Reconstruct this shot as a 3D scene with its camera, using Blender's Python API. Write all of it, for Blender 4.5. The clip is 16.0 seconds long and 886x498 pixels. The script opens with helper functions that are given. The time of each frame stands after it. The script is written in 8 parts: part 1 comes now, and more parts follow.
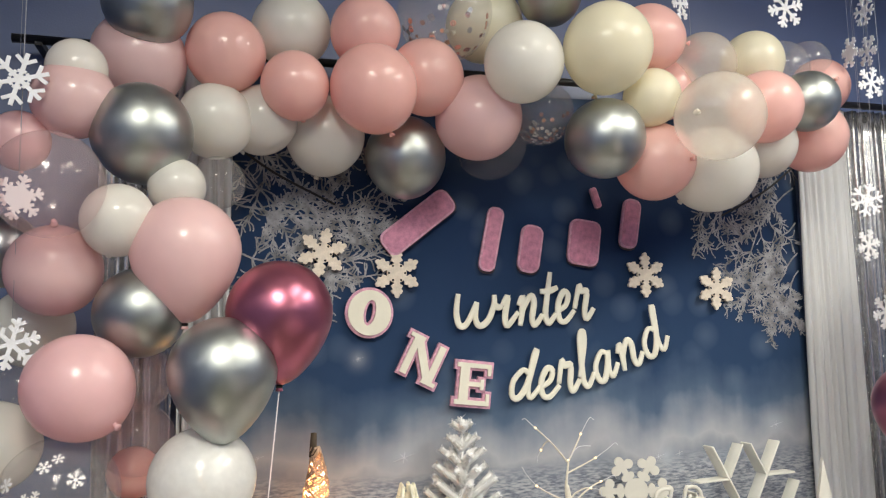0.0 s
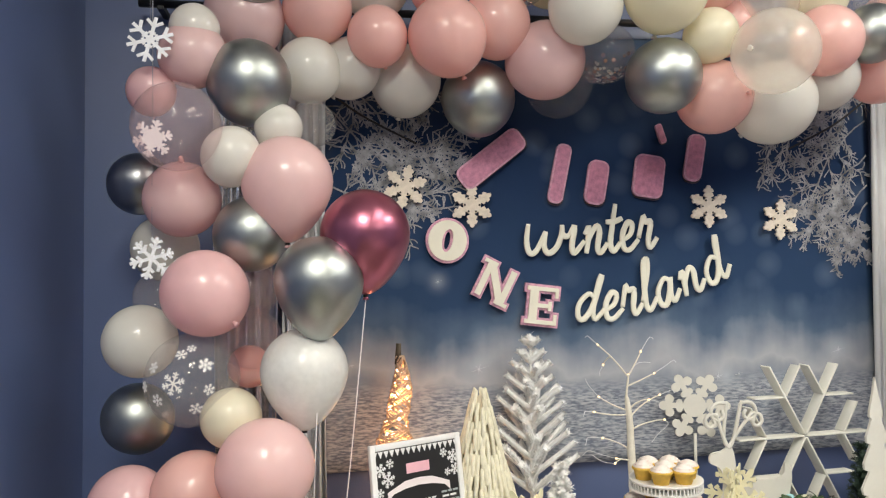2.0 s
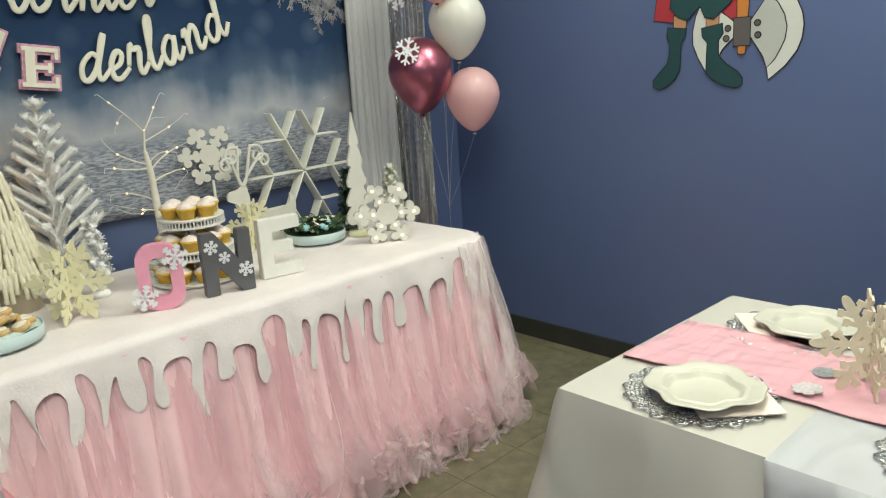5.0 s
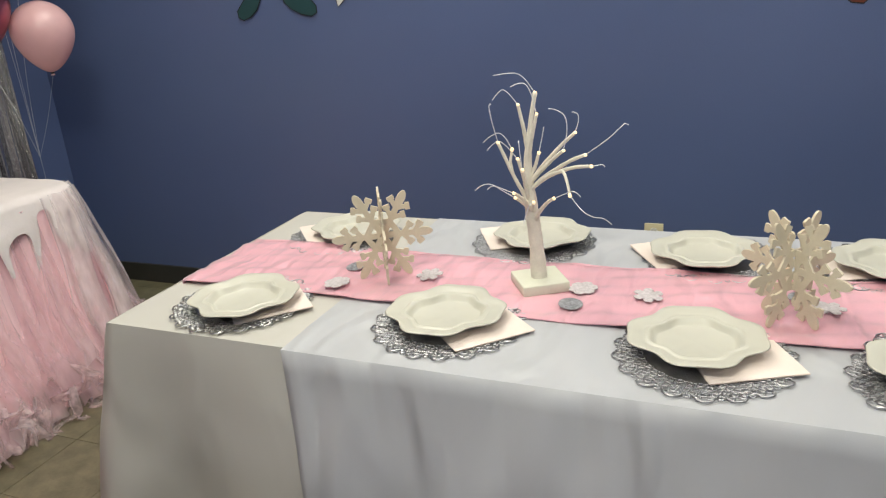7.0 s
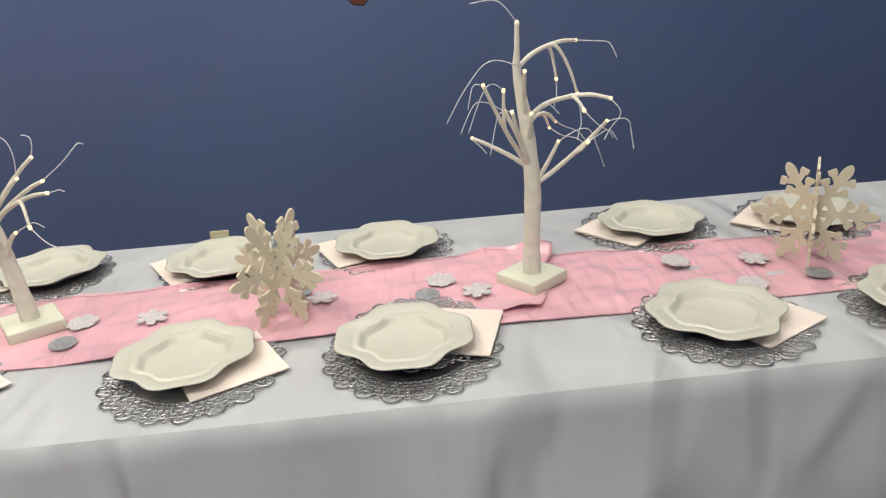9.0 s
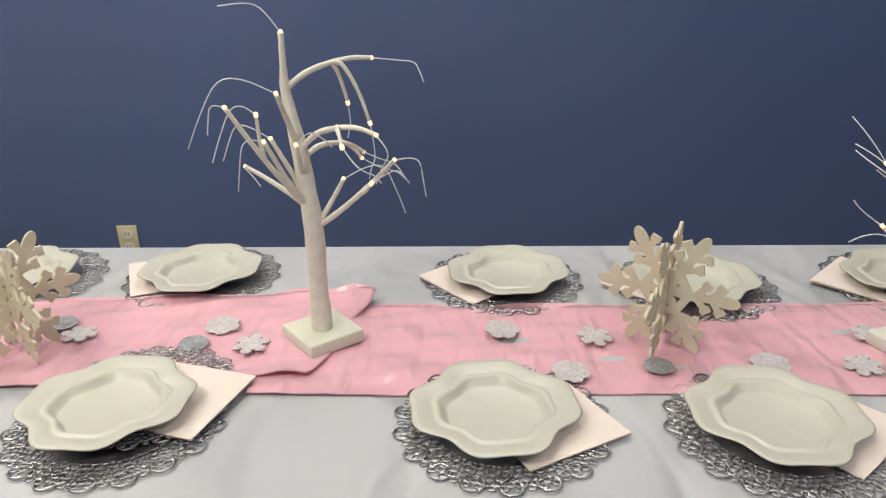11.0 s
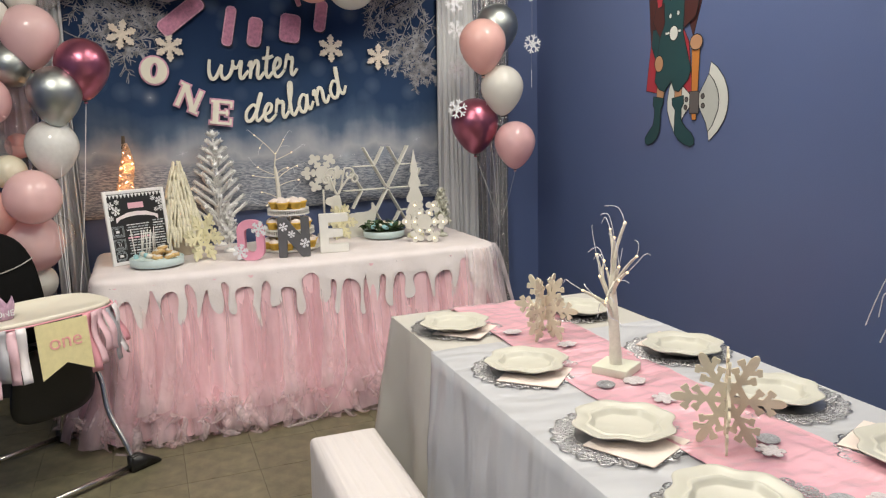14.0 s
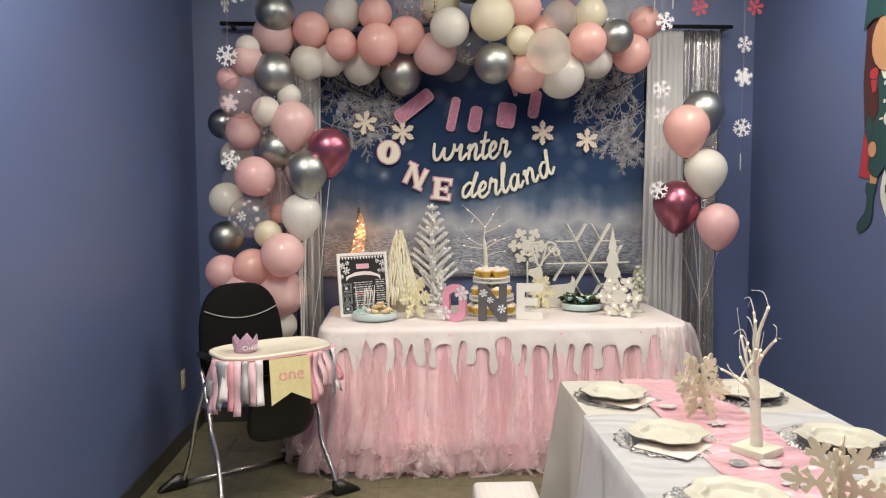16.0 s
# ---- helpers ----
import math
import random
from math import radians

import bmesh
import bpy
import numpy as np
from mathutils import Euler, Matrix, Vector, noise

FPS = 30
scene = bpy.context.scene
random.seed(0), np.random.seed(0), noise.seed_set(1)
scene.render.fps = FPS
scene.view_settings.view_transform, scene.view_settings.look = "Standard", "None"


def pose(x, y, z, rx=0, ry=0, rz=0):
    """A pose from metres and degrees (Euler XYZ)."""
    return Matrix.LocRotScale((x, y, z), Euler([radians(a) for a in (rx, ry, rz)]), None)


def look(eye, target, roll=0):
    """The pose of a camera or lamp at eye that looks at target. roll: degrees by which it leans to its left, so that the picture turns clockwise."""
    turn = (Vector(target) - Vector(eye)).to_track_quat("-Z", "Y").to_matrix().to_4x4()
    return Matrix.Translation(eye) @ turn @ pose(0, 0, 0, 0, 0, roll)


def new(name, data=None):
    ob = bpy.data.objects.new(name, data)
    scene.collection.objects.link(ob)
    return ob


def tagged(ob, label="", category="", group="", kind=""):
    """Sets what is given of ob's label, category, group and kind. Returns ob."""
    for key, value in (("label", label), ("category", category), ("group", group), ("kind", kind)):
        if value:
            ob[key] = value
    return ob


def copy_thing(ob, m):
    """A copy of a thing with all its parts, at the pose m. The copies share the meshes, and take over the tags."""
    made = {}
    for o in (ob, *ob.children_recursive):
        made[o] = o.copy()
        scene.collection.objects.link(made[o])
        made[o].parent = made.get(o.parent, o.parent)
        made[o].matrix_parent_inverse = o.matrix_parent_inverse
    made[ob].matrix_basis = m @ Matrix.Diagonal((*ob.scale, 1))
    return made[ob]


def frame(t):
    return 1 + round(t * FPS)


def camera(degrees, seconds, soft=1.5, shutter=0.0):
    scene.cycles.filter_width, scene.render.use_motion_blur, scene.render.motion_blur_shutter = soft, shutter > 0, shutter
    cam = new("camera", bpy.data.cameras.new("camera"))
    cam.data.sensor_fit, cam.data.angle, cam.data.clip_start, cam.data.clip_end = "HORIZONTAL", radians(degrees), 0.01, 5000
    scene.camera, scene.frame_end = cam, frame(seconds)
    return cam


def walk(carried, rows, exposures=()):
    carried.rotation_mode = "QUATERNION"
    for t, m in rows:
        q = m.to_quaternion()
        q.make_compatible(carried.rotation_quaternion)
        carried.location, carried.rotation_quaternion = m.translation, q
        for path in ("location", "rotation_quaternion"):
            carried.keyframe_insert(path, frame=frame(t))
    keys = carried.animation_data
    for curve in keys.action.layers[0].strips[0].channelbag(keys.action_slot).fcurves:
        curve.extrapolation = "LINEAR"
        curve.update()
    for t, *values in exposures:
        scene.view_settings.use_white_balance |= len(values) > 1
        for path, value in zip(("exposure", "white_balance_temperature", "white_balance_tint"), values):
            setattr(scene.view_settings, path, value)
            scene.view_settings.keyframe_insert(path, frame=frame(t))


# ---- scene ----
import numpy as np
cam = camera(61.1, 16.0, soft=1.2)
PATH = [
    (0, (-0.993, -2.492, 1.746), (-0.443, -0.581, 1.958), -1.0),
    (0.5, (-1.055, -2.536, 1.741), (-0.552, -0.615, 1.978), -0.9),
    (1, (-1.071, -2.59, 1.728), (-0.633, -0.65, 1.944), -0.9),
    (1.5, (-1.014, -2.674, 1.692), (-0.659, -0.713, 1.859), -0.9),
    (2, (-0.975, -2.76, 1.666), (-0.674, -0.784, 1.744), -0.7),
    (2.5, (-0.957, -2.824, 1.627), (-0.639, -0.85, 1.607), -0.8),
    (3, (-1.008, -2.836, 1.6), (-0.559, -0.89, 1.483), -1.3),
    (3.5, (-1.069, -2.848, 1.57), (-0.419, -0.968, 1.36), -1.8),
    (4, (-1.116, -2.867, 1.548), (-0.211, -1.111, 1.239), -2.3),
    (4.5, (-1.095, -2.937, 1.515), (0.044, -1.342, 1.119), -3.1),
    (5, (-1.091, -2.995, 1.497), (0.247, -1.59, 1.012), -3.6),
    (5.2, (-1.083, -3.021, 1.493), (0.319, -1.694, 0.968), -3.9),
    (7.3, (-0.955, -3.397, 1.443), (0.813, -2.771, 0.749), -4.3),
    (7.5, (-0.954, -3.428, 1.444), (0.838, -2.88, 0.744), -4.3),
    (8, (-0.941, -3.501, 1.441), (0.898, -3.169, 0.728), -4.5),
    (8.5, (-0.924, -3.571, 1.438), (0.937, -3.486, 0.709), -4.4),
    (9, (-0.88, -3.662, 1.437), (0.969, -3.814, 0.689), -3.9),
    (9.5, (-0.787, -3.765, 1.438), (1.031, -4.109, 0.679), -3.2),
    (9.7, (-0.754, -3.814, 1.439), (1.054, -4.207, 0.679), -2.7),
    (11.8, (-0.565, -4.314, 1.422), (1.205, -3.755, 0.677), -0.1),
    (12, (-0.542, -4.32, 1.43), (1.176, -3.6, 0.703), -0.3),
    (12.5, (-0.492, -4.403, 1.447), (1.007, -3.249, 0.798), -1.0),
    (13, (-0.494, -4.519, 1.473), (0.723, -3.03, 0.924), -1.3),
    (13.5, (-0.567, -4.595, 1.496), (0.384, -2.893, 1.05), -1.6),
    (14, (-0.641, -4.697, 1.508), (0.076, -2.863, 1.158), -1.6),
    (14.5, (-0.646, -4.811, 1.53), (-0.128, -2.899, 1.255), -1.2),
    (15, (-0.541, -4.914, 1.532), (-0.198, -2.956, 1.314), -0.9),
    (15.5, (-0.475, -5.008, 1.53), (-0.272, -3.027, 1.35), -0.6),
    (16, (-0.461, -5.053, 1.535), (-0.354, -3.062, 1.386), -0.3),
]
EXPOSURES = [(0.0, 0.04, 6500, 10), (2.0, 0.0, 6500, 10), (3.5, -0.14, 6500, 8), (4.5, -0.22, 6450, 0), (5.2, -0.26, 6450, 0), (7.5, -0.47, 6500, 10), (9.7, -0.44, 6500, 10), (12.0, -0.50, 6520, 12), (13.2, -0.45, 6550, 12), (14.2, -0.32, 6600, 13), (16.0, -0.20, 6750, 14)]
walk(cam, [(t, look(eye, target, roll)) for t, eye, target, roll in PATH], EXPOSURES)


# ---- light ----
world = bpy.data.worlds.new("world")
scene.world = world
world.use_nodes = True
world.node_tree.nodes["Background"].inputs[0].default_value = (0.75, 0.8, 0.9, 1)
world.node_tree.nodes["Background"].inputs[1].default_value = 0.05
scene.view_settings.exposure = 0.0


# ---- small tools ----
def thing(name, label, category, group="", kind="", loc=(0, 0, 0), rz=0.0):
    ob = new(name)
    ob.empty_display_size = 0.05
    ob.matrix_basis = pose(loc[0], loc[1], loc[2], 0, 0, rz)
    return tagged(ob, label, category, group, kind)


def mesh_of(bm, name, material, smooth=True):
    me = bpy.data.meshes.new(name)
    bmesh.ops.recalc_face_normals(bm, faces=bm.faces)
    for f in bm.faces:
        f.smooth = smooth
    bm.to_mesh(me)
    bm.free()
    me.materials.append(material)
    return me


def part(name, bm, material, parent=None, label="", smooth=True):
    me = bm if isinstance(bm, bpy.types.Mesh) else mesh_of(bm, name, material, smooth)
    ob = new(name, me)
    ob.parent = parent
    if label:
        ob["label"] = label
    return ob


def B():
    return bmesh.new()


def box(bm, c, s, bevel=0.0, m=None):
    r = bmesh.ops.create_cube(bm, size=1)
    vs = r["verts"]
    for v in vs:
        v.co = Vector((v.co.x * s[0] + c[0], v.co.y * s[1] + c[1], v.co.z * s[2] + c[2]))
    if bevel:
        es = list({e for v in vs for e in v.link_edges})
        r = bmesh.ops.bevel(bm, geom=es, offset=bevel, segments=2, affect="EDGES", profile=0.5)
        vs = list({v for f in r["faces"] for v in f.verts} | {v for v in vs if v.is_valid})
    if m is not None:
        for v in vs:
            v.co = m @ v.co
    return bm


def tube(bm, pts, radii, seg=8, cap=True):
    """A round bar through pts; radii is one number or one for each point."""
    pts = [Vector(p) for p in pts]
    if not hasattr(radii, "__len__"):
        radii = [radii] * len(pts)
    rings = []
    up = Vector((0.13, 0.21, 0.97))
    for i, p in enumerate(pts):
        d = (pts[min(i + 1, len(pts) - 1)] - pts[max(i - 1, 0)]).normalized()
        a = d.cross(up)
        if a.length < 0.05:
            a = d.cross(Vector((1, 0, 0)))
        a.normalize()
        b = d.cross(a)
        rings.append([bm.verts.new(p + radii[i] * (math.cos(k * math.tau / seg) * a + math.sin(k * math.tau / seg) * b)) for k in range(seg)])
    for r0, r1 in zip(rings, rings[1:]):
        for k in range(seg):
            bm.faces.new((r0[k], r0[(k + 1) % seg], r1[(k + 1) % seg], r1[k]))
    if cap:
        bm.faces.new(rings[0][::-1])
        bm.faces.new(rings[-1])
    return bm


def lathe(bm, profile, seg=32, c=(0, 0, 0), lobes=None):
    """Profile of (radius, height) turned round z; lobes(angle) scales the radius."""
    rings = []
    for r, z in profile:
        ring = []
        for k in range(seg):
            a = k * math.tau / seg
            q = r * (lobes(a) if lobes else 1)
            ring.append(bm.verts.new((c[0] + q * math.cos(a), c[1] + q * math.sin(a), c[2] + z)))
        rings.append(ring)
    for r0, r1 in zip(rings, rings[1:]):
        for k in range(seg):
            bm.faces.new((r0[k], r0[(k + 1) % seg], r1[(k + 1) % seg], r1[k]))
    if profile[0][0] > 1e-6:
        bm.faces.new(rings[0][::-1])
    if profile[-1][0] > 1e-6:
        bm.faces.new(rings[-1])
    bmesh.ops.remove_doubles(bm, verts=[v for ring in rings for v in ring], dist=1e-6)
    return bm


def sheet(bm, nu, nv, f, closed=False, fade=False):
    """A grid of quads whose corners are f(u, v), u and v from 0 to 1; fade notes how near a corner lies to the side edges."""
    key = (bm.verts.layers.float.get("fade") or bm.verts.layers.float.new("fade")) if fade else None
    rows = [[bm.verts.new(f(i / nu, j / nv)) for j in range(nv + 1)] for i in range(nu if closed else nu + 1)]
    if fade:
        for i, row in enumerate(rows):
            for v in row:
                v[key] = 1 - abs(2 * i / nu - 1) ** 4
    n = len(rows)
    for i in range(n if closed else n - 1):
        a, b = rows[i], rows[(i + 1) % n]
        for j in range(nv):
            bm.faces.new((a[j], b[j], b[j + 1], a[j + 1]))
    return bm


def prism(bm, outline, depth, m=Matrix()):
    """A flat outline in x, z with its thickness along y."""
    a = [bm.verts.new(m @ Vector((x, -depth / 2, z))) for x, z in outline]
    b = [bm.verts.new(m @ Vector((x, depth / 2, z))) for x, z in outline]
    bm.faces.new(a)
    bm.faces.new(b[::-1])
    n = len(outline)
    for i in range(n):
        bm.faces.new((a[(i + 1) % n], a[i], b[i], b[(i + 1) % n]))
    return bm


def cutout(bm, field, w, n, depth, m=Matrix()):
    """A shape sawn from one board in x, z: wherever field(x, z) is below zero, within w of its middle."""
    step = 2 * w / n
    axis = np.linspace(-w, w, n + 1)
    val = field(*np.meshgrid(axis, axis, indexing="ij"))
    made = {}

    def at(i, j, k, l):
        key = (i, j, k, l) if (i, j) <= (k, l) else (k, l, i, j)
        if key not in made:
            q = 0.0 if (i, j) == (k, l) else val[i, j] / (val[i, j] - val[k, l])
            x, z = -w + (i + q * (k - i)) * step, -w + (j + q * (l - j)) * step
            made[key] = [bm.verts.new(m @ Vector((x, y, z))) for y in (-depth / 2, depth / 2)]
        return made[key]

    for i in range(n):
        for j in range(n):
            ring = [(i, j), (i + 1, j), (i + 1, j + 1), (i, j + 1)]
            inside = [val[c] < 0 for c in ring]
            if not any(inside):
                continue
            line = []
            for c in range(4):
                a, b = ring[c], ring[(c + 1) % 4]
                if inside[c]:
                    line.append((at(*a, *a), False))
                if inside[c] != inside[(c + 1) % 4]:
                    line.append((at(*a, *b), True))
            if len(line) < 3:
                continue
            bm.faces.new([p[0] for p, edge in line])
            bm.faces.new([p[1] for p, edge in reversed(line)])
            for c in range(len(line)):
                (p, e), (q, g) = line[c], line[(c + 1) % len(line)]
                if e and g:
                    bm.faces.new((q[0], p[0], p[1], q[1]))
    return bm


def bar_field(x, z, a, r0, r1, half, shift=(0.0, 0.0)):
    """How far x, z lies outside a straight bar that points at the angle a from z."""
    x, z = x - shift[0], z - shift[1]
    along, across = x * math.sin(a) + z * math.cos(a), x * math.cos(a) - z * math.sin(a)
    return np.maximum(np.abs(across) - half, np.maximum(r0 - along, along - r1))


def ribbon(bm, pts, width, across):
    """A flat strip along pts, its width along the vector across."""
    w = Vector(across).normalized() * width / 2
    prev = None
    for p in pts:
        p = Vector(p)
        cur = (bm.verts.new(p - w), bm.verts.new(p + w))
        if prev:
            bm.faces.new((prev[0], prev[1], cur[1], cur[0]))
        prev = cur
    return bm


def arc_points(pts, n=6):
    """A smooth line through the given points."""
    pts = [Vector(p) for p in pts]
    out = []
    for i in range(len(pts) - 1):
        p0, p1, p2, p3 = pts[max(i - 1, 0)], pts[i], pts[i + 1], pts[min(i + 2, len(pts) - 1)]
        for k in range(n):
            t = k / n
            out.append(0.5 * (2 * p1 + (p2 - p0) * t + (2 * p0 - 5 * p1 + 4 * p2 - p3) * t * t + (3 * p1 - p0 - 3 * p2 + p3) * t**3))
    return out + [pts[-1]]


# ---- materials ----
def mat(name, col, rough=0.5, metal=0.0, var=0.08, scale=6.0, fine=90.0, bump=0.05, rvar=0.15, **more):
    """A principled surface with a broad change of tone, a fine one, and a fine relief."""
    m = bpy.data.materials.new(name)
    m.use_nodes = True
    n, l = m.node_tree.nodes, m.node_tree.links
    p = n["Principled BSDF"]
    co = n.new("ShaderNodeTexCoord")
    a, b = n.new("ShaderNodeTexNoise"), n.new("ShaderNodeTexNoise")
    a.inputs["Scale"].default_value, b.inputs["Scale"].default_value = scale, fine
    a.inputs["Detail"].default_value, b.inputs["Detail"].default_value = 4, 3
    l.new(co.outputs["Object"], a.inputs["Vector"])
    l.new(co.outputs["Object"], b.inputs["Vector"])
    mix = n.new("ShaderNodeMix")
    mix.data_type = "RGBA"
    mix.inputs["A"].default_value = (*[min(1, c * (1 - var)) for c in col], 1)
    mix.inputs["B"].default_value = (*[min(1, c * (1 + var)) for c in col], 1)
    add = n.new("ShaderNodeMath")
    add.operation = "MULTIPLY_ADD"
    l.new(b.outputs["Fac"], add.inputs[0])
    add.inputs[1].default_value = 0.5
    sub = n.new("ShaderNodeMath")
    sub.operation = "MULTIPLY_ADD"
    l.new(a.outputs["Fac"], sub.inputs[0])
    sub.inputs[1].default_value, sub.inputs[2].default_value = 2.0, -0.75
    l.new(sub.outputs[0], add.inputs[2])
    l.new(add.outputs[0], mix.inputs["Factor"])
    l.new(mix.outputs["Result"], p.inputs["Base Color"])
    rm = n.new("ShaderNodeMapRange")
    l.new(a.outputs["Fac"], rm.inputs["Value"])
    rm.inputs["To Min"].default_value, rm.inputs["To Max"].default_value = rough * (1 - rvar), min(1, rough * (1 + rvar))
    l.new(rm.outputs["Result"], p.inputs["Roughness"])
    p.inputs["Metallic"].default_value = metal
    if bump:
        bp = n.new("ShaderNodeBump")
        bp.inputs["Strength"].default_value, bp.inputs["Distance"].default_value = bump, 0.004
        l.new(b.outputs["Fac"], bp.inputs["Height"])
        l.new(bp.outputs["Normal"], p.inputs["Normal"])
    for key, value in more.items():
        p.inputs[key.replace("_", " ")].default_value = value
    return m


def sheer(name, col, alpha, rough=0.6, gloss=0.0, back=0.3, shine=0.06, tint=(1, 1, 1), **more):
    """A see-through skin: part of the light passes, the rest is scattered; gloss adds a clear shine."""
    m = mat(name, col, rough, **more)
    n, l = m.node_tree.nodes, m.node_tree.links
    p, out = n["Principled BSDF"], n["Material Output"]
    tl = n.new("ShaderNodeBsdfTranslucent")
    tl.inputs[0].default_value = (*col, 1)
    body = n.new("ShaderNodeMixShader")
    body.inputs[0].default_value = back
    l.new(p.outputs[0], body.inputs[1])
    l.new(tl.outputs[0], body.inputs[2])
    tr = n.new("ShaderNodeBsdfTransparent")
    tr.inputs[0].default_value = (*tint, 1)
    mx = n.new("ShaderNodeMixShader")
    mx.inputs[0].default_value = alpha
    l.new(tr.outputs[0], mx.inputs[1])
    l.new(body.outputs[0], mx.inputs[2])
    last = mx
    if gloss:
        gl = n.new("ShaderNodeBsdfGlossy")
        gl.inputs["Roughness"].default_value = shine
        lw = n.new("ShaderNodeLayerWeight")
        lw.inputs[0].default_value = 0.5
        pw = n.new("ShaderNodeMath")
        pw.operation = "POWER"
        l.new(lw.outputs["Facing"], pw.inputs[0])
        pw.inputs[1].default_value = 4.0
        fr = n.new("ShaderNodeMapRange")
        fr.inputs["To Min"].default_value, fr.inputs["To Max"].default_value = ((gloss - 1) / (gloss + 1)) ** 2 + 0.01, 0.45
        l.new(pw.outputs[0], fr.inputs["Value"])
        gm = n.new("ShaderNodeMixShader")
        l.new(fr.outputs["Result"], gm.inputs[0])
        l.new(mx.outputs[0], gm.inputs[1])
        l.new(gl.outputs[0], gm.inputs[2])
        last = gm
    l.new(last.outputs[0], out.inputs[0])
    return m


def tulle(name, col, thin, thick, streak=(30, 30, 1.5)):
    """Fine net: its cover changes in long streaks and thins out to the strip's edges."""
    m = sheer(name, col, 0.5, 0.9, back=0.5, var=0.08, scale=10)
    n, l = m.node_tree.nodes, m.node_tree.links
    co = [x for x in n if x.bl_idname == "ShaderNodeTexCoord"][0]
    mp = n.new("ShaderNodeMapping")
    mp.inputs["Scale"].default_value = streak
    l.new(co.outputs["Object"], mp.inputs[0])
    nz = n.new("ShaderNodeTexNoise")
    nz.inputs["Scale"].default_value, nz.inputs["Detail"].default_value = 1.0, 3
    l.new(mp.outputs[0], nz.inputs["Vector"])
    mr = n.new("ShaderNodeMapRange")
    mr.inputs["From Min"].default_value, mr.inputs["From Max"].default_value = 0.30, 0.70
    mr.inputs["To Min"].default_value, mr.inputs["To Max"].default_value = thin, thick
    l.new(nz.outputs["Fac"], mr.inputs["Value"])
    at = n.new("ShaderNodeAttribute")
    at.attribute_name = "fade"
    mul = n.new("ShaderNodeMath")
    mul.operation = "MULTIPLY"
    l.new(mr.outputs["Result"], mul.inputs[0])
    l.new(at.outputs["Fac"], mul.inputs[1])
    mixes = [x for x in n if x.bl_idname == "ShaderNodeMixShader"]
    target = [x for x in mixes if any(k.from_node.bl_idname == "ShaderNodeBsdfTransparent" for k in x.inputs[1].links)][0]
    l.new(mul.outputs[0], target.inputs[0])
    return m


def glow(name, col, strength):
    m = bpy.data.materials.new(name)
    m.use_nodes = True
    p = m.node_tree.nodes["Principled BSDF"]
    p.inputs["Base Color"].default_value = (*col, 1)
    p.inputs["Emission Color"].default_value = (*col, 1)
    p.inputs["Emission Strength"].default_value = strength
    return m


M_WALL = mat("blue wall paint", (0.084, 0.122, 0.256), 0.42, var=0.05, scale=1.3, fine=160, bump=0.12, Specular_IOR_Level=0.85)
M_CEIL = mat("ceiling tile", (0.75, 0.75, 0.73), 0.9, var=0.05, fine=60, bump=0.3)
M_BASE = mat("dark vinyl baseboard", (0.035, 0.035, 0.033), 0.45, var=0.15)
M_WHITECLOTH = mat("white polyester cloth", (0.475, 0.485, 0.51), 0.45, var=0.03, scale=3, fine=400, bump=0.05)
M_CREAMCLOTH = mat("cream polyester cloth", (0.51, 0.495, 0.455), 0.6, var=0.03, scale=3, fine=400, bump=0.05)
M_PINKSATIN = mat("pink satin", (0.76, 0.41, 0.475), 0.24, var=0.08, scale=5, fine=300, bump=0.05, Sheen_Weight=0.4, Anisotropic=0.5)
M_PLATE = mat("cream plastic plate", (0.56, 0.55, 0.475), 0.36, var=0.015, scale=9, bump=0.0, rvar=0.03)
M_SILVER = mat("silver foil", (0.46, 0.46, 0.475), 0.32, 1.0, var=0.2, scale=30, fine=250, bump=0.2)
M_NAPKIN = mat("blush paper napkin", (0.80, 0.70, 0.64), 0.85, var=0.04, scale=30, fine=200, bump=0.15)
M_CREAMWOOD = mat("cream painted wood", (0.70, 0.62, 0.47), 0.7, var=0.07, scale=14, fine=120, bump=0.12)
M_OFFWHITE = mat("off-white paint", (0.68, 0.665, 0.60), 0.6, var=0.05, scale=12, fine=120, bump=0.1)
M_BARK = mat("cream wrapped bark", (0.74, 0.70, 0.60), 0.75, var=0.10, scale=40, fine=160, bump=0.35)
M_WIRE = mat("white coated wire", (0.70, 0.71, 0.74), 0.5, var=0.05)
M_BASEWOOD = mat("pale cream base board", (0.66, 0.66, 0.54), 0.6, var=0.05, scale=12, fine=120, bump=0.1)
M_LED = glow("warm led", (1.0, 0.74, 0.42), 1.6)
M_BLACK = mat("black plastic", (0.012, 0.012, 0.012), 0.38, var=0.2)
M_BLACKCLOTH = mat("black padded fabric", (0.005, 0.005, 0.0052), 0.8, var=0.25, scale=20, fine=300, bump=0.3, Specular_IOR_Level=0.12)
M_CHROMEBAR = mat("brushed steel tube", (0.66, 0.64, 0.60), 0.25, 1.0, var=0.06)
M_SNOWCLOTH = sheer("white cotton snow cloth", (0.80, 0.74, 0.735), 1.0, 0.9, back=0.03, var=0.05, scale=9, fine=130, bump=0.35)
M_LINING = mat("pink skirt lining", (0.84, 0.56, 0.605), 0.9, var=0.08, scale=5, fine=60, bump=0.2)
M_BENCH = mat("white stretch cover", (0.64, 0.60, 0.595), 0.6, var=0.03, scale=4, fine=300, bump=0.05)
M_OUTLET = mat("ivory outlet plate", (0.62, 0.56, 0.36), 0.4, var=0.03, bump=0.0)
M_DARK = mat("dark slot", (0.01, 0.01, 0.01), 0.6, var=0.0, bump=0.0)
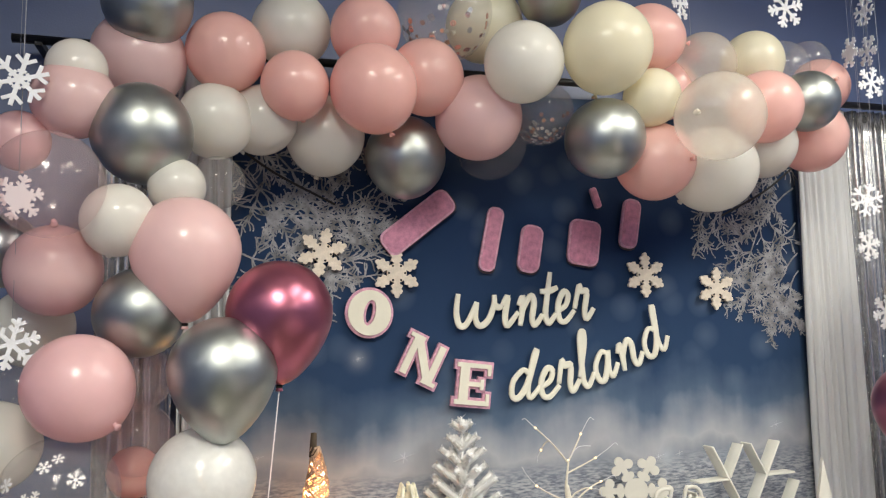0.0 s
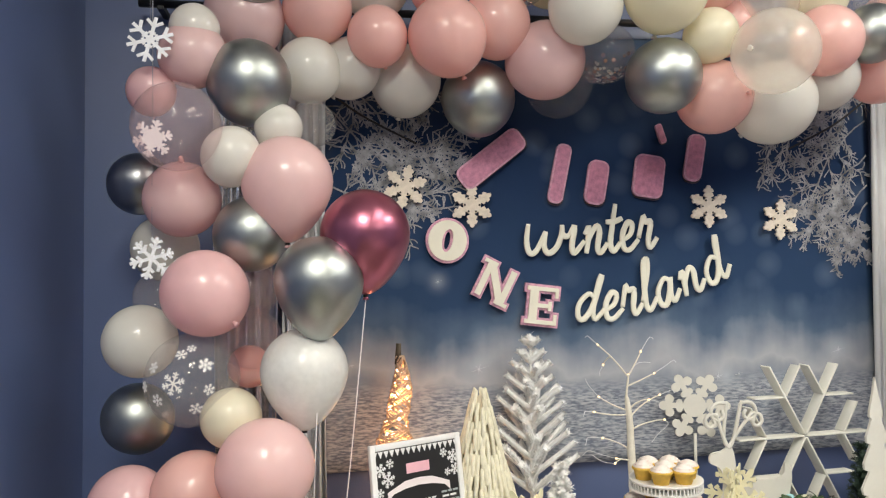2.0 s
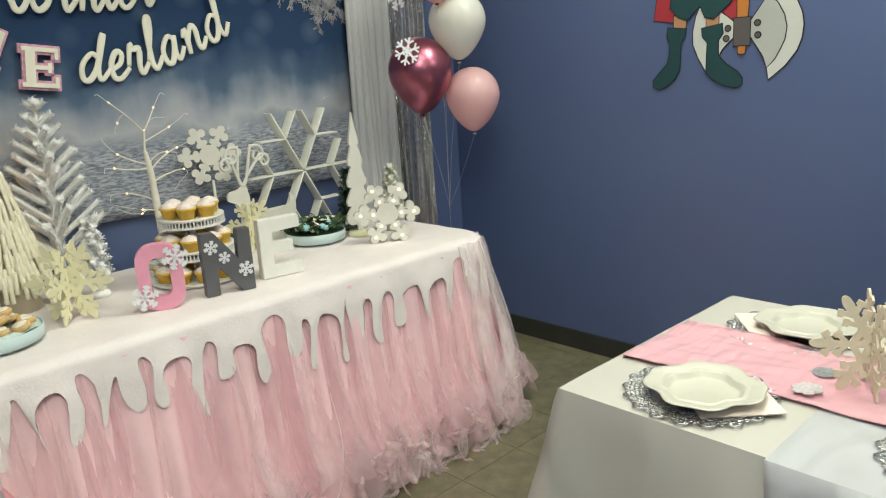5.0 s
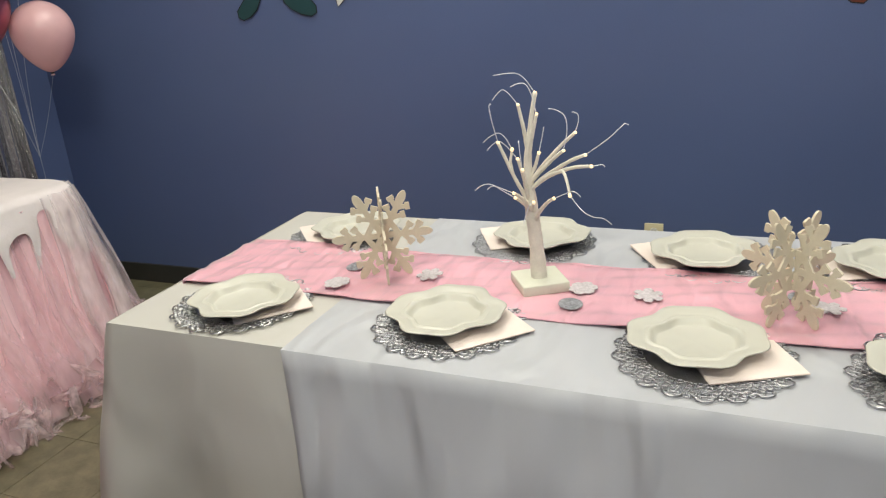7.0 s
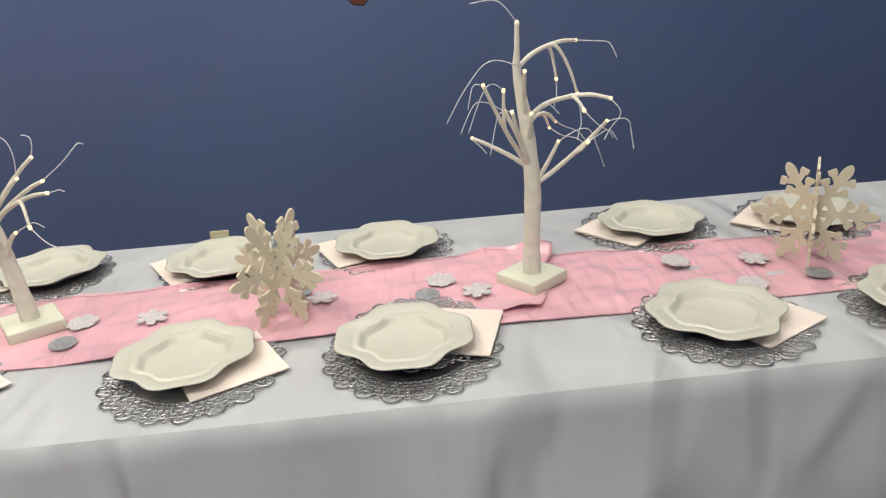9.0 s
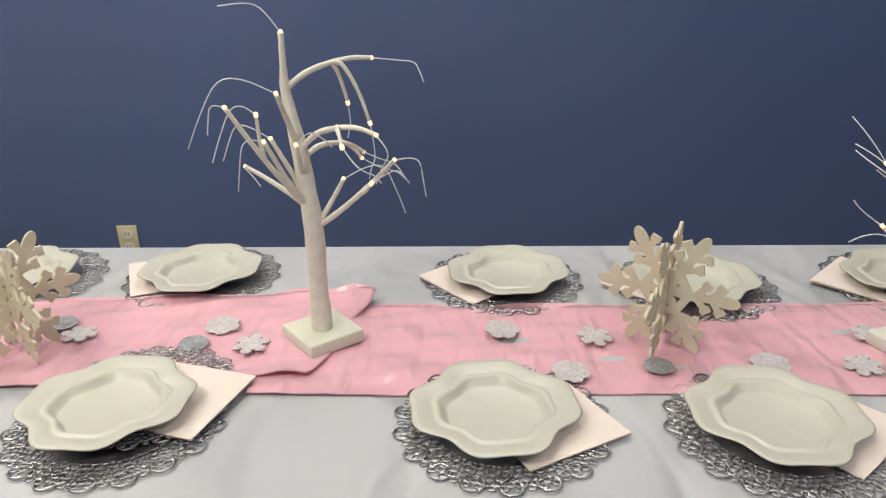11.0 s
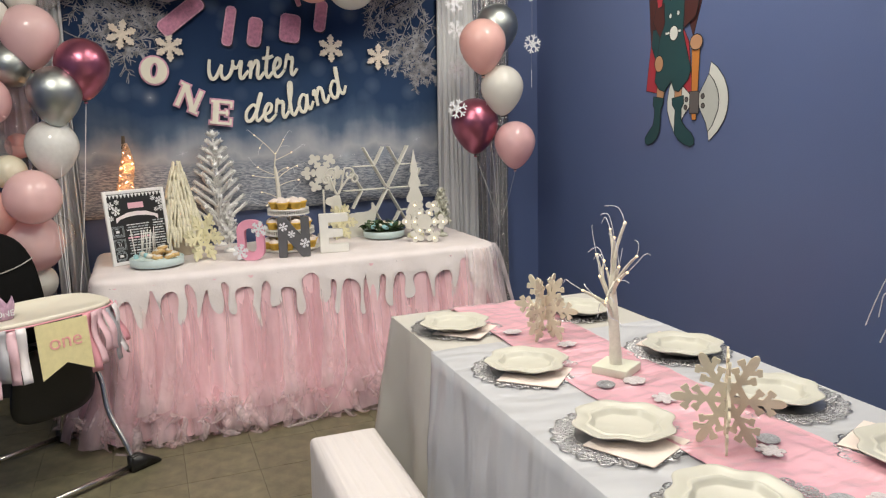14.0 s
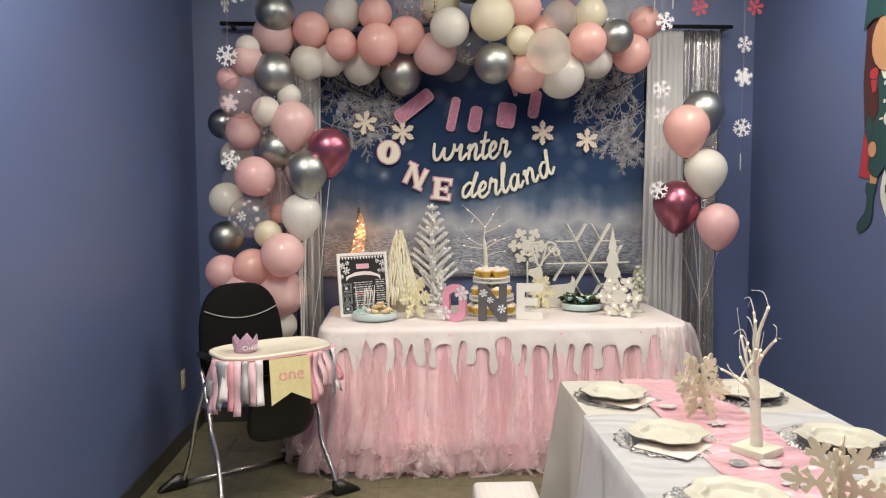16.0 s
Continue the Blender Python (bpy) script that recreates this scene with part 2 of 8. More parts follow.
M_CURTAIN = sheer("white sheer curtain", (0.76, 0.77, 0.78), 0.95, 0.85, back=0.2, var=0.03)
M_ROD = mat("black rod", (0.012, 0.012, 0.013), 0.4, var=0.1)
M_STRING = mat("silver white ribbon", (0.75, 0.74, 0.74), 0.35, 0.2, var=0.1)

BALLOON_MATS = {
    "pink": sheer("dusty pink latex", (0.95, 0.68, 0.67), 0.965, 0.45, gloss=1.27, back=0.40, shine=0.19, var=0.04, scale=3, bump=0.0),
    "coral": sheer("coral pink latex", (0.97, 0.62, 0.57), 0.965, 0.45, gloss=1.27, back=0.40, shine=0.19, var=0.04, scale=3, bump=0.0),
    "mauve": sheer("rose pink latex", (0.93, 0.62, 0.63), 0.965, 0.45, gloss=1.27, back=0.40, shine=0.19, var=0.05, scale=3, bump=0.0),
    "white": sheer("white latex", (0.89, 0.88, 0.82), 0.965, 0.45, gloss=1.27, back=0.40, shine=0.19, var=0.03, scale=3, bump=0.0),
    "cream": sheer("cream pearl latex", (0.92, 0.88, 0.70), 0.965, 0.45, gloss=1.27, back=0.40, shine=0.19, var=0.03, scale=3, bump=0.0),
    "chrome": mat("chrome silver latex", (0.41, 0.435, 0.42), 0.40, 1.0, var=0.06, scale=4, fine=30, bump=0.0),
    "darkchrome": mat("dark chrome latex", (0.30, 0.31, 0.33), 0.32, 1.0, var=0.06, scale=4, fine=30, bump=0.0),
    "maroon": mat("chrome mauve latex", (0.40, 0.13, 0.19), 0.30, 0.85, var=0.06, scale=4, fine=30, bump=0.0),
    "pearl": sheer("pearly clear latex", (0.99, 0.93, 0.83), 0.42, 0.3, gloss=1.15, back=0.55, bump=0.0),
    "frost": sheer("frosted white latex", (0.90, 0.90, 0.87), 0.90, 0.35, gloss=1.35, bump=0.0),
    "clear": sheer("clear latex", (0.97, 0.96, 0.92), 0.12, 0.3, gloss=1.3, back=0.5, bump=0.0),
    "confetti": sheer("clear confetti latex", (0.97, 0.96, 0.92), 0.13, 0.3, gloss=1.3, back=0.5, bump=0.0),
    "clearsnow": sheer("clear printed latex", (0.98, 0.97, 0.95), 0.13, 0.3, gloss=1.32, back=0.5, bump=0.0),
    "mauveclear": sheer("clear rose latex", (0.98, 0.80, 0.79), 0.17, 0.3, gloss=1.32, back=0.5, tint=(1.0, 0.93, 0.93), bump=0.0),
}


def speckled_floor():
    m = mat("olive vinyl tile", (0.150, 0.138, 0.085), 0.35, var=0.38, scale=14, fine=160, bump=0.05)
    n, l = m.node_tree.nodes, m.node_tree.links
    mix = [x for x in n if x.bl_idname == "ShaderNodeMix"][0]
    info = n.new("ShaderNodeObjectInfo")
    hs = n.new("ShaderNodeHueSaturation")
    mr = n.new("ShaderNodeMapRange")
    mr.inputs["To Min"].default_value, mr.inputs["To Max"].default_value = 0.93, 1.07
    l.new(info.outputs["Random"], mr.inputs["Value"])
    l.new(mr.outputs["Result"], hs.inputs["Value"])
    l.new(mix.outputs["Result"], hs.inputs["Color"])
    l.new(hs.outputs["Color"], n["Principled BSDF"].inputs["Base Color"])
    return m


def rumpled(m, stretch, strength, depth):
    """Adds long soft creases to a cloth."""
    n, l = m.node_tree.nodes, m.node_tree.links
    co = [x for x in n if x.bl_idname == "ShaderNodeTexCoord"][0]
    mp = n.new("ShaderNodeMapping")
    mp.inputs["Scale"].default_value = stretch
    mp.inputs["Rotation"].default_value = (0, 0, 0.5)
    l.new(co.outputs["Object"], mp.inputs[0])
    nz = n.new("ShaderNodeTexNoise")
    nz.inputs["Scale"].default_value, nz.inputs["Detail"].default_value, nz.inputs["Distortion"].default_value = 1.0, 1.5, 0.4
    l.new(mp.outputs[0], nz.inputs["Vector"])
    old = [x for x in n if x.bl_idname == "ShaderNodeBump"][0]
    bp = n.new("ShaderNodeBump")
    bp.inputs["Strength"].default_value, bp.inputs["Distance"].default_value = strength, depth
    l.new(nz.outputs["Fac"], bp.inputs["Height"])
    l.new(bp.outputs["Normal"], old.inputs["Normal"])


rumpled(M_PINKSATIN, (6, 18, 1), 0.75, 0.03)
rumpled(M_WHITECLOTH, (4, 7, 2.2), 1.0, 0.06)
rumpled(M_CREAMCLOTH, (3, 6, 3), 0.8, 0.03)
rumpled(M_SNOWCLOTH, (9, 9, 9), 0.4, 0.01)
rumpled(M_BENCH, (30, 1.2, 3), 0.6, 0.02)
M_FLOOR = speckled_floor()
M_JOINT = mat("dark floor joint", (0.07, 0.064, 0.045), 0.8)

# ---- room ----
XL, XR, YB, YF, H = -1.815, 1.930, 0.0, -7.2, 3.28


def slab(name, c, s, material, label="", kind="structure"):
    me = mesh_of(box(B(), (0, 0, 0), s), name, material, False)
    ob = new(name, me)
    ob.location = c
    return tagged(ob, label, "", "", kind)


floor = slab("floor", ((XL + XR) / 2, (YB + YF) / 2, -0.057), (XR - XL + 0.3, YB - YF + 0.3, 0.11), M_JOINT, "olive speckled vinyl tile floor with dark joints")
slab("wall_north", ((XL + XR) / 2, YB + 0.075, H / 2), (XR - XL + 0.3, 0.15, H), M_WALL, "plain blue painted wall behind the backdrop")
slab("wall_west", (XL - 0.075, (YB + YF) / 2, H / 2), (0.15, YB - YF, H), M_WALL, "plain blue painted side wall with an outlet")
slab("wall_east", (XR + 0.075, (YB + YF) / 2, H / 2), (0.15, YB - YF, H), M_WALL, "plain blue painted side wall with painted figures")
slab("wall_south", ((XL + XR) / 2, YF - 0.075, H / 2), (XR - XL + 0.3, 0.15, H), M_WALL, "plain blue painted end wall")
slab("ceiling", ((XL + XR) / 2, (YB + YF) / 2, H + 0.05), (XR - XL + 0.3, YB - YF + 0.3, 0.1), M_CEIL, "plain white ceiling")


def baseboard(name, c, s):
    ob = slab(name, c, s, M_BASE, "dark vinyl baseboard along the wall")
    return ob


baseboard("baseboard_north", ((XL + XR) / 2, YB - 0.006, 0.05), (XR - XL, 0.012, 0.10))
baseboard("baseboard_east", (XR - 0.006, (YB + YF) / 2, 0.05), (0.012, YB - YF - 0.03, 0.10))
baseboard("baseboard_west", (XL + 0.006, (YB + YF) / 2, 0.05), (0.012, YB - YF - 0.03, 0.10))
baseboard("baseboard_south", ((XL + XR) / 2, YF + 0.006, 0.05), (XR - XL - 0.03, 0.012, 0.10))

# ceiling light panels
M_PANEL = glow("light panel", (1.0, 0.97, 0.90), 3.0)


def ceiling_light(x, y, power):
    t = thing("ceiling_light", "flush white ceiling light panel", "lamp", "ceiling lights", loc=(x, y, H))
    part("diffuser", box(B(), (0, 0, -0.02), (0.56, 1.16, 0.02)), M_PANEL, t, smooth=False)
    fr = B()
    for sx in (-1, 1):
        box(fr, (sx * 0.29, 0, -0.016), (0.022, 1.20, 0.032))
        box(fr, (0, sx * 0.59, -0.016), (0.56, 0.022, 0.032))
    part("frame", fr, M_OFFWHITE, t, smooth=False)
    d = bpy.data.lights.new("panel_light", "AREA")
    d.shape, d.size, d.size_y, d.energy, d.color = "RECTANGLE", 0.56, 1.16, power, (1.0, 0.955, 0.81)
    ob = new("panel_light", d)
    ob.parent = t
    ob.location = (0, 0, -0.045)


for lx, ly, watts in ((0.15, -2.0, 17), (1.40, -1.9, 46), (-1.20, -3.0, 76), (1.50, -4.3, 32), (-1.30, -5.6, 30), (1.45, -6.2, 8)):
    ceiling_light(lx, ly, watts)

# ---- backdrop wall: rod, curtains, printed cloth ----
rod = thing("curtain_rod", "thin black curtain rod on the wall", "curtain rod", loc=(0, -0.10, 2.620))
part("pole", tube(B(), [(-1.612, 0, 0.0), (1.731, 0, 0.0)], 0.014, 10), M_ROD, rod)
for bx in (-1.54, 0.0, 1.69):
    part("bracket", box(B(), (bx, 0.045, -0.01), (0.02, 0.11, 0.02)), M_ROD, rod, smooth=False)


def curtain(name, x0, x1, z0, z1, material, label, y=-0.07, folds=9, amp=0.022, seed=1):
    rnd = random.Random(seed)
    ph = [rnd.uniform(0, 6.28) for _ in range(4)]

    def f(u, v):
        z = z0 + (z1 - z0) * v
        q = u + 0.012 * math.sin(5 * v + ph[0])
        a = amp * (0.6 + 0.6 * (1 - v))
        y1 = y + a * math.sin(q * folds * 6.283 + ph[1]) + 0.4 * a * math.sin(q * folds * 14.1 + ph[2] + 2 * v)
        return (x0 + (x1 - x0) * u + 0.01 * math.sin(9 * u + 4 * v + ph[3]), y1, z)

    t = thing(name, label, "curtain")
    ob = part("panel", sheet(B(), folds * 12, 24, f), material, t)
    md = ob.modifiers.new("thick", "SOLIDIFY")
    md.thickness = 0.002
    return t


def sequin_material():
    m = mat("silver sequins", (0.55, 0.55, 0.56), 0.25, 0.9, var=0.3, scale=60)
    n, l = m.node_tree.nodes, m.node_tree.links
    vo = n.new("ShaderNodeTexVoronoi")
    vo.inputs["Scale"].default_value = 190
    co = [x for x in n if x.bl_idname == "ShaderNodeTexCoord"][0]
    l.new(co.outputs["Object"], vo.inputs["Vector"])
    bp = [x for x in n if x.bl_idname == "ShaderNodeBump"][0]
    sx = n.new("ShaderNodeSeparateColor")
    l.new(vo.outputs["Color"], sx.inputs[0])
    l.new(sx.outputs[0], bp.inputs["Height"])
    bp.inputs["Strength"].default_value = 0.8
    return m


M_SEQUIN = sequin_material()
curtain("sheer_curtain", 1.162, 1.424, 0.02, 2.603, M_CURTAIN, "gathered sheer white curtain on a black rod", folds=7, amp=0.012, seed=3)
curtain("sequin_curtain", 1.433, 1.670, 0.02, 2.605, M_SEQUIN, "silver sequin curtain hanging on a black rod", folds=5, amp=0.02, seed=4)
curtain("sheer_curtain", -1.146, -0.981, 0.02, 2.604, M_CURTAIN, "gathered sheer white curtain behind the balloons", folds=4, seed=5)
curtain("sequin_curtain", -1.360, -1.156, 0.02, 2.608, M_SEQUIN, "silver sequin curtain behind the balloon column", folds=4, amp=0.02, seed=6)

BX0, BX1, BZ0, BZ1 = -1.015, 1.186, 0.977, 2.582


def backdrop_material():
    """Printed night sky that fades over mist into a snowy field."""
    m = bpy.data.materials.new("printed winter cloth")
    m.use_nodes = True
    n, l = m.node_tree.nodes, m.node_tree.links
    p = n["Principled BSDF"]
    p.inputs["Roughness"].default_value = 0.8
    p.inputs["Specular IOR Level"].default_value = 0.15
    co = n.new("ShaderNodeTexCoord")
    sep = n.new("ShaderNodeSeparateXYZ")
    l.new(co.outputs["Object"], sep.inputs[0])
    big = n.new("ShaderNodeTexNoise")
    big.inputs["Scale"].default_value, big.inputs["Detail"].default_value = 2.6, 5
    l.new(co.outputs["Object"], big.inputs["Vector"])
    wob = n.new("ShaderNodeMath")
    wob.operation = "MULTIPLY_ADD"
    l.new(big.outputs["Fac"], wob.inputs[0])
    wob.inputs[1].default_value = 0.42
    l.new(sep.outputs["Z"], wob.inputs[2])
    sm = n.new("ShaderNodeMapping")
    sm.inputs["Scale"].default_value = (9, 9, 1.3)
    l.new(co.outputs["Object"], sm.inputs[0])
    streak = n.new("ShaderNodeTexNoise")
    streak.inputs["Scale"].default_value, streak.inputs["Detail"].default_value = 1.0, 3
    l.new(sm.outputs[0], streak.inputs["Vector"])
    wob2 = n.new("ShaderNodeMath")
    wob2.operation = "MULTIPLY_ADD"
    l.new(streak.outputs["Fac"], wob2.inputs[0])
    wob2.inputs[1].default_value = 0.15
    l.new(wob.outputs[0], wob2.inputs[2])
    mr = n.new("ShaderNodeMapRange")
    mr.inputs["From Min"].default_value, mr.inputs["From Max"].default_value = BZ0 + 0.285, BZ1 + 0.285
    l.new(wob2.outputs[0], mr.inputs["Value"])
    sky = n.new("ShaderNodeValToRGB")
    stops = [(0.0, (0.24, 0.25, 0.29)), (0.17, (0.25, 0.28, 0.33)), (0.215, (0.41, 0.42, 0.455)), (0.26, (0.28, 0.31, 0.365)), (0.32, (0.085, 0.13, 0.205)), (0.40, (0.027, 0.057, 0.124)), (0.70, (0.014, 0.034, 0.092)), (1.0, (0.038, 0.066, 0.125))]
    e = sky.color_ramp.elements
    while len(e) < len(stops):
        e.new(0.5)
    for k, (at, c) in zip(e, stops):
        k.position, k.color = at, (*c, 1)
    l.new(mr.outputs["Result"], sky.inputs[0])
    # grain of the snow field
    mp = n.new("ShaderNodeMapping")
    mp.inputs["Scale"].default_value = (26, 26, 110)
    l.new(co.outputs["Object"], mp.inputs[0])
    sn = n.new("ShaderNodeTexNoise")
    sn.inputs["Scale"].default_value, sn.inputs["Detail"].default_value = 1.6, 6
    l.new(mp.outputs[0], sn.inputs["Vector"])
    sr = n.new("ShaderNodeValToRGB")
    sr.color_ramp.elements[0].position, sr.color_ramp.elements[0].color = 0.38, (0.16, 0.18, 0.23, 1)
    sr.color_ramp.elements[1].position, sr.color_ramp.elements[1].color = 0.62, (0.44, 0.46, 0.50, 1)
    l.new(sn.outputs["Fac"], sr.inputs[0])
    fld = n.new("ShaderNodeMapRange")
    fld.inputs["From Min"].default_value, fld.inputs["From Max"].default_value = BZ0 + 0.36, BZ0 + 0.29
    hz = n.new("ShaderNodeMath")
    hz.operation = "MULTIPLY_ADD"
    l.new(big.outputs["Fac"], hz.inputs[0])
    hz.inputs[1].default_value = 0.10
    l.new(sep.outputs["Z"], hz.inputs[2])
    l.new(hz.outputs[0], fld.inputs["Value"])
    mx = n.new("ShaderNodeMix")
    mx.data_type = "RGBA"
    l.new(fld.outputs["Result"], mx.inputs["Factor"])
    l.new(sky.outputs["Color"], mx.inputs["A"])
    l.new(sr.outputs["Color"], mx.inputs["B"])
    # soft pale spots in the night
    sp = n.new("ShaderNodeTexVoronoi")
    sp.inputs["Scale"].default_value = 7
    l.new(co.outputs["Object"], sp.inputs["Vector"])
    spr = n.new("ShaderNodeMapRange")
    spr.inputs["From Min"].default_value, spr.inputs["From Max"].default_value = 0.42, 0.0
    spr.inputs["To Max"].default_value = 0.26
    l.new(sp.outputs["Distance"], spr.inputs["Value"])
    mx2 = n.new("ShaderNodeMix")
    mx2.data_type = "RGBA"
    l.new(spr.outputs["Result"], mx2.inputs["Factor"])
    l.new(mx.outputs["Result"], mx2.inputs["A"])
    mx2.inputs["B"].default_value = (0.22, 0.29, 0.38, 1)
    # soft printed glows round the sparkles
    last = mx2.outputs["Result"]
    for gx, gz, gr, power in ((-0.582, 1.654, 0.07, 0.5), (-0.433, 1.331, 0.13, 0.6), (0.543, 1.275, 0.10, 0.65), (1.015, 1.364, 0.12, 0.55)):
        ds = n.new("ShaderNodeVectorMath")
        ds.operation = "DISTANCE"
        l.new(co.outputs["Object"], ds.inputs[0])
        ds.inputs[1].default_value = (gx, -0.035, gz)
        gm = n.new("ShaderNodeMapRange")
        gm.inputs["From Min"].default_value, gm.inputs["From Max"].default_value = gr, 0.0
        l.new(ds.outputs["Value"], gm.inputs["Value"])
        mg = n.new("ShaderNodeMix")
        mg.data_type = "RGBA"
        pw = n.new("ShaderNodeMath")
        pw.operation = "POWER"
        l.new(gm.outputs["Result"], pw.inputs[0])
        pw.inputs[1].default_value = 2.6
        ml = n.new("ShaderNodeMath")
        ml.operation = "MULTIPLY"
        l.new(pw.outputs[0], ml.inputs[0])
        ml.inputs[1].default_value = power
        l.new(ml.outputs[0], mg.inputs["Factor"])
        l.new(last, mg.inputs["A"])
        mg.inputs["B"].default_value = (0.50, 0.54, 0.60, 1)
        last = mg.outputs["Result"]
    l.new(last, p.inputs["Base Color"])
    return m


def backdrop():
    t = thing("printed_backdrop", "printed cloth backdrop of a snowy night with frosted branches", "backdrop")

    def f(u, v):
        return (BX0 + (BX1 - BX0) * u, -0.035 + 0.004 * math.sin(17 * u + 5 * v) + 0.003 * math.sin(41 * u - 7 * v), BZ0 + (BZ1 - BZ0) * v + 0.006 * math.sin(9 * u) * (1 - v))

    ob = part("cloth", sheet(B(), 60, 30, f), backdrop_material(), t)
    md = ob.modifiers.new("thick", "SOLIDIFY")
    md.thickness = 0.002
    # printed frosted branches: thin flat twigs laid on the cloth
    rnd = random.Random(5)
    frost = mat("printed frost", (0.25, 0.255, 0.28), 0.75, var=0.75, scale=22, fine=120)
    dark = mat("printed twig", (0.03, 0.03, 0.035), 0.75, var=0.3)

    def twig(bm, x, z, ang, length, w, depth):
        steps = 7
        pts = []
        for i in range(steps + 1):
            pts.append((x, -0.0435 - 0.0003 * depth - rnd.random() * 0.001, z))
            ang += rnd.uniform(-0.36, 0.36)
            x += math.cos(ang) * length / steps
            z += math.sin(ang) * length / steps
            if depth < 3 and i > 0:
                for _ in range(3):
                    if rnd.random() < 0.85:
                        twig(bm, x, z, ang + rnd.choice((-1, 1)) * rnd.uniform(0.4, 1.1), length * rnd.uniform(0.20, 0.40), w * 0.85, depth + 1)
        for a, b in zip(pts, pts[1:]):
            d = Vector(b) - Vector(a)
            ribbon(bm, [a, b], w, (-d.z, 0, d.x))

    bl, br = B(), B()
    for z, a, ln in ((2.55, -0.5, 0.46), (2.44, -0.6, 0.46), (2.30, -0.55, 0.46), (2.16, -0.6, 0.36), (2.02, -0.6, 0.30), (2.34, 0.0, 0.30)):
        twig(bl, BX0 + 0.02, z, a, ln, 0.0062, 1)
    for z, a, ln in ((2.55, 3.6, 0.40), (2.42, 3.7, 0.44), (2.28, 3.5, 0.40), (2.14, 3.7, 0.32), (2.02, 3.8, 0.26), (1.95, 4.1, 0.20)):
        twig(br, BX1 - 0.02, z, a, ln, 0.0062, 1)
    tagged(part("printed_branch", bl, frost, t, "pale frosted branches printed on cloth", False), kind="stuff")
    tagged(part("printed_branch", br, frost, t, "pale frosted branches printed on cloth", False), kind="stuff")
    for s in (-1, 1):
        bm = B()
        cx = BX0 if s < 0 else BX1
        pts = arc_points([(cx - s * 0.02, -0.0455, 2.36), (cx - s * 0.16, -0.0455, 2.26), (cx - s * 0.36, -0.0455, 2.16)])
        for a, b in zip(pts, pts[1:]):
            d = b - a
            ribbon(bm, [a, b], 0.008, (-d.z, 0, d.x))
        part("printed_twig", bm, dark, t, "dark twig printed on cloth", False)
    star = mat("printed sparkle", (0.62, 0.64, 0.68), 0.7, var=0.05)
    for x, z, r in ((-0.582, 1.654, 0.022), (-0.433, 1.331, 0.045), (0.504, 1.276, 0.035), (0.591, 1.284, 0.02), (1.015, 1.364, 0.035), (-0.897, 1.357, 0.02)):
        pts = []
        for k in range(24):
            a = k * math.tau / 24 + 0.3
            q = r * (0.9 if k % 12 == 0 else 0.45 if k % 4 == 0 else 0.07)
            pts.append((x + q * math.cos(a), z + q * math.sin(a)))
        bm = prism(B(), pts, 0.001, Matrix.Translation((0, -0.0445, 0)))
        part("printed_sparkle", bm, star, t, "white sparkle printed on cloth", False)


backdrop()

# ---- balloons ----
def balloon_mesh(kind, drop):
    bm = B()
    bmesh.ops.create_uvsphere(bm, u_segments=36, v_segments=22, radius=1)
    for v in bm.verts:
        z = v.co.z
        if z < 0:
            k = 1 - (0.30 if drop else 0.06) * (-z) ** 1.6
            v.co.x, v.co.y = v.co.x * k, v.co.y * k
            v.co.z = z * (1.34 if drop else 1.06)
        else:
            v.co.z = z * (1.0 if drop else 1.02)
    return mesh_of(bm, "skin", BALLOON_MATS[kind])


def knot_mesh(kind, drop):
    z = -1.33 if drop else -1.05
    bm = lathe(B(), [(0.0, z + 0.03), (0.05, z), (0.035, z - 0.04), (0.06, z - 0.07), (0.075, z - 0.12), (0.0, z - 0.11)], 10)
    return mesh_of(bm, "knot", BALLOON_MATS["mauve" if kind in ("pink", "mauveclear") else kind])


SKIN, KNOT = {}, {}
WORDS = {
    "pink": "round dusty pink latex balloon in a garland", "coral": "round coral pink latex balloon in a garland", "mauve": "round rose pink latex balloon in a garland",
    "white": "round white latex balloon in a garland", "cream": "round cream pearl latex balloon in a garland", "chrome": "round shiny chrome silver balloon in a garland",
    "darkchrome": "round dark chrome silver balloon in a garland", "pearl": "round pearly see-through balloon in a garland", "clear": "round clear balloon in a garland",
    "confetti": "clear balloon with foil confetti inside", "clearsnow": "clear balloon printed with white snowflakes", "mauveclear": "clear rose tinted balloon in a garland",
    "maroon": "shiny chrome mauve helium balloon on a ribbon", "frost": "frosted white helium balloon on a ribbon",
}
brnd = random.Random(11)
M_FOIL = mat("rose gold foil", (0.75, 0.42, 0.34), 0.25, 1.0, var=0.2)
M_PRINT = mat("white print", (0.8, 0.8, 0.8), 0.7)


def flake_bars(bm, r, thick, m, arms=6, w=0.13, style=0):
    """A six-armed snowflake of flat bars, in x and z round its middle."""
    for k in range(arms):
        a = k * math.tau / arms + 0.26
        rot = Matrix.Rotation(a, 4, "Y")
        box(bm, (0, 0, r * 0.5), (r * w, thick, r), m=m @ rot)
        for s in (-1, 1):
            for at, ln in ((0.45, 0.30), (0.72, 0.30)) if style == 0 else ((0.60, 0.42),):
                box(bm, (0, 0, r * ln * 0.5), (r * w * 0.9, thick * 0.92, r * ln), m=m @ rot @ Matrix.Translation((0, 0, r * at)) @ Matrix.Rotation(s * 0.95, 4, "Y"))
        if style == 2:
            box(bm, (0, 0, r * 0.30), (r * 0.30, thick * 0.95, r * 0.12), m=m @ rot)
    return bm


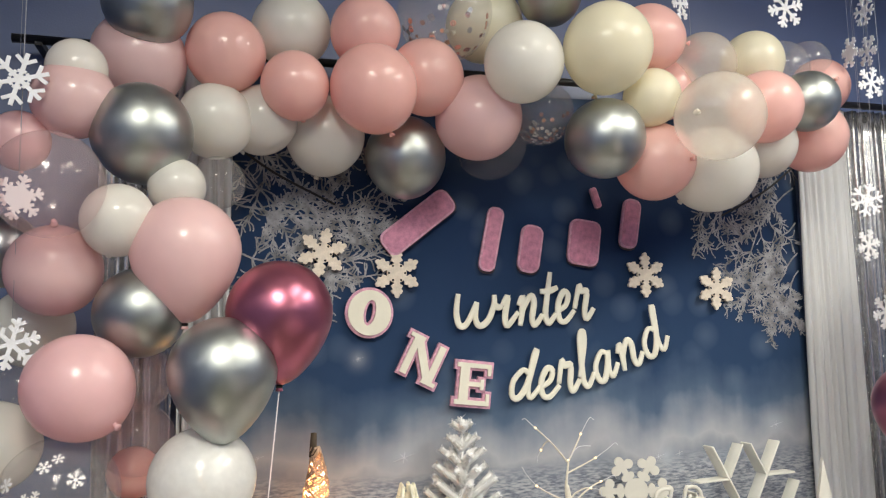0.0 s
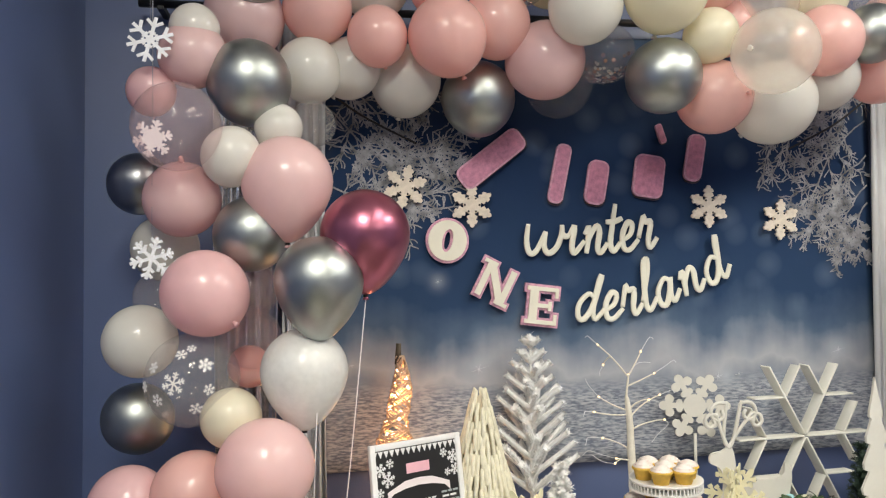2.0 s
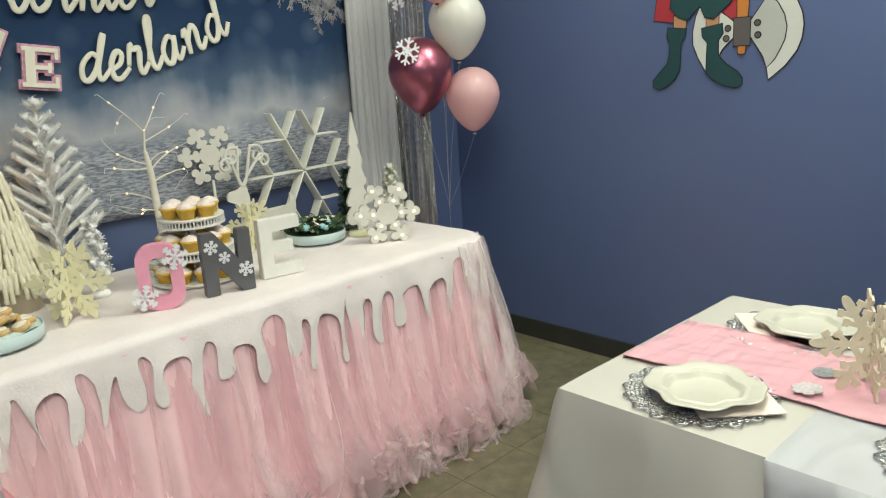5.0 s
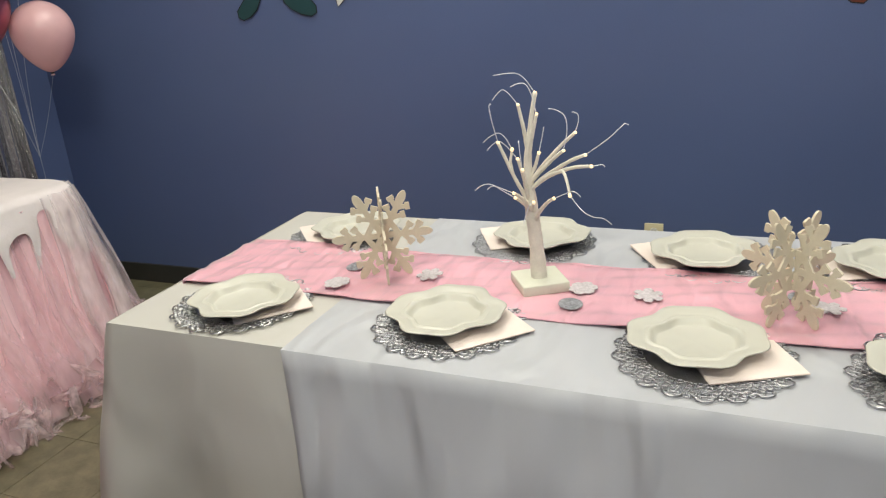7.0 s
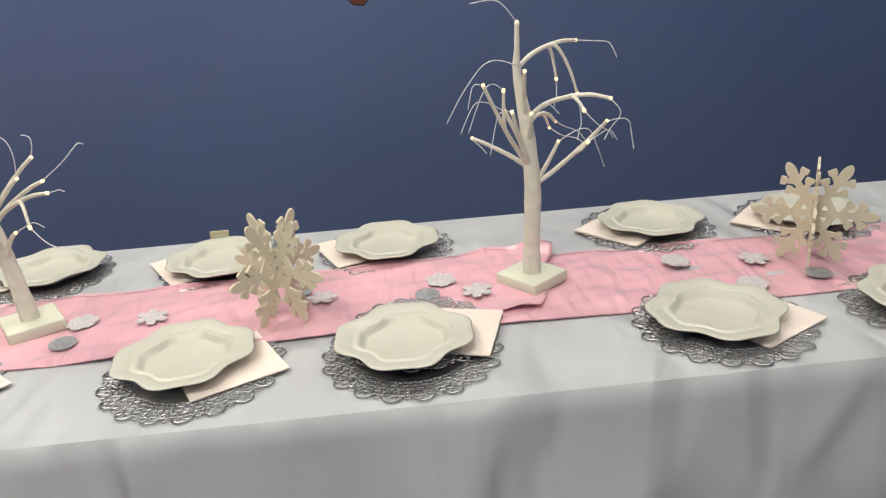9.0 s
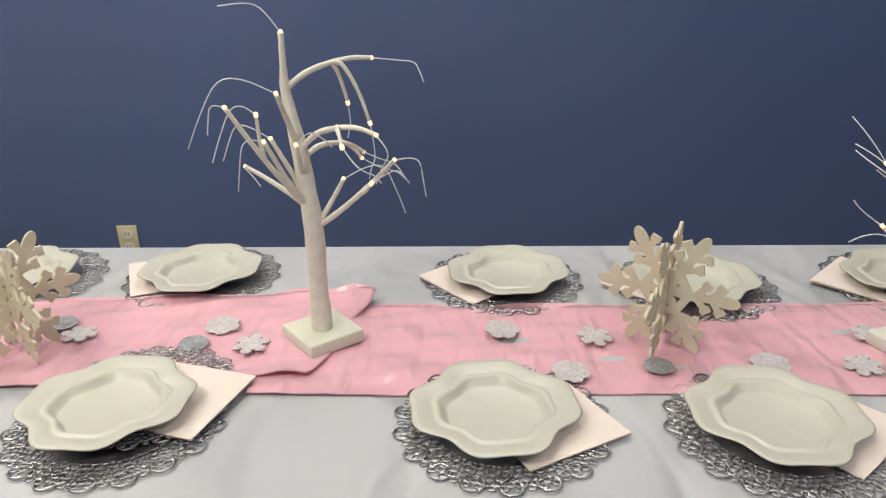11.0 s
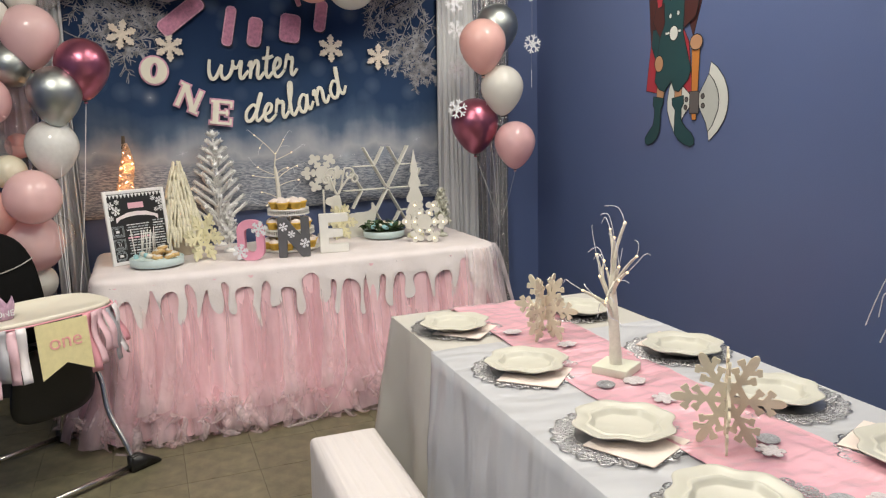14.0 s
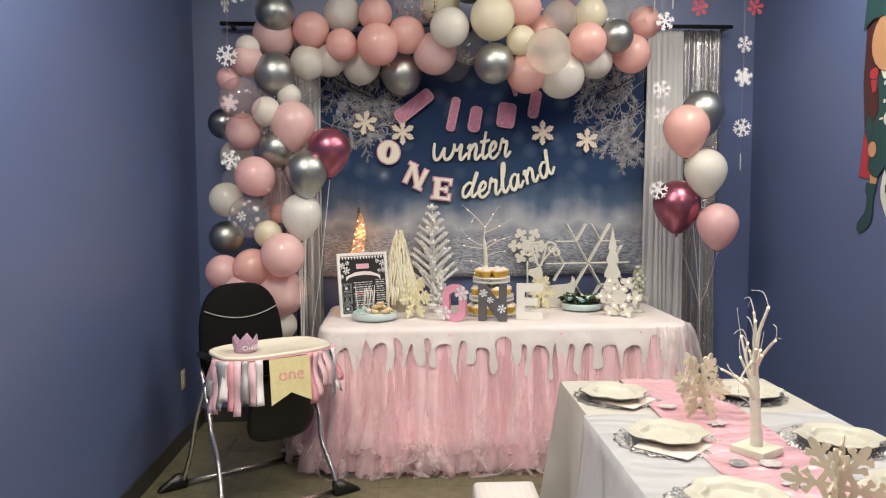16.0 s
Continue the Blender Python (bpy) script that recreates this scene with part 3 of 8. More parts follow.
def balloon(kind, x, y, z, r):
    if kind not in SKIN:
        SKIN[kind], KNOT[kind] = balloon_mesh(kind, False), knot_mesh(kind, False)
    t = thing("balloon", WORDS[kind], "balloon", "balloon garland")
    tilt = Euler((brnd.uniform(-1.9, -0.7), 0, brnd.uniform(-1.3, 1.3)))
    if brnd.random() < 0.75:
        tilt = Euler((brnd.uniform(0.5, 1.5), 0, brnd.uniform(-1.0, 1.0)))
    t.matrix_basis = Matrix.LocRotScale((x, y, z), tilt, (r, r, r))
    part("skin", SKIN[kind], None, t)
    part("knot", KNOT[kind], None, t)
    if kind == "confetti":
        for material, n in ((M_FOIL, 46), (M_SILVER, 40)):
            bm = B()
            for _ in range(n):
                a, b = brnd.uniform(0, 6.28), brnd.uniform(-1.5, -0.2)
                d = Vector((math.cos(a) * math.cos(b), math.sin(a) * math.cos(b), math.sin(b)))
                rot = d.to_track_quat("Z", "Y").to_matrix().to_4x4()
                q = brnd.uniform(0.045, 0.075)
                m = tilt.to_matrix().inverted().to_4x4() @ Matrix.Translation(d * 0.96) @ rot
                rim = [bm.verts.new(m @ Vector((q * math.cos(k * math.tau / 7), q * math.sin(k * math.tau / 7), 0.0))) for k in range(7)]
                top = [bm.verts.new(m @ Vector((q * math.cos(k * math.tau / 7), q * math.sin(k * math.tau / 7), 0.006))) for k in range(7)]
                bm.faces.new(rim[::-1])
                bm.faces.new(top)
                for k in range(7):
                    bm.faces.new((rim[k], rim[(k + 1) % 7], top[(k + 1) % 7], top[k]))
            tagged(part("confetti", bm, material, t, "foil confetti dots inside", False), kind="stuff")
    if kind == "clearsnow":
        inv = tilt.to_matrix().inverted().to_4x4()
        for a, b, q in ((-0.2, 0.05, 0.24), (-0.75, 0.35, 0.13), (0.45, 0.40, 0.15), (-0.6, -0.3, 0.14), (0.5, -0.1, 0.12), (0.25, -0.5, 0.14), (-0.1, 0.65, 0.12), (-1.0, -0.05, 0.12), (0.15, 0.8, 0.1)):
            d = Vector((math.sin(a) * math.cos(b), -math.cos(a) * math.cos(b), math.sin(b)))
            rot = (-d).to_track_quat("Y", "Z").to_matrix().to_4x4()
            part("snowflake_print", flake_bars(B(), q, 0.006, inv @ Matrix.Translation(d * 1.012) @ rot), M_PRINT, t, "white snowflake printed on the skin", False)
    return t


def helium(kind, x, y, z, r, end=None, tie=0.4):
    key = kind + "_drop"
    if key not in SKIN:
        SKIN[key], KNOT[key] = balloon_mesh(kind, True), knot_mesh(kind, True)
    words = {"pink": "pale pink helium balloon on a ribbon", "coral": "coral pink helium balloon on a ribbon", "white": "white helium balloon on a ribbon", "mauve": "dusty pink helium balloon on a ribbon", "chrome": "shiny chrome silver helium balloon on a ribbon"}
    t = thing("helium_balloon", words.get(kind, WORDS[kind]), "balloon", "helium balloons")
    t.matrix_basis = Matrix.LocRotScale((x, y, z + 0.12 * r), None, (r, r, r))
    part("skin", SKIN[key], None, t)
    part("knot", KNOT[key], None, t)
    part("clip", lathe(B(), [(0.02, -1.335), (0.062, -1.34), (0.066, -1.37), (0.05, -1.40), (0.02, -1.405)], 10), M_BLACK, t, "small black balloon clip")
    if end:
        bm = B()
        p0 = Vector((0, 0, -1.44))
        p1 = (Vector(end) - Vector((x, y, z + 0.12 * r))) / r
        knot = (Vector(end) + Vector((-0.01, -0.01, tie)) - Vector((x, y, z + 0.12 * r))) / r
        mid = (p0 + knot) / 2 + Vector((brnd.uniform(-0.1, 0.1), 0, 0))
        pts = arc_points([p0, mid, knot], 8) + arc_points([knot, knot.lerp(p1, 0.5), p1], 4)[1:]
        ribbon(bm, pts, 0.003 / r, (1, 0.4, 0))
        part("ribbon", bm, M_STRING, t, "thin curling silver ribbon", False)
    return t


balloon("chrome", -1.203, -0.473, 2.609, 0.115)
balloon("white", -1.346, -0.585, 2.378, 0.070)
balloon("pink", -1.232, -0.373, 2.491, 0.124)
balloon("pink", -1.353, -0.575, 2.307, 0.095)
balloon("mauve", -1.467, -0.564, 2.203, 0.068)
balloon("chrome", -1.199, -0.560, 2.236, 0.121)
balloon("coral", -1.006, -0.376, 2.525, 0.110)
balloon("white", -0.820, -0.303, 2.640, 0.114)
balloon("coral", -0.819, -0.418, 2.431, 0.095)
balloon("white", -1.032, -0.354, 2.333, 0.106)
balloon("white", -0.902, -0.310, 2.357, 0.100)
balloon("white", -0.713, -0.241, 2.338, 0.120)
balloon("coral", -0.614, -0.396, 2.619, 0.102)
balloon("coral", -0.599, -0.438, 2.432, 0.125)
balloon("coral", -0.427, -0.375, 2.499, 0.114)
balloon("chrome", -0.459, -0.224, 2.287, 0.128)
balloon("confetti", -0.363, -0.369, 2.707, 0.146)
balloon("pink", -0.251, -0.342, 2.394, 0.132)
balloon("clear", -0.136, -0.116, 2.370, 0.120)
balloon("white", -0.171, -0.523, 2.515, 0.117)
balloon("cream", -0.214, -0.310, 2.710, 0.122)
balloon("chrome", -0.046, -0.446, 2.772, 0.100)
balloon("cream", 0.080, -0.564, 2.566, 0.132)
balloon("coral", 0.272, -0.481, 2.643, 0.108)
balloon("confetti", -0.043, -0.349, 2.421, 0.101)
balloon("chrome", 0.098, -0.492, 2.310, 0.121)
balloon("cream", 0.258, -0.505, 2.445, 0.088)
balloon("coral", 0.306, -0.427, 2.263, 0.124)
balloon("pearl", 0.516, -0.409, 2.601, 0.109)
balloon("pearl", 0.400, -0.636, 2.358, 0.131)
balloon("white", 0.522, -0.427, 2.248, 0.139)
balloon("cream", 0.697, -0.427, 2.620, 0.103)
balloon("coral", 0.656, -0.525, 2.435, 0.115)
balloon("white", 0.730, -0.411, 2.345, 0.112)
balloon("clear", 0.857, -0.368, 2.631, 0.098)
balloon("chrome", 0.841, -0.506, 2.472, 0.099)
balloon("coral", 1.068, -0.320, 2.595, 0.103)
balloon("coral", 0.975, -0.367, 2.393, 0.119)
balloon("clear", 0.995, -0.348, 2.671, 0.078)
balloon("coral", 0.409, -0.354, 2.527, 0.098)
balloon("mauveclear", -1.369, -0.715, 2.073, 0.116)
balloon("clear", -1.021, -0.445, 2.142, 0.070)
balloon("white", -1.239, -0.636, 2.009, 0.083)
balloon("white", -1.116, -0.562, 2.105, 0.069)
balloon("darkchrome", -1.528, -0.433, 1.956, 0.092)
balloon("pink", -1.386, -0.546, 1.899, 0.108)
balloon("chrome", -1.190, -0.589, 1.797, 0.106)
balloon("white", -1.467, -0.374, 1.768, 0.101)
balloon("mauve", -1.298, -0.705, 1.634, 0.114)
balloon("clear", -1.458, -0.510, 1.623, 0.070)
balloon("white", -1.491, -0.574, 1.502, 0.101)
balloon("clearsnow", -1.337, -0.667, 1.404, 0.124)
balloon("mauveclear", -1.194, -0.558, 1.498, 0.086)
balloon("mauveclear", -1.199, -0.500, 1.639, 0.079)
balloon("chrome", -1.522, -0.467, 1.272, 0.101)
balloon("cream", -1.232, -0.700, 1.303, 0.080)
balloon("pink", -1.138, -0.785, 1.189, 0.125)
balloon("coral", -1.327, -0.697, 1.112, 0.110)
balloon("mauve", -1.496, -0.673, 1.083, 0.103)
balloon("pink", -1.181, -0.640, 0.957, 0.142)
balloon("coral", -1.203, -0.527, 1.419, 0.061)
balloon("pink", -1.386, -0.703, 0.960, 0.118)
balloon("clear", -1.087, -0.544, 0.987, 0.089)
balloon("white", -1.179, -0.597, 0.757, 0.088)
helium("pink", -1.089, -0.623, 1.926, 0.128, (-1.02, -0.80, 0.03))
helium("maroon", -0.876, -0.701, 1.774, 0.123, (-1.02, -0.80, 0.03))
helium("chrome", -1.001, -0.746, 1.648, 0.119, (-1.02, -0.80, 0.03))
helium("frost", -1.042, -0.687, 1.405, 0.118, (-1.02, -0.80, 0.03))
helium("chrome", 1.371, -0.526, 2.006, 0.127, (1.425, -0.42, 0.02), 0.79)
helium("coral", 1.242, -0.602, 1.901, 0.136, (1.425, -0.42, 0.02), 0.79)
helium("white", 1.370, -0.591, 1.650, 0.126, (1.425, -0.42, 0.02), 0.79)
helium("maroon", 1.241, -0.472, 1.445, 0.144, (1.425, -0.42, 0.02), 0.79)
helium("mauve", 1.455, -0.582, 1.325, 0.124, (1.425, -0.42, 0.02), 0.79)

# ---- dessert table with tulle skirt ----
TX0, TX1, TY0, TY1, TZ = -0.935, 1.185, -0.905, -0.055, 0.782


def table_edge(s):
    """A point of the cloth's edge and its outward direction, s metres from the back corner, round the front."""
    r0, r1 = 0.12, 0.13
    legs = [(-TY0 + TY1 - r0), r0 * math.pi / 2, TX1 - TX0 - r0 - r1, r1 * math.pi / 2, -TY0 + TY1 - r1]
    if s < legs[0]:
        return (TX0, TY1 - s), (-1, 0)
    s -= legs[0]
    if s < legs[1]:
        a = s / r0
        return (TX0 + r0 - r0 * math.cos(a), TY0 + r0 - r0 * math.sin(a)), (-math.cos(a), -math.sin(a))
    s -= legs[1]
    if s < legs[2]:
        return (TX0 + r0 + s, TY0), (0, -1)
    s -= legs[2]
    if s < legs[3]:
        a = s / r1
        return (TX1 - r1 + r1 * math.sin(a), TY0 + r1 - r1 * math.cos(a)), (math.sin(a), -math.cos(a))
    s -= legs[3]
    return (TX1, TY0 + r1 + min(s, legs[4])), (1, 0)


EDGE = 2 * (TY1 - TY0) + (TX1 - TX0) - (2 - math.pi / 2) * 0.25
M_TULLE = [tulle("pale pink tulle", (0.90, 0.71, 0.75), 0.28, 0.60, (14, 14, 1.0)), tulle("rose tulle", (0.87, 0.655, 0.70), 0.28, 0.60, (14, 14, 1.0)), tulle("blush white tulle", (0.94, 0.80, 0.825), 0.25, 0.56, (14, 14, 1.0))]
M_WISP = [tulle("pale pink tulle wisps", (0.92, 0.74, 0.77), 0.30, 0.75, (25, 45, 45)), tulle("blush white tulle wisps", (0.94, 0.83, 0.85), 0.30, 0.75, (25, 45, 45))]

M_PUFF = tulle("pale puffed tulle", (0.99, 0.90, 0.905), 0.40, 0.92)


def dessert_table():
    t = thing("dessert_table", "long dessert table hidden under a pink tulle skirt", "table")
    top = B()
    box(top, ((TX0 + TX1) / 2, (TY0 + TY1) / 2 + 0.02, TZ - 0.03), (TX1 - TX0 - 0.10, TY1 - TY0 - 0.12, 0.04), 0.005)
    part("tabletop", top, M_OFFWHITE, t)
    for x in (TX0 + 0.2, TX1 - 0.25):
        for y in (TY0 + 0.2, TY1 - 0.08):
            part("leg", tube(B(), [(x, y, TZ - 0.05), (x, y, 0)], 0.016, 8), M_CHROMEBAR, t)
    return t


def tulle_skirt():
    t = thing("tulle_skirt", "layered pink and white tulle table skirt reaching the floor", "table skirt")
    rnd = random.Random(21)
    ph = [rnd.uniform(0, 6) for _ in range(6)]

    def f(u, v):
        (x, y), (nx, ny) = table_edge(u * EDGE)
        d = 0.007 + 0.12 * v**1.5 + (0.003 + 0.012 * v) * math.sin(u * 260 + ph[0]) + 0.02 * v * math.sin(u * 91 + ph[1])
        return (x + nx * d, y + ny * d, TZ - 0.035 - v * (TZ - 0.055))

    part("lining", sheet(B(), 420, 14, f), M_LINING, t, "dusty pink skirt lining")
    # strips
    shapes = []
    for k in range(14):
        bm = B()
        w = rnd.uniform(0.06, 0.12)
        sway = rnd.uniform(-0.05, 0.05)
        p = [rnd.uniform(0, 6.28) for _ in range(4)]
        flare = rnd.uniform(0.08, 0.20)
        short = rnd.uniform(0.0, 0.05) if rnd.random() < 0.8 else rnd.uniform(0.05, 0.2)
        puff = rnd.uniform(0.0, 0.05)

        def g(u, v, w=w, sway=sway, p=p, flare=flare, short=short, puff=puff):
            ww = w * (0.55 + 0.75 * v)
            x = (u - 0.5) * ww + sway * v * v + 0.018 * v * math.sin(5 * v + p[0])
            d = 0.006 + flare * v**1.9 + 0.014 * math.sin(u * 5 + p[1]) * min(1, 0.15 + 1.5 * v) + 0.012 * v * math.sin(9 * v + p[2]) + puff * math.exp(-(((v - 0.92) / 0.09) ** 2))
            return (x, -d, -0.035 - v * (TZ - 0.055 - short) + 0.006 * math.sin(u * 7 + p[3]) * v)

        shapes.append(sheet(bm, 6, 12, g, fade=True))
    meshes = [mesh_of(bm, "tulle_strip", M_TULLE[(0, 1, 0, 2, 1, 0, 2)[k % 7]]) for k, bm in enumerate(shapes)]
    n = 112
    for i in range(n):
        s = (i + rnd.uniform(-0.4, 0.4)) / n * EDGE
        (x, y), (nx, ny) = table_edge(max(0.01, s))
        ob = part("tulle_strip", rnd.choice(meshes), None, t)
        ob.matrix_basis = pose(x, y, TZ, 0, 0, math.degrees(math.atan2(ny, nx)) + 90 + rnd.uniform(-8, 8))
    # airy white strips puffed out over the end
    puffs = []
    for k in range(5):
        out, sway, p = rnd.uniform(0.10, 0.20), rnd.uniform(-0.06, 0.06), rnd.uniform(0, 6)

        def g(u, v, out=out, sway=sway, p=p):
            x = (u - 0.5) * 0.09 * (0.6 + 0.8 * v) + sway * v + 0.01 * math.sin(8 * v + p)
            return (x, -0.012 - out * v**0.75 + 0.012 * math.sin(u * 5 + p + 4 * v), 0.008 * math.sin(3.1 * min(1, 5 * v)) - 0.03 - v * (TZ - 0.06))

        puffs.append(mesh_of(sheet(B(), 6, 14, g, fade=True), "tulle_strip", M_PUFF))
    for i in range(26):
        s = EDGE * (0.735 + 0.255 * i / 25)
        (x, y), (nx, ny) = table_edge(s)
        ob = part("tulle_strip", puffs[i % 5], None, t, "pale puffed tulle strip")
        ob.matrix_basis = pose(x, y, TZ + 0.02, 0, 0, math.degrees(math.atan2(ny, nx)) + 90 + rnd.uniform(-14, 14)) @ Matrix.Diagonal((1.1, rnd.uniform(0.6, 1.1), 1.0, 1))
    # one strip that has come loose and trails over the floor
    line = arc_points([(0.235, TY0 - 0.10, 0.42), (0.230, TY0 - 0.150, 0.25), (0.170, TY0 - 0.190, 0.11), (0.060, TY0 - 0.215, 0.018), (-0.030, TY0 - 0.235, 0.012), (-0.105, TY0 - 0.255, 0.010)], 6)

    def trail(u, v):
        p = line[min(len(line) - 1, int(round(v * (len(line) - 1))))]
        return (p.x + (u - 0.5) * 0.012, p.y - 0.004 * math.sin(5 * u), p.z + (0.5 - u) * 0.016 + 0.008)

    part("loose_strip", sheet(B(), 4, len(line) - 1, trail, fade=True), M_PUFF, t, "pale loose tulle strip trailing on the floor")
    # crumpled ends lying along the floor
    for material, cnt in ((M_WISP[0], 110), (M_WISP[1], 150)):
        bm = B()
        for _ in range(cnt):
            s = rnd.uniform(0.02, 0.98) * EDGE
            (x, y), (nx, ny) = table_edge(s)
            tx, ty = -ny, nx
            a, ln, w = rnd.uniform(-0.7, 0.7), rnd.uniform(0.10, 0.24), rnd.uniform(0.04, 0.09)
            d0, z0 = rnd.uniform(0.09, 0.21), rnd.uniform(0.05, 0.22)
            p = [rnd.uniform(0, 6.28) for _ in range(4)]
            lean = Vector((tx + rnd.uniform(-0.8, 0.8), ty + rnd.uniform(-0.8, 0.8), rnd.uniform(-0.7, 0.7))).normalized()

            def g(u, v):
                along = (v - 0.5) * ln * math.sin(a) + 0.025 * math.sin(v * 6 + p[0])
                d = d0 + 0.03 * math.sin(v * 5 + p[1]) + 0.018 * math.sin(u * 5 + p[2])
                z = z0 - v * ln * abs(math.cos(a)) + 0.03 * math.sin(v * 6 + p[3])
                q = Vector((x + nx * d + tx * along, y + ny * d + ty * along, z)) + lean * (u - 0.5) * w * (0.4 + 0.6 * math.sin(math.pi * v))
                q.z = max(0.006, q.z)
                return q

            sheet(bm, 4, 8, g, fade=True)
        tagged(part("tulle_fringe", bm, material, t, "crumpled tulle ends on the floor"), kind="stuff")


def snow_cloth():
    t = thing("dripping_snow_cloth", "white cotton table cover cut with long dripping icicles", "tablecloth")
    rnd = random.Random(8)
    drips, s = [], 0.02
    while s < EDGE - 0.05:
        w = rnd.uniform(0.026, 0.060)
        gap = rnd.choice((rnd.uniform(0.030, 0.050), rnd.uniform(0.055, 0.085), rnd.uniform(0.06, 0.10)))
        drips.append((s, s + w, rnd.uniform(0.17, 0.31), rnd.uniform(0.020, 0.085)))
        s += w + gap

    rise = 0.055

    def length(s):
        left = 0.05
        for a, b, ln, base in drips:
            if s < a:
                lo = max([d[1] for d in drips if d[1] <= a] + [0.0])
                q = min(1.0, abs(s - (a + lo) / 2) / max(0.005, (a - lo) / 2))
                return left + rise * (1 - (1 - q**2.5) ** 0.5)
            if s <= b:
                q = min(1.0, abs(s - (a + b) / 2) / ((b - a) / 2))
                root = rise + left + (base - left) * (s - a) / (b - a)
                return root + (ln - root) * (1 - q**2.6) ** 0.5
            left = base
        return left

    def f(u, v):
        s = u * EDGE
        (x, y), (nx, ny) = table_edge(s)
        d = length(s)
        bulge = 0.010 + 0.003 * math.sin(40 * s)
        if v < 0.17:
            (x, y), (nx, ny) = table_edge(s)
            x, y = x - nx * 0.036, y - ny * 0.036
            cx, cy = min(max(x, TX0 + 0.35), TX1 - 0.35), -0.1
            k = 1 - v / 0.1701
            return (x + (cx - x) * k, y + (cy - y) * k, TZ + 0.0065 + 0.001 * math.sin(30 * x + 19 * y) * k)
        v = (v - 0.1701) / 0.8299
        if v < 0.375:
            a = v / 0.375
            w = bulge - 0.050 * (1 - math.sin(a * 1.5708))
            return (x + nx * w, y + ny * w, TZ + 0.0065 - 0.034 * (1 - math.cos(a * 1.5708)))
        q = (v - 0.375) / 0.625 * d
        o = bulge + 0.055 * (q / TZ) + 0.008 * min(1, q / 0.06) + 0.006 * math.sin(s * 23) * min(1, q / 0.1)
        lay = min(1, q / 0.05) * (0.011 * math.sin(21 * q + 7 * math.sin(9.0 * s)) + 0.06 * q * math.sin(37 * s))
        return (x + nx * o - ny * lay, y + ny * o + nx * lay, TZ - 0.0275 - q)

    ob = part("cover", sheet(B(), 2200, 18, f), M_SNOWCLOTH, t, "cotton cover with icicle drips")
    md = ob.modifiers.new("thick", "SOLIDIFY")
    md.thickness = 0.0025
    ob.modifiers.new("crisp rim", "EDGE_SPLIT").split_angle = radians(50)


dessert_table()
tulle_skirt()
snow_cloth()

# ---- dining table ----
DX, DY, DTURN = 0.190, -2.005, -0.9
DL, DW = 3.57, 0.855
DM = pose(DX, DY, 0, 0, 0, DTURN)


def dining(u, v, z=0.0, rz=0.0):
    """A pose on the dining table: u metres from its end, v across from the aisle side."""
    return DM @ pose(v, -u, z, 0, 0, rz)


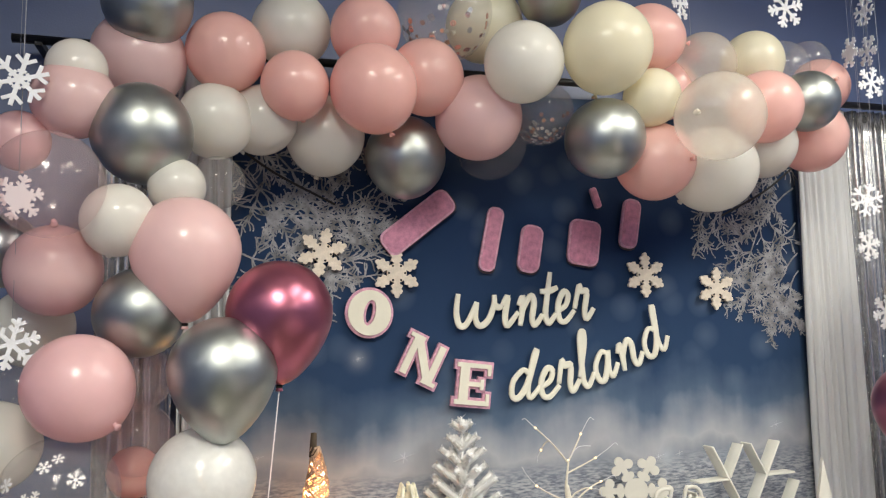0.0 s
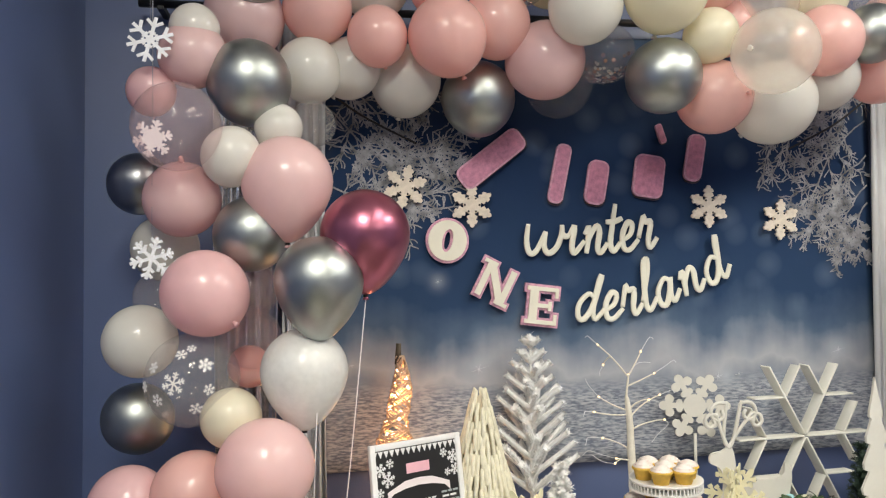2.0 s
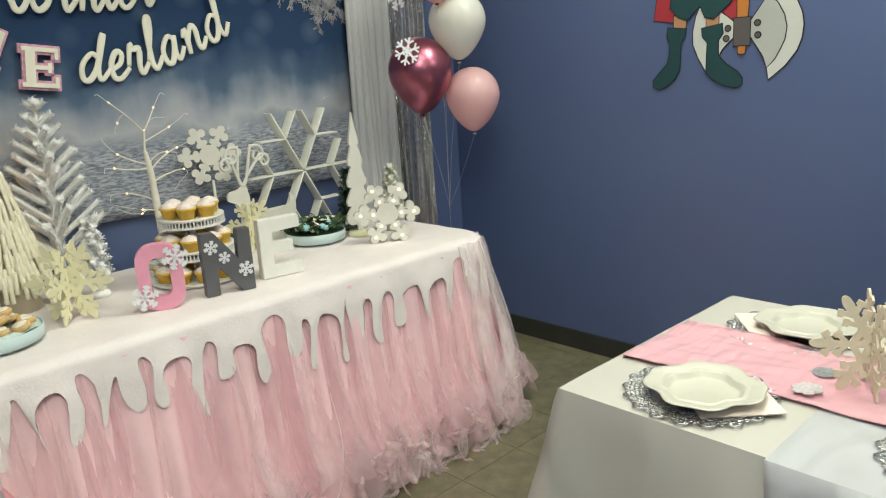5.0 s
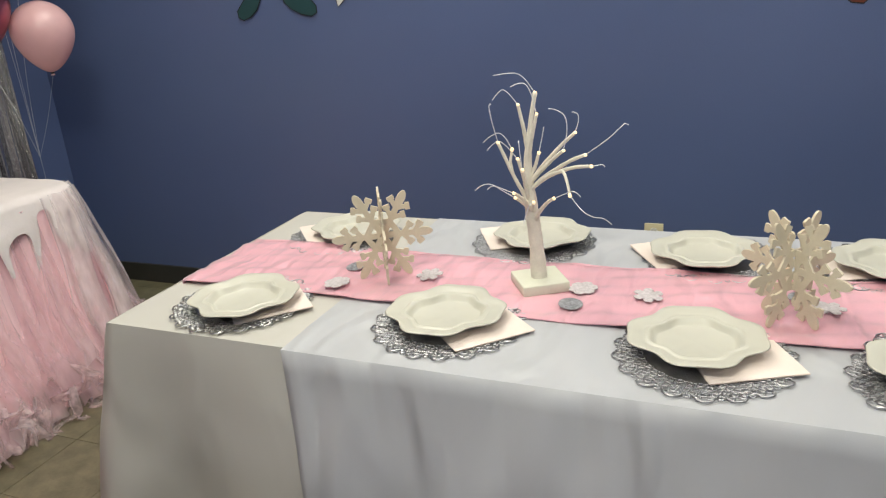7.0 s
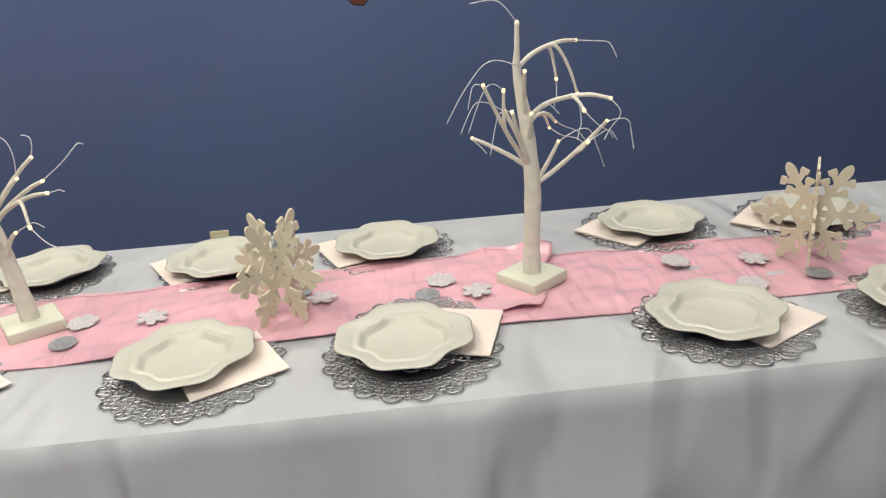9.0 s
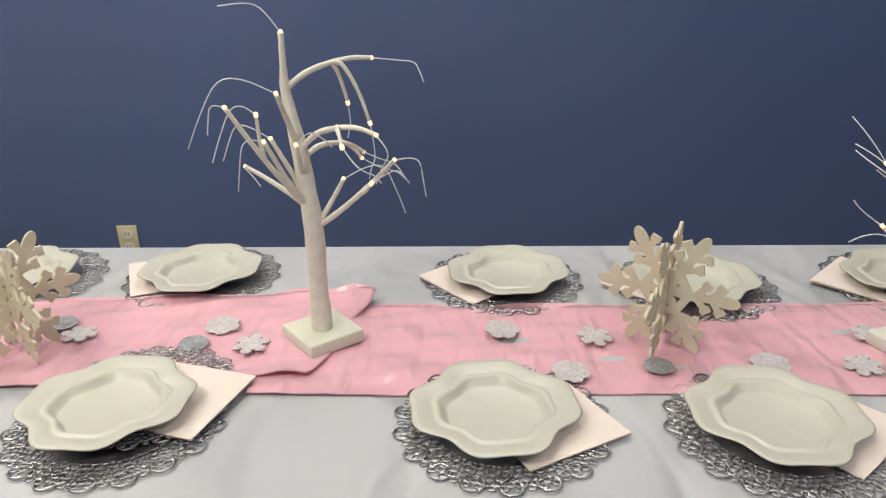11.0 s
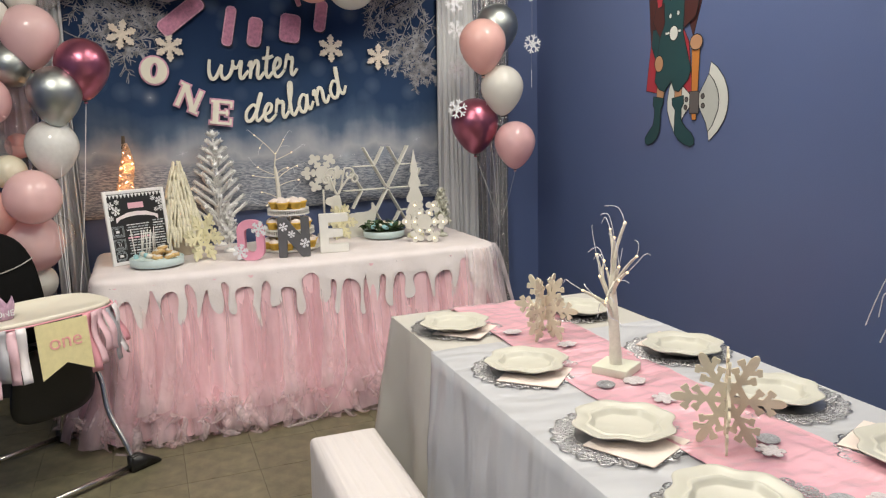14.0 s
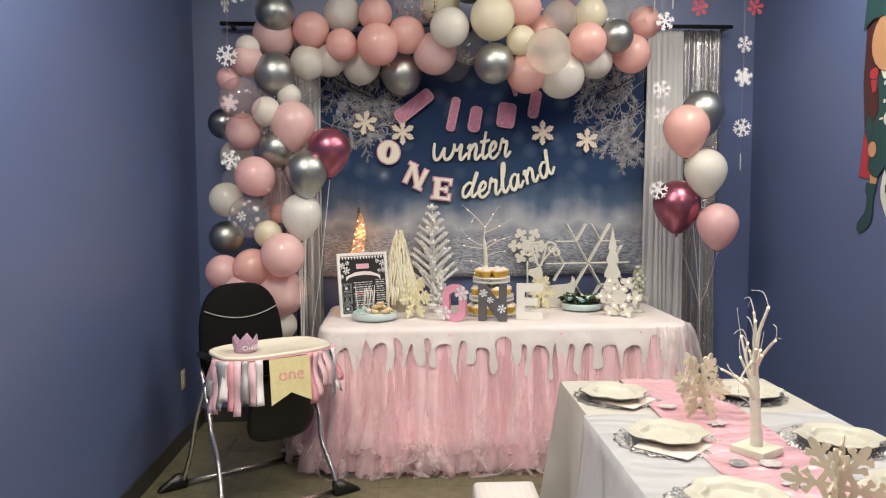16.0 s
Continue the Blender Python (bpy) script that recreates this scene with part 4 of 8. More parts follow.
def dining_cloth():
    rnd = random.Random(9)
    t = thing("tablecloth", "white polyester tablecloth hanging to the floor in folds", "tablecloth")
    t.matrix_basis = DM
    per = 2 * (DL + DW)
    r = 0.03

    def edge(s):
        s %= per
        if s < DW:
            return (s, 0), (0, 1)
        s -= DW
        if s < DL:
            return (DW, -s), (1, 0)
        s -= DL
        if s < DW:
            return (DW - s, -DL), (0, -1)
        return (0, -DL + s - DW), (-1, 0)

    corners = [0, DW, DW + DL, 2 * DW + DL]

    def f(u, v):
        s = u * per
        (x, y), (nx, ny) = edge(s)
        near = min(min(abs(s - c), per - abs(s - c)) for c in corners)
        z = 0.75 - v * 0.745
        out = 0.004 + 0.03 * v + 0.020 * v * math.sin(s * 9 + 1 + v) + 0.012 * v * math.sin(s * 23 + 2 - 2 * v) + 0.018 * v * v * math.sin(s * 4.1)
        out += 0.010 * v * abs(math.sin(s * 5 + 3 * v)) ** 8 + 0.007 * min(1, 4 * v) * abs(math.sin(s * 8.3 - 4 * v)) ** 12
        c = math.exp(-((near / 0.10) ** 2))
        ox = (1 if x > DW / 2 else -1) * c * 0.09 * v
        oy = (1 if y > -DL / 2 else -1) * c * 0.09 * v
        fold = 0.035 * v * math.exp(-(((near - 0.14) / 0.06) ** 2))
        if v < 0.02:
            out -= 0.004
        return (x + nx * (out - fold) + ox, y + ny * (out - fold) + oy, z)

    part("drape", sheet(B(), 360, 20, f, closed=True), M_CREAMCLOTH, t, "hanging sides with soft folds")

    def over(u, v):
        s0 = 0.485 + 0.05 * v
        y = -(s0 + u * (DL - 0.05 - s0))
        sp = per + y
        w = 0.92 * v
        c = 0.012 + 0.04 * w + 0.020 * w * math.sin(sp * 9 + 1 + w) + 0.012 * w * math.sin(sp * 23 + 2 - 2 * w) + 0.018 * w * w * math.sin(sp * 4.1)
        c += 0.010 * w * abs(math.sin(sp * 5 + 3 * w)) ** 8 + 0.007 * min(1, 4 * w) * abs(math.sin(sp * 8.3 - 4 * w)) ** 12
        fold = 0.010 * v * math.sin(u * 60 + 3 * v) * max(0, 1 - 6 * u)
        return (-c - fold, y, 0.7515 - w * 0.745)

    lap = sheet(B(), 200, 14, over)
    ob = part("overlapping_cloth", lap, M_WHITECLOTH, t, "second white cloth lapped over the first")
    ob.modifiers.new("thick", "SOLIDIFY").thickness = 0.001

    def lap_top(u, v):
        return (-0.012 + (DW + 0.014) * u, -(0.485 - 0.01 * u) - v * (DL - 0.60), 0.7512 + 0.0012 * min(1, 8 * u, 8 * (1 - u)) * math.sin(14 * u + 23 * v))

    part("overlapping_top", sheet(B(), 16, 60, lap_top), M_WHITECLOTH, t)

    def top(u, v):
        return (DW * u, -DL * v, 0.7485 + 0.0015 * min(1, 8 * u, 8 * (1 - u)) * math.sin(14 * u + 23 * v))

    part("top", sheet(B(), 16, 60, top), M_CREAMCLOTH, t)
    return t


dining_cloth()


def runner(label, y0, y1, x0, skew, lift, seed, bunch):
    """A satin strip from y0 to y1 along the table; bunch heaps its far end into folds."""
    t = thing("table_runner", label, "table runner", "table runners")
    t.matrix_basis = DM
    rnd = random.Random(seed)
    ph = [rnd.uniform(0, 6) for _ in range(8)]
    long = y1 - y0

    def f(u, v):
        d = v * long
        end = math.exp(-(((long - d) / 0.16) ** 2)) * bunch
        y = -(y0 + d) - (0.085 * (u - 0.45) + 0.012 * math.sin(9 * u)) * bunch * v**8
        x = x0 + 0.318 * u + skew * v + 0.006 * math.sin(3.6 * d + ph[0]) + 0.005 * math.sin(3.4 * d + 2 * u) + 0.020 * end * (0.7 - u)
        b = abs(math.sin(6.4 * d + u * 3 + ph[1])) ** 8 + abs(math.sin(4.0 * d - u * 5 + ph[2])) ** 10 + 0.5 * abs(math.sin(10.4 * d + u * 9 + ph[3])) ** 6
        c = abs(math.sin(14.4 * d + 2.2 * math.sin(u * 2.6 + ph[4]))) ** 14 + abs(math.sin(18.6 * d - 3.0 * u + ph[5])) ** 18
        z = 0.7535 + lift + 0.0024 * b + 0.0012 * c + 0.0015 * math.sin(17 * u + 18 * d) + 0.0012 * math.sin(40 * u - 27 * d)
        side = max(0.0, (u - 0.60) / 0.40) + max(0.0, (0.22 - u) / 0.22) * 0.6
        z += end * side * (0.012 + 0.014 * math.sin(30 * d + 6 * u) ** 2)
        if v < 0.002 and y0 < 0.1:
            z = 0.60
        return (x, y, z)

    n = int(100 * long)
    ob = part("cloth", sheet(B(), 26, n, f), M_PINKSATIN, t)
    ob.modifiers.new("thick", "SOLIDIFY").thickness = 0.001
    for u0 in (0.0, 0.965):
        part("hem", sheet(B(), 2, n, lambda u, v: Vector(f(u0 + 0.035 * u, v)) + Vector((0, 0, 0.0012))), M_PINKSATIN, t, "stitched hem")


runner("glossy pink satin runner folded up by the tall tree", 0.005, 1.985, 0.236, 0.024, 0.0022, 4, 1.0)
runner("glossy pink satin runner tucked under the first one", 1.86, DL - 0.3, 0.232, -0.010, 0.0, 5, 0.0)

# ---- sign on the backdrop ----
M_PINKGLIT = mat("pink glitter card", (0.58, 0.24, 0.36), 0.5, var=0.25, scale=60, fine=500, bump=0.5)
M_BARSHADOW = mat("dark sign bar shadow", (0.07, 0.05, 0.06), 0.7)
M_SIGNCREAM = mat("ivory cut wood", (0.80, 0.78, 0.66), 0.6, var=0.04, scale=20, fine=140, bump=0.1)
M_ROSEGLIT = mat("rose glitter edge", (0.66, 0.36, 0.48), 0.5, var=0.3, scale=80, fine=500, bump=0.5)
SIGN_Y = -0.062


def rounded(w, h, r, n=4):
    out = []
    for cx, cz, a0 in ((w / 2 - r, h / 2 - r, 0), (-w / 2 + r, h / 2 - r, 90), (-w / 2 + r, -h / 2 + r, 180), (w / 2 - r, -h / 2 + r, 270)):
        for k in range(n + 1):
            a = radians(a0 + 90 * k / n)
            out.append((cx + r * math.cos(a), cz + r * math.sin(a)))
    return out


def sign_bar(x, z, w, h, tilt):
    t = thing("sign_bar", "pink glitter bar with a pale rim on the backdrop", "sign", "pink sign bars", loc=(x, SIGN_Y, z))
    t.rotation_euler = (0, radians(tilt), 0)
    r, k = min(0.03, w * 0.4), min(0.014, w * 0.3)
    part("rim", prism(B(), rounded(w, h, r), 0.012), M_ROSEGLIT, t, smooth=False)
    # dark copy set behind, right and down: the bar's drop shadow as a solid
    part("shadow_layer", prism(B(), rounded(w * 1.03, h * 1.03, r), 0.006, Matrix.Translation((0.004, 0.010, -0.003))), M_BARSHADOW, t, smooth=False)
    part("face", prism(B(), rounded(w - k, h - k, r * 0.8), 0.012, Matrix.Translation((0, -0.003, 0))), M_PINKGLIT, t, smooth=False)


sign_bar(-0.380, 2.105, 0.290, 0.092, -38)
sign_bar(-0.120, 2.052, 0.060, 0.227, 12)
sign_bar(0.024, 2.020, 0.082, 0.169, 10)
sign_bar(0.232, 2.045, 0.121, 0.164, 8)
sign_bar(0.420, 2.118, 0.072, 0.184, 10)
sign_bar(0.284, 2.209, 0.027, 0.077, -18)


def slab_letter(ch, x, z, h, tilt):
    """A slab-serif capital: a pink glitter base and a smaller ivory face."""
    t = thing("letter_sign", "ivory wooden letter with a pink glitter edge, " + ch, "letter", "sign letters", loc=(x, SIGN_Y, z))
    t.rotation_euler = (0, radians(tilt), 0)
    for name, material, grow, y, d in (("base", M_ROSEGLIT, 0.008, 0.003, 0.014), ("face", M_SIGNCREAM, -0.001, -0.006, 0.012)):
        bm = B()
        g = 2 * grow
        if ch == "O":
            ro, ri = (h * 0.46 + grow, h * 0.48 + grow), (h * 0.12 - grow, h * 0.26 - grow)
            n = 36
            rows = []
            for rr, yy in ((ri, -d / 2), (ro, -d / 2), (ro, d / 2), (ri, d / 2)):
                rows.append([bm.verts.new((rr[0] * math.sin(k * math.tau / n) + (0.18 * rr[1] * math.cos(k * math.tau / n) if rr is ri else 0), y + yy, rr[1] * math.cos(k * math.tau / n))) for k in range(n)])
            for i in range(4):
                a, b = rows[i], rows[(i + 1) % 4]
                for k in range(n):
                    bm.faces.new((a[k], a[(k + 1) % n], b[(k + 1) % n], b[k]))
        elif ch == "N":
            for s in (-1, 1):
                box(bm, (s * h * 0.32, y, 0), (h * 0.17 + g, d, h * 0.94 + g))
                box(bm, (s * h * 0.32, y - 0.0004, -s * h * 0.43), (h * 0.36 + g, d * 0.98, h * 0.11 + g))
            box(bm, (-h * 0.34, y - 0.0013, h * 0.43), (h * 0.34 + g, d * 0.98, h * 0.11 + g))
            box(bm, (h * 0.34, y - 0.0004, -h * 0.43), (h * 0.2 + g, d * 0.96, h * 0.10 + g))
            box(bm, (0, y - 0.0008, 0), (h * 0.20 + g, d * 0.96, h * 1.08), m=Matrix.Rotation(-0.62, 4, "Y"))
        else:
            box(bm, (-h * 0.22, y, 0), (h * 0.24 + g, d, h * 0.94 + g))
            for zz, w in ((0.43, 0.84), (-0.43, 0.86)):
                box(bm, (0, y - 0.0004, zz * h), (h * w + g, d * 0.98, h * 0.12 + g))
            box(bm, (h * 0.04, y - 0.0004, 0), (h * 0.4 + g, d * 0.98, h * 0.12 + g))
            for zz, ln in ((0.34, 0.26), (-0.34, 0.28), (0, 0.26)):
                box(bm, (h * (0.38 if zz else 0.22), y - 0.0008, zz * h), (h * 0.10 + g, d * 0.96, h * ln + g))
        part(name, bm, material, t, smooth=False)


slab_letter("O", -0.548, 1.803, 0.156, 0)
slab_letter("N", -0.371, 1.646, 0.145, 27)
slab_letter("E", -0.200, 1.561, 0.143, 7)

GLYPH = {}
GLYPH["w"] = (1.55, [[(-0.02, 1.08), (0.02, 0.45), (0.20, 0.02), (0.44, 0.10), (0.66, 0.80)], [(0.66, 0.80), (0.70, 0.25), (0.90, 0.0), (1.16, 0.22), (1.26, 0.72), (1.22, 1.05)], [(1.25, 0.78), (1.40, 0.62), (1.55, 0.66)]])
GLYPH["i"] = (0.60, [[(0.0, 0.66), (0.15, 1.0), (0.16, 0.3), (0.30, 0), (0.60, 0.45)]])
GLYPH["n"] = (0.9, [[(0, 0.7), (0.12, 0.98), (0.15, 0.5), (0.14, 0)], [(0.15, 0.45), (0.38, 1), (0.54, 0.8), (0.54, 0.2), (0.68, 0), (0.9, 0.35)]])
GLYPH["t"] = (0.5, [[(0.2, 1.75), (0.14, 0.9), (0.12, 0.3), (0.27, 0), (0.5, 0.3)], [(-0.12, 1.12), (0.2, 1.1), (0.5, 1.2)]])
GLYPH["e"] = (0.68, [[(0, 0.35), (0.34, 0.55), (0.40, 0.9), (0.22, 1.02), (0.06, 0.6), (0.14, 0.1), (0.38, 0), (0.68, 0.35)]])
GLYPH["r"] = (0.72, [[(0, 0.4), (0.12, 1.18), (0.2, 0.98), (0.42, 0.95), (0.38, 0.3), (0.48, 0), (0.72, 0.35)]])
GLYPH["d"] = (0.95, [[(0.52, 0.85), (0.3, 1), (0.05, 0.6), (0.1, 0.1), (0.32, 0.03), (0.52, 0.5), (0.60, 1.2), (0.64, 1.72), (0.57, 1.4), (0.56, 0.4), (0.7, 0), (0.95, 0.4)]])
GLYPH["l"] = (0.52, [[(0, 0.4), (0.24, 1.4), (0.26, 1.95), (0.13, 1.8), (0.1, 0.6), (0.14, 0.15), (0.28, 0), (0.52, 0.4)]])
GLYPH["a"] = (0.85, [[(0.5, 0.85), (0.3, 1), (0.05, 0.6), (0.1, 0.1), (0.3, 0.0), (0.48, 0.5), (0.54, 0.97), (0.5, 0.3), (0.62, 0), (0.85, 0.4)]])


def script_word(word, x0, x1, base, size, label):
    """A word cut in one piece from thin board, in joined handwriting, along the line z = base(x)."""
    t = thing("word_sign", label, "sign", "sign words", loc=(0, SIGN_Y, 0))
    total = sum(GLYPH[c][0] for c in word)
    k = (x1 - x0) / total
    at = x0
    for c in word:
        adv, strokes = GLYPH[c]
        mid = at + adv * k / 2
        slope = math.atan((base(mid + 0.02) - base(mid - 0.02)) / 0.04)
        m = Matrix.Translation((mid, 0, base(mid))) @ Matrix.Rotation(-slope, 4, "Y")
        bm = B()
        for st in strokes:
            pts = arc_points([(px, 0, pz) for px, pz in st], 5)
            pts = [Vector(((p.x + 0.18 * p.z - adv / 2 - 0.08) * k, 0, p.z * size)) for p in pts]
            n = len(pts)
            rad = [0.0115 * (0.75 + 0.25 * math.sin(math.pi * i / (n - 1))) for i in range(n)]
            vs = len(bm.verts)
            tube(bm, pts, rad, 12)
            bm.verts.ensure_lookup_table()
            for v in list(bm.verts)[vs:]:
                v.co.y = 0.0052 * math.tanh(v.co.y / 0.0052)
        for v in bm.verts:
            v.co = m @ v.co
        part("letter", bm, M_SIGNCREAM, t)
        at += adv * k
    return t


script_word("winter", -0.253, 0.266, lambda x: 1.754 + 0.09 * max(0.0, x - 0.02), 0.101, "ivory cut-out word sign reading winter")
script_word("derland", -0.062, 0.577, lambda x: 1.506 + 0.46 * max(0.0, x - 0.06) ** 1.5, 0.095, "ivory cut-out word sign reading derland")


def wood_flake(x, z, r, tilt):
    t = thing("wooden_snowflake", "whitewashed wooden snowflake hung on the backdrop", "snowflake", "sign snowflakes", loc=(x, SIGN_Y, z))

    def field(x, z):
        f = np.hypot(x, z) - 0.40 * r
        for k in range(6):
            a = radians(tilt) + k * math.pi / 3
            f = np.minimum(f, bar_field(x, z, a, 0, r * 0.92, r * 0.105))
            for at, ln, half in ((0.46, 0.24, 0.085), (0.66, 0.25, 0.085)):
                for side in (-1.05, 1.05):
                    f = np.minimum(f, bar_field(x, z, a + side, 0, r * ln, r * half, (r * at * math.sin(a), r * at * math.cos(a))))
            f = np.minimum(f, np.hypot(x - 0.91 * r * math.sin(a), z - 0.91 * r * math.cos(a)) - 0.095 * r)
        return f

    bm = cutout(B(), field, r * 1.05, 64, 0.010)
    part("body", bm, mat("whitewashed wood", (0.74, 0.66, 0.56), 0.7, var=0.15, scale=50, fine=200, bump=0.3), t, smooth=False)
    for k in range(6):
        a = radians(tilt) + (k + 0.5) * math.pi / 3
        part("hole", lathe(B(), [(r * 0.045, -0.001), (r * 0.045, 0.001)], 8), M_DARK, t, smooth=False).matrix_basis = Matrix.Translation((r * 0.33 * math.sin(a), -0.0062, r * 0.33 * math.cos(a))) @ Matrix.Rotation(math.pi / 2, 4, "X")


for q in ((-0.700, 1.998, 0.082, 12), (-0.455, 1.933, 0.082, 0), (0.474, 1.930, 0.082, 0), (0.772, 1.880, 0.080, 3)):
    wood_flake(*q)

# ---- paper snowflakes on threads ----
M_PAPER = mat("white glitter paper", (0.78, 0.79, 0.82), 0.6, var=0.06, scale=40, fine=300, bump=0.2)
M_REDGLIT = mat("red glitter paper", (0.45, 0.05, 0.08), 0.5, var=0.3, scale=80, fine=400, bump=0.4)
M_THREAD = mat("thin white thread", (0.35, 0.36, 0.40), 0.6)


def hanging_flake(x, y, z, r, turn=0.0, style=0, material=None, solid=False):
    material = material or M_PAPER
    t = thing("hanging_snowflake", "white glitter paper snowflake on a thread" if material is M_PAPER else "red glitter paper snowflake on a thread", "snowflake", "hanging snowflakes", loc=(x, y, z), rz=turn)
    bm = flake_bars(B(), r, 0.003, Matrix(), w=0.15, style=style)
    if solid:
        prism(bm, [(r * 0.5 * math.cos(k * math.tau / 12), r * 0.5 * math.sin(k * math.tau / 12)) for k in range(12)], 0.0032)
    else:
        prism(bm, [(r * 0.2 * math.cos(k * math.tau / 6), r * 0.2 * math.sin(k * math.tau / 6)) for k in range(6)], 0.0032)
    part("flake", bm, material, t, smooth=False)
    part("thread", tube(B(), [(0, 0, r * 0.9), (0, 0, H - z)], 0.0006, 4), M_THREAD, t)


hanging_flake(-1.444, -0.681, 2.314, 0.062, 0, 2)
hanging_flake(-1.444, -0.648, 2.054, 0.053, 25, 0, None, True)
hanging_flake(-1.450, -0.628, 1.730, 0.059, 0, 0)
hanging_flake(1.696, -0.367, 2.455, 0.053, 10, 0)
hanging_flake(1.681, -0.393, 2.248, 0.060, 0, 0, None, True)
hanging_flake(1.662, -0.429, 1.931, 0.059, 0, 2)
hanging_flake(1.668, -0.405, 1.721, 0.055, 62, 0)
hanging_flake(1.155, -0.407, 2.168, 0.060, -12, 2)
hanging_flake(1.167, -0.388, 2.012, 0.058, 8, 0)
hanging_flake(1.133, -0.469, 1.778, 0.060, 5, 0)
hanging_flake(1.092, -0.560, 1.545, 0.058, -20, 2)
hanging_flake(1.148, -0.470, 2.571, 0.058, 0, 0)
hanging_flake(0.418, -0.444, 2.792, 0.058, 30, 0)
hanging_flake(0.832, -0.444, 2.820, 0.073, 0, 0)
hanging_flake(1.090, -0.445, 2.683, 0.056, 72, 0, None, True)
hanging_flake(1.167, -0.444, 2.842, 0.053, 80, 2)
hanging_flake(1.222, -0.394, 2.719, 0.058, 75, 0)
hanging_flake(1.373, -0.442, 2.662, 0.053, 0, 0, M_REDGLIT)
hanging_flake(1.725, -0.437, 2.667, 0.053, 0, 0, M_REDGLIT)
hanging_flake(0.587, -0.252, 2.717, 0.053, 0, 0, M_REDGLIT)
hanging_flake(-1.501, -0.441, 2.665, 0.059, 78, 0)
hanging_flake(-1.426, -0.476, 2.715, 0.059, 20, 0)

# ---- on the dessert table ----
TOPZ = TZ + 0.008
M_CHALK = mat("black chalkboard print", (0.012, 0.012, 0.013), 0.5, var=0.2, scale=30)
M_WHITEINK = mat("white chalk print", (0.78, 0.78, 0.78), 0.8)
M_PINKINK = mat("pink chalk print", (0.80, 0.45, 0.52), 0.8)
M_GREYINK = mat("grey chalk print", (0.38, 0.42, 0.44), 0.8)


def text_mesh(word, size, depth):
    c = bpy.data.curves.new("words", "FONT")
    c.body, c.size, c.extrude, c.align_x = word, size, depth, "CENTER"
    ob = bpy.data.objects.new("words", c)
    scene.collection.objects.link(ob)
    bpy.context.view_layer.update()
    me = bpy.data.meshes.new_from_object(ob.evaluated_get(bpy.context.evaluated_depsgraph_get()))
    bpy.data.objects.remove(ob)
    return me


def words(parent, word, size, x, y, z, material, name="lettering", rx=90.0, label=""):
    me = text_mesh(word, size, 0.0008)
    me.materials.clear()
    me.materials.append(material)
    ob = new(name, me)
    ob.parent = parent
    ob.matrix_basis = pose(x, y, z, rx, 0, 0)
    if label:
        ob["label"] = label
    return ob


M_BANNER = mat("pale blush print", (0.82, 0.74, 0.75), 0.7, var=0.04)


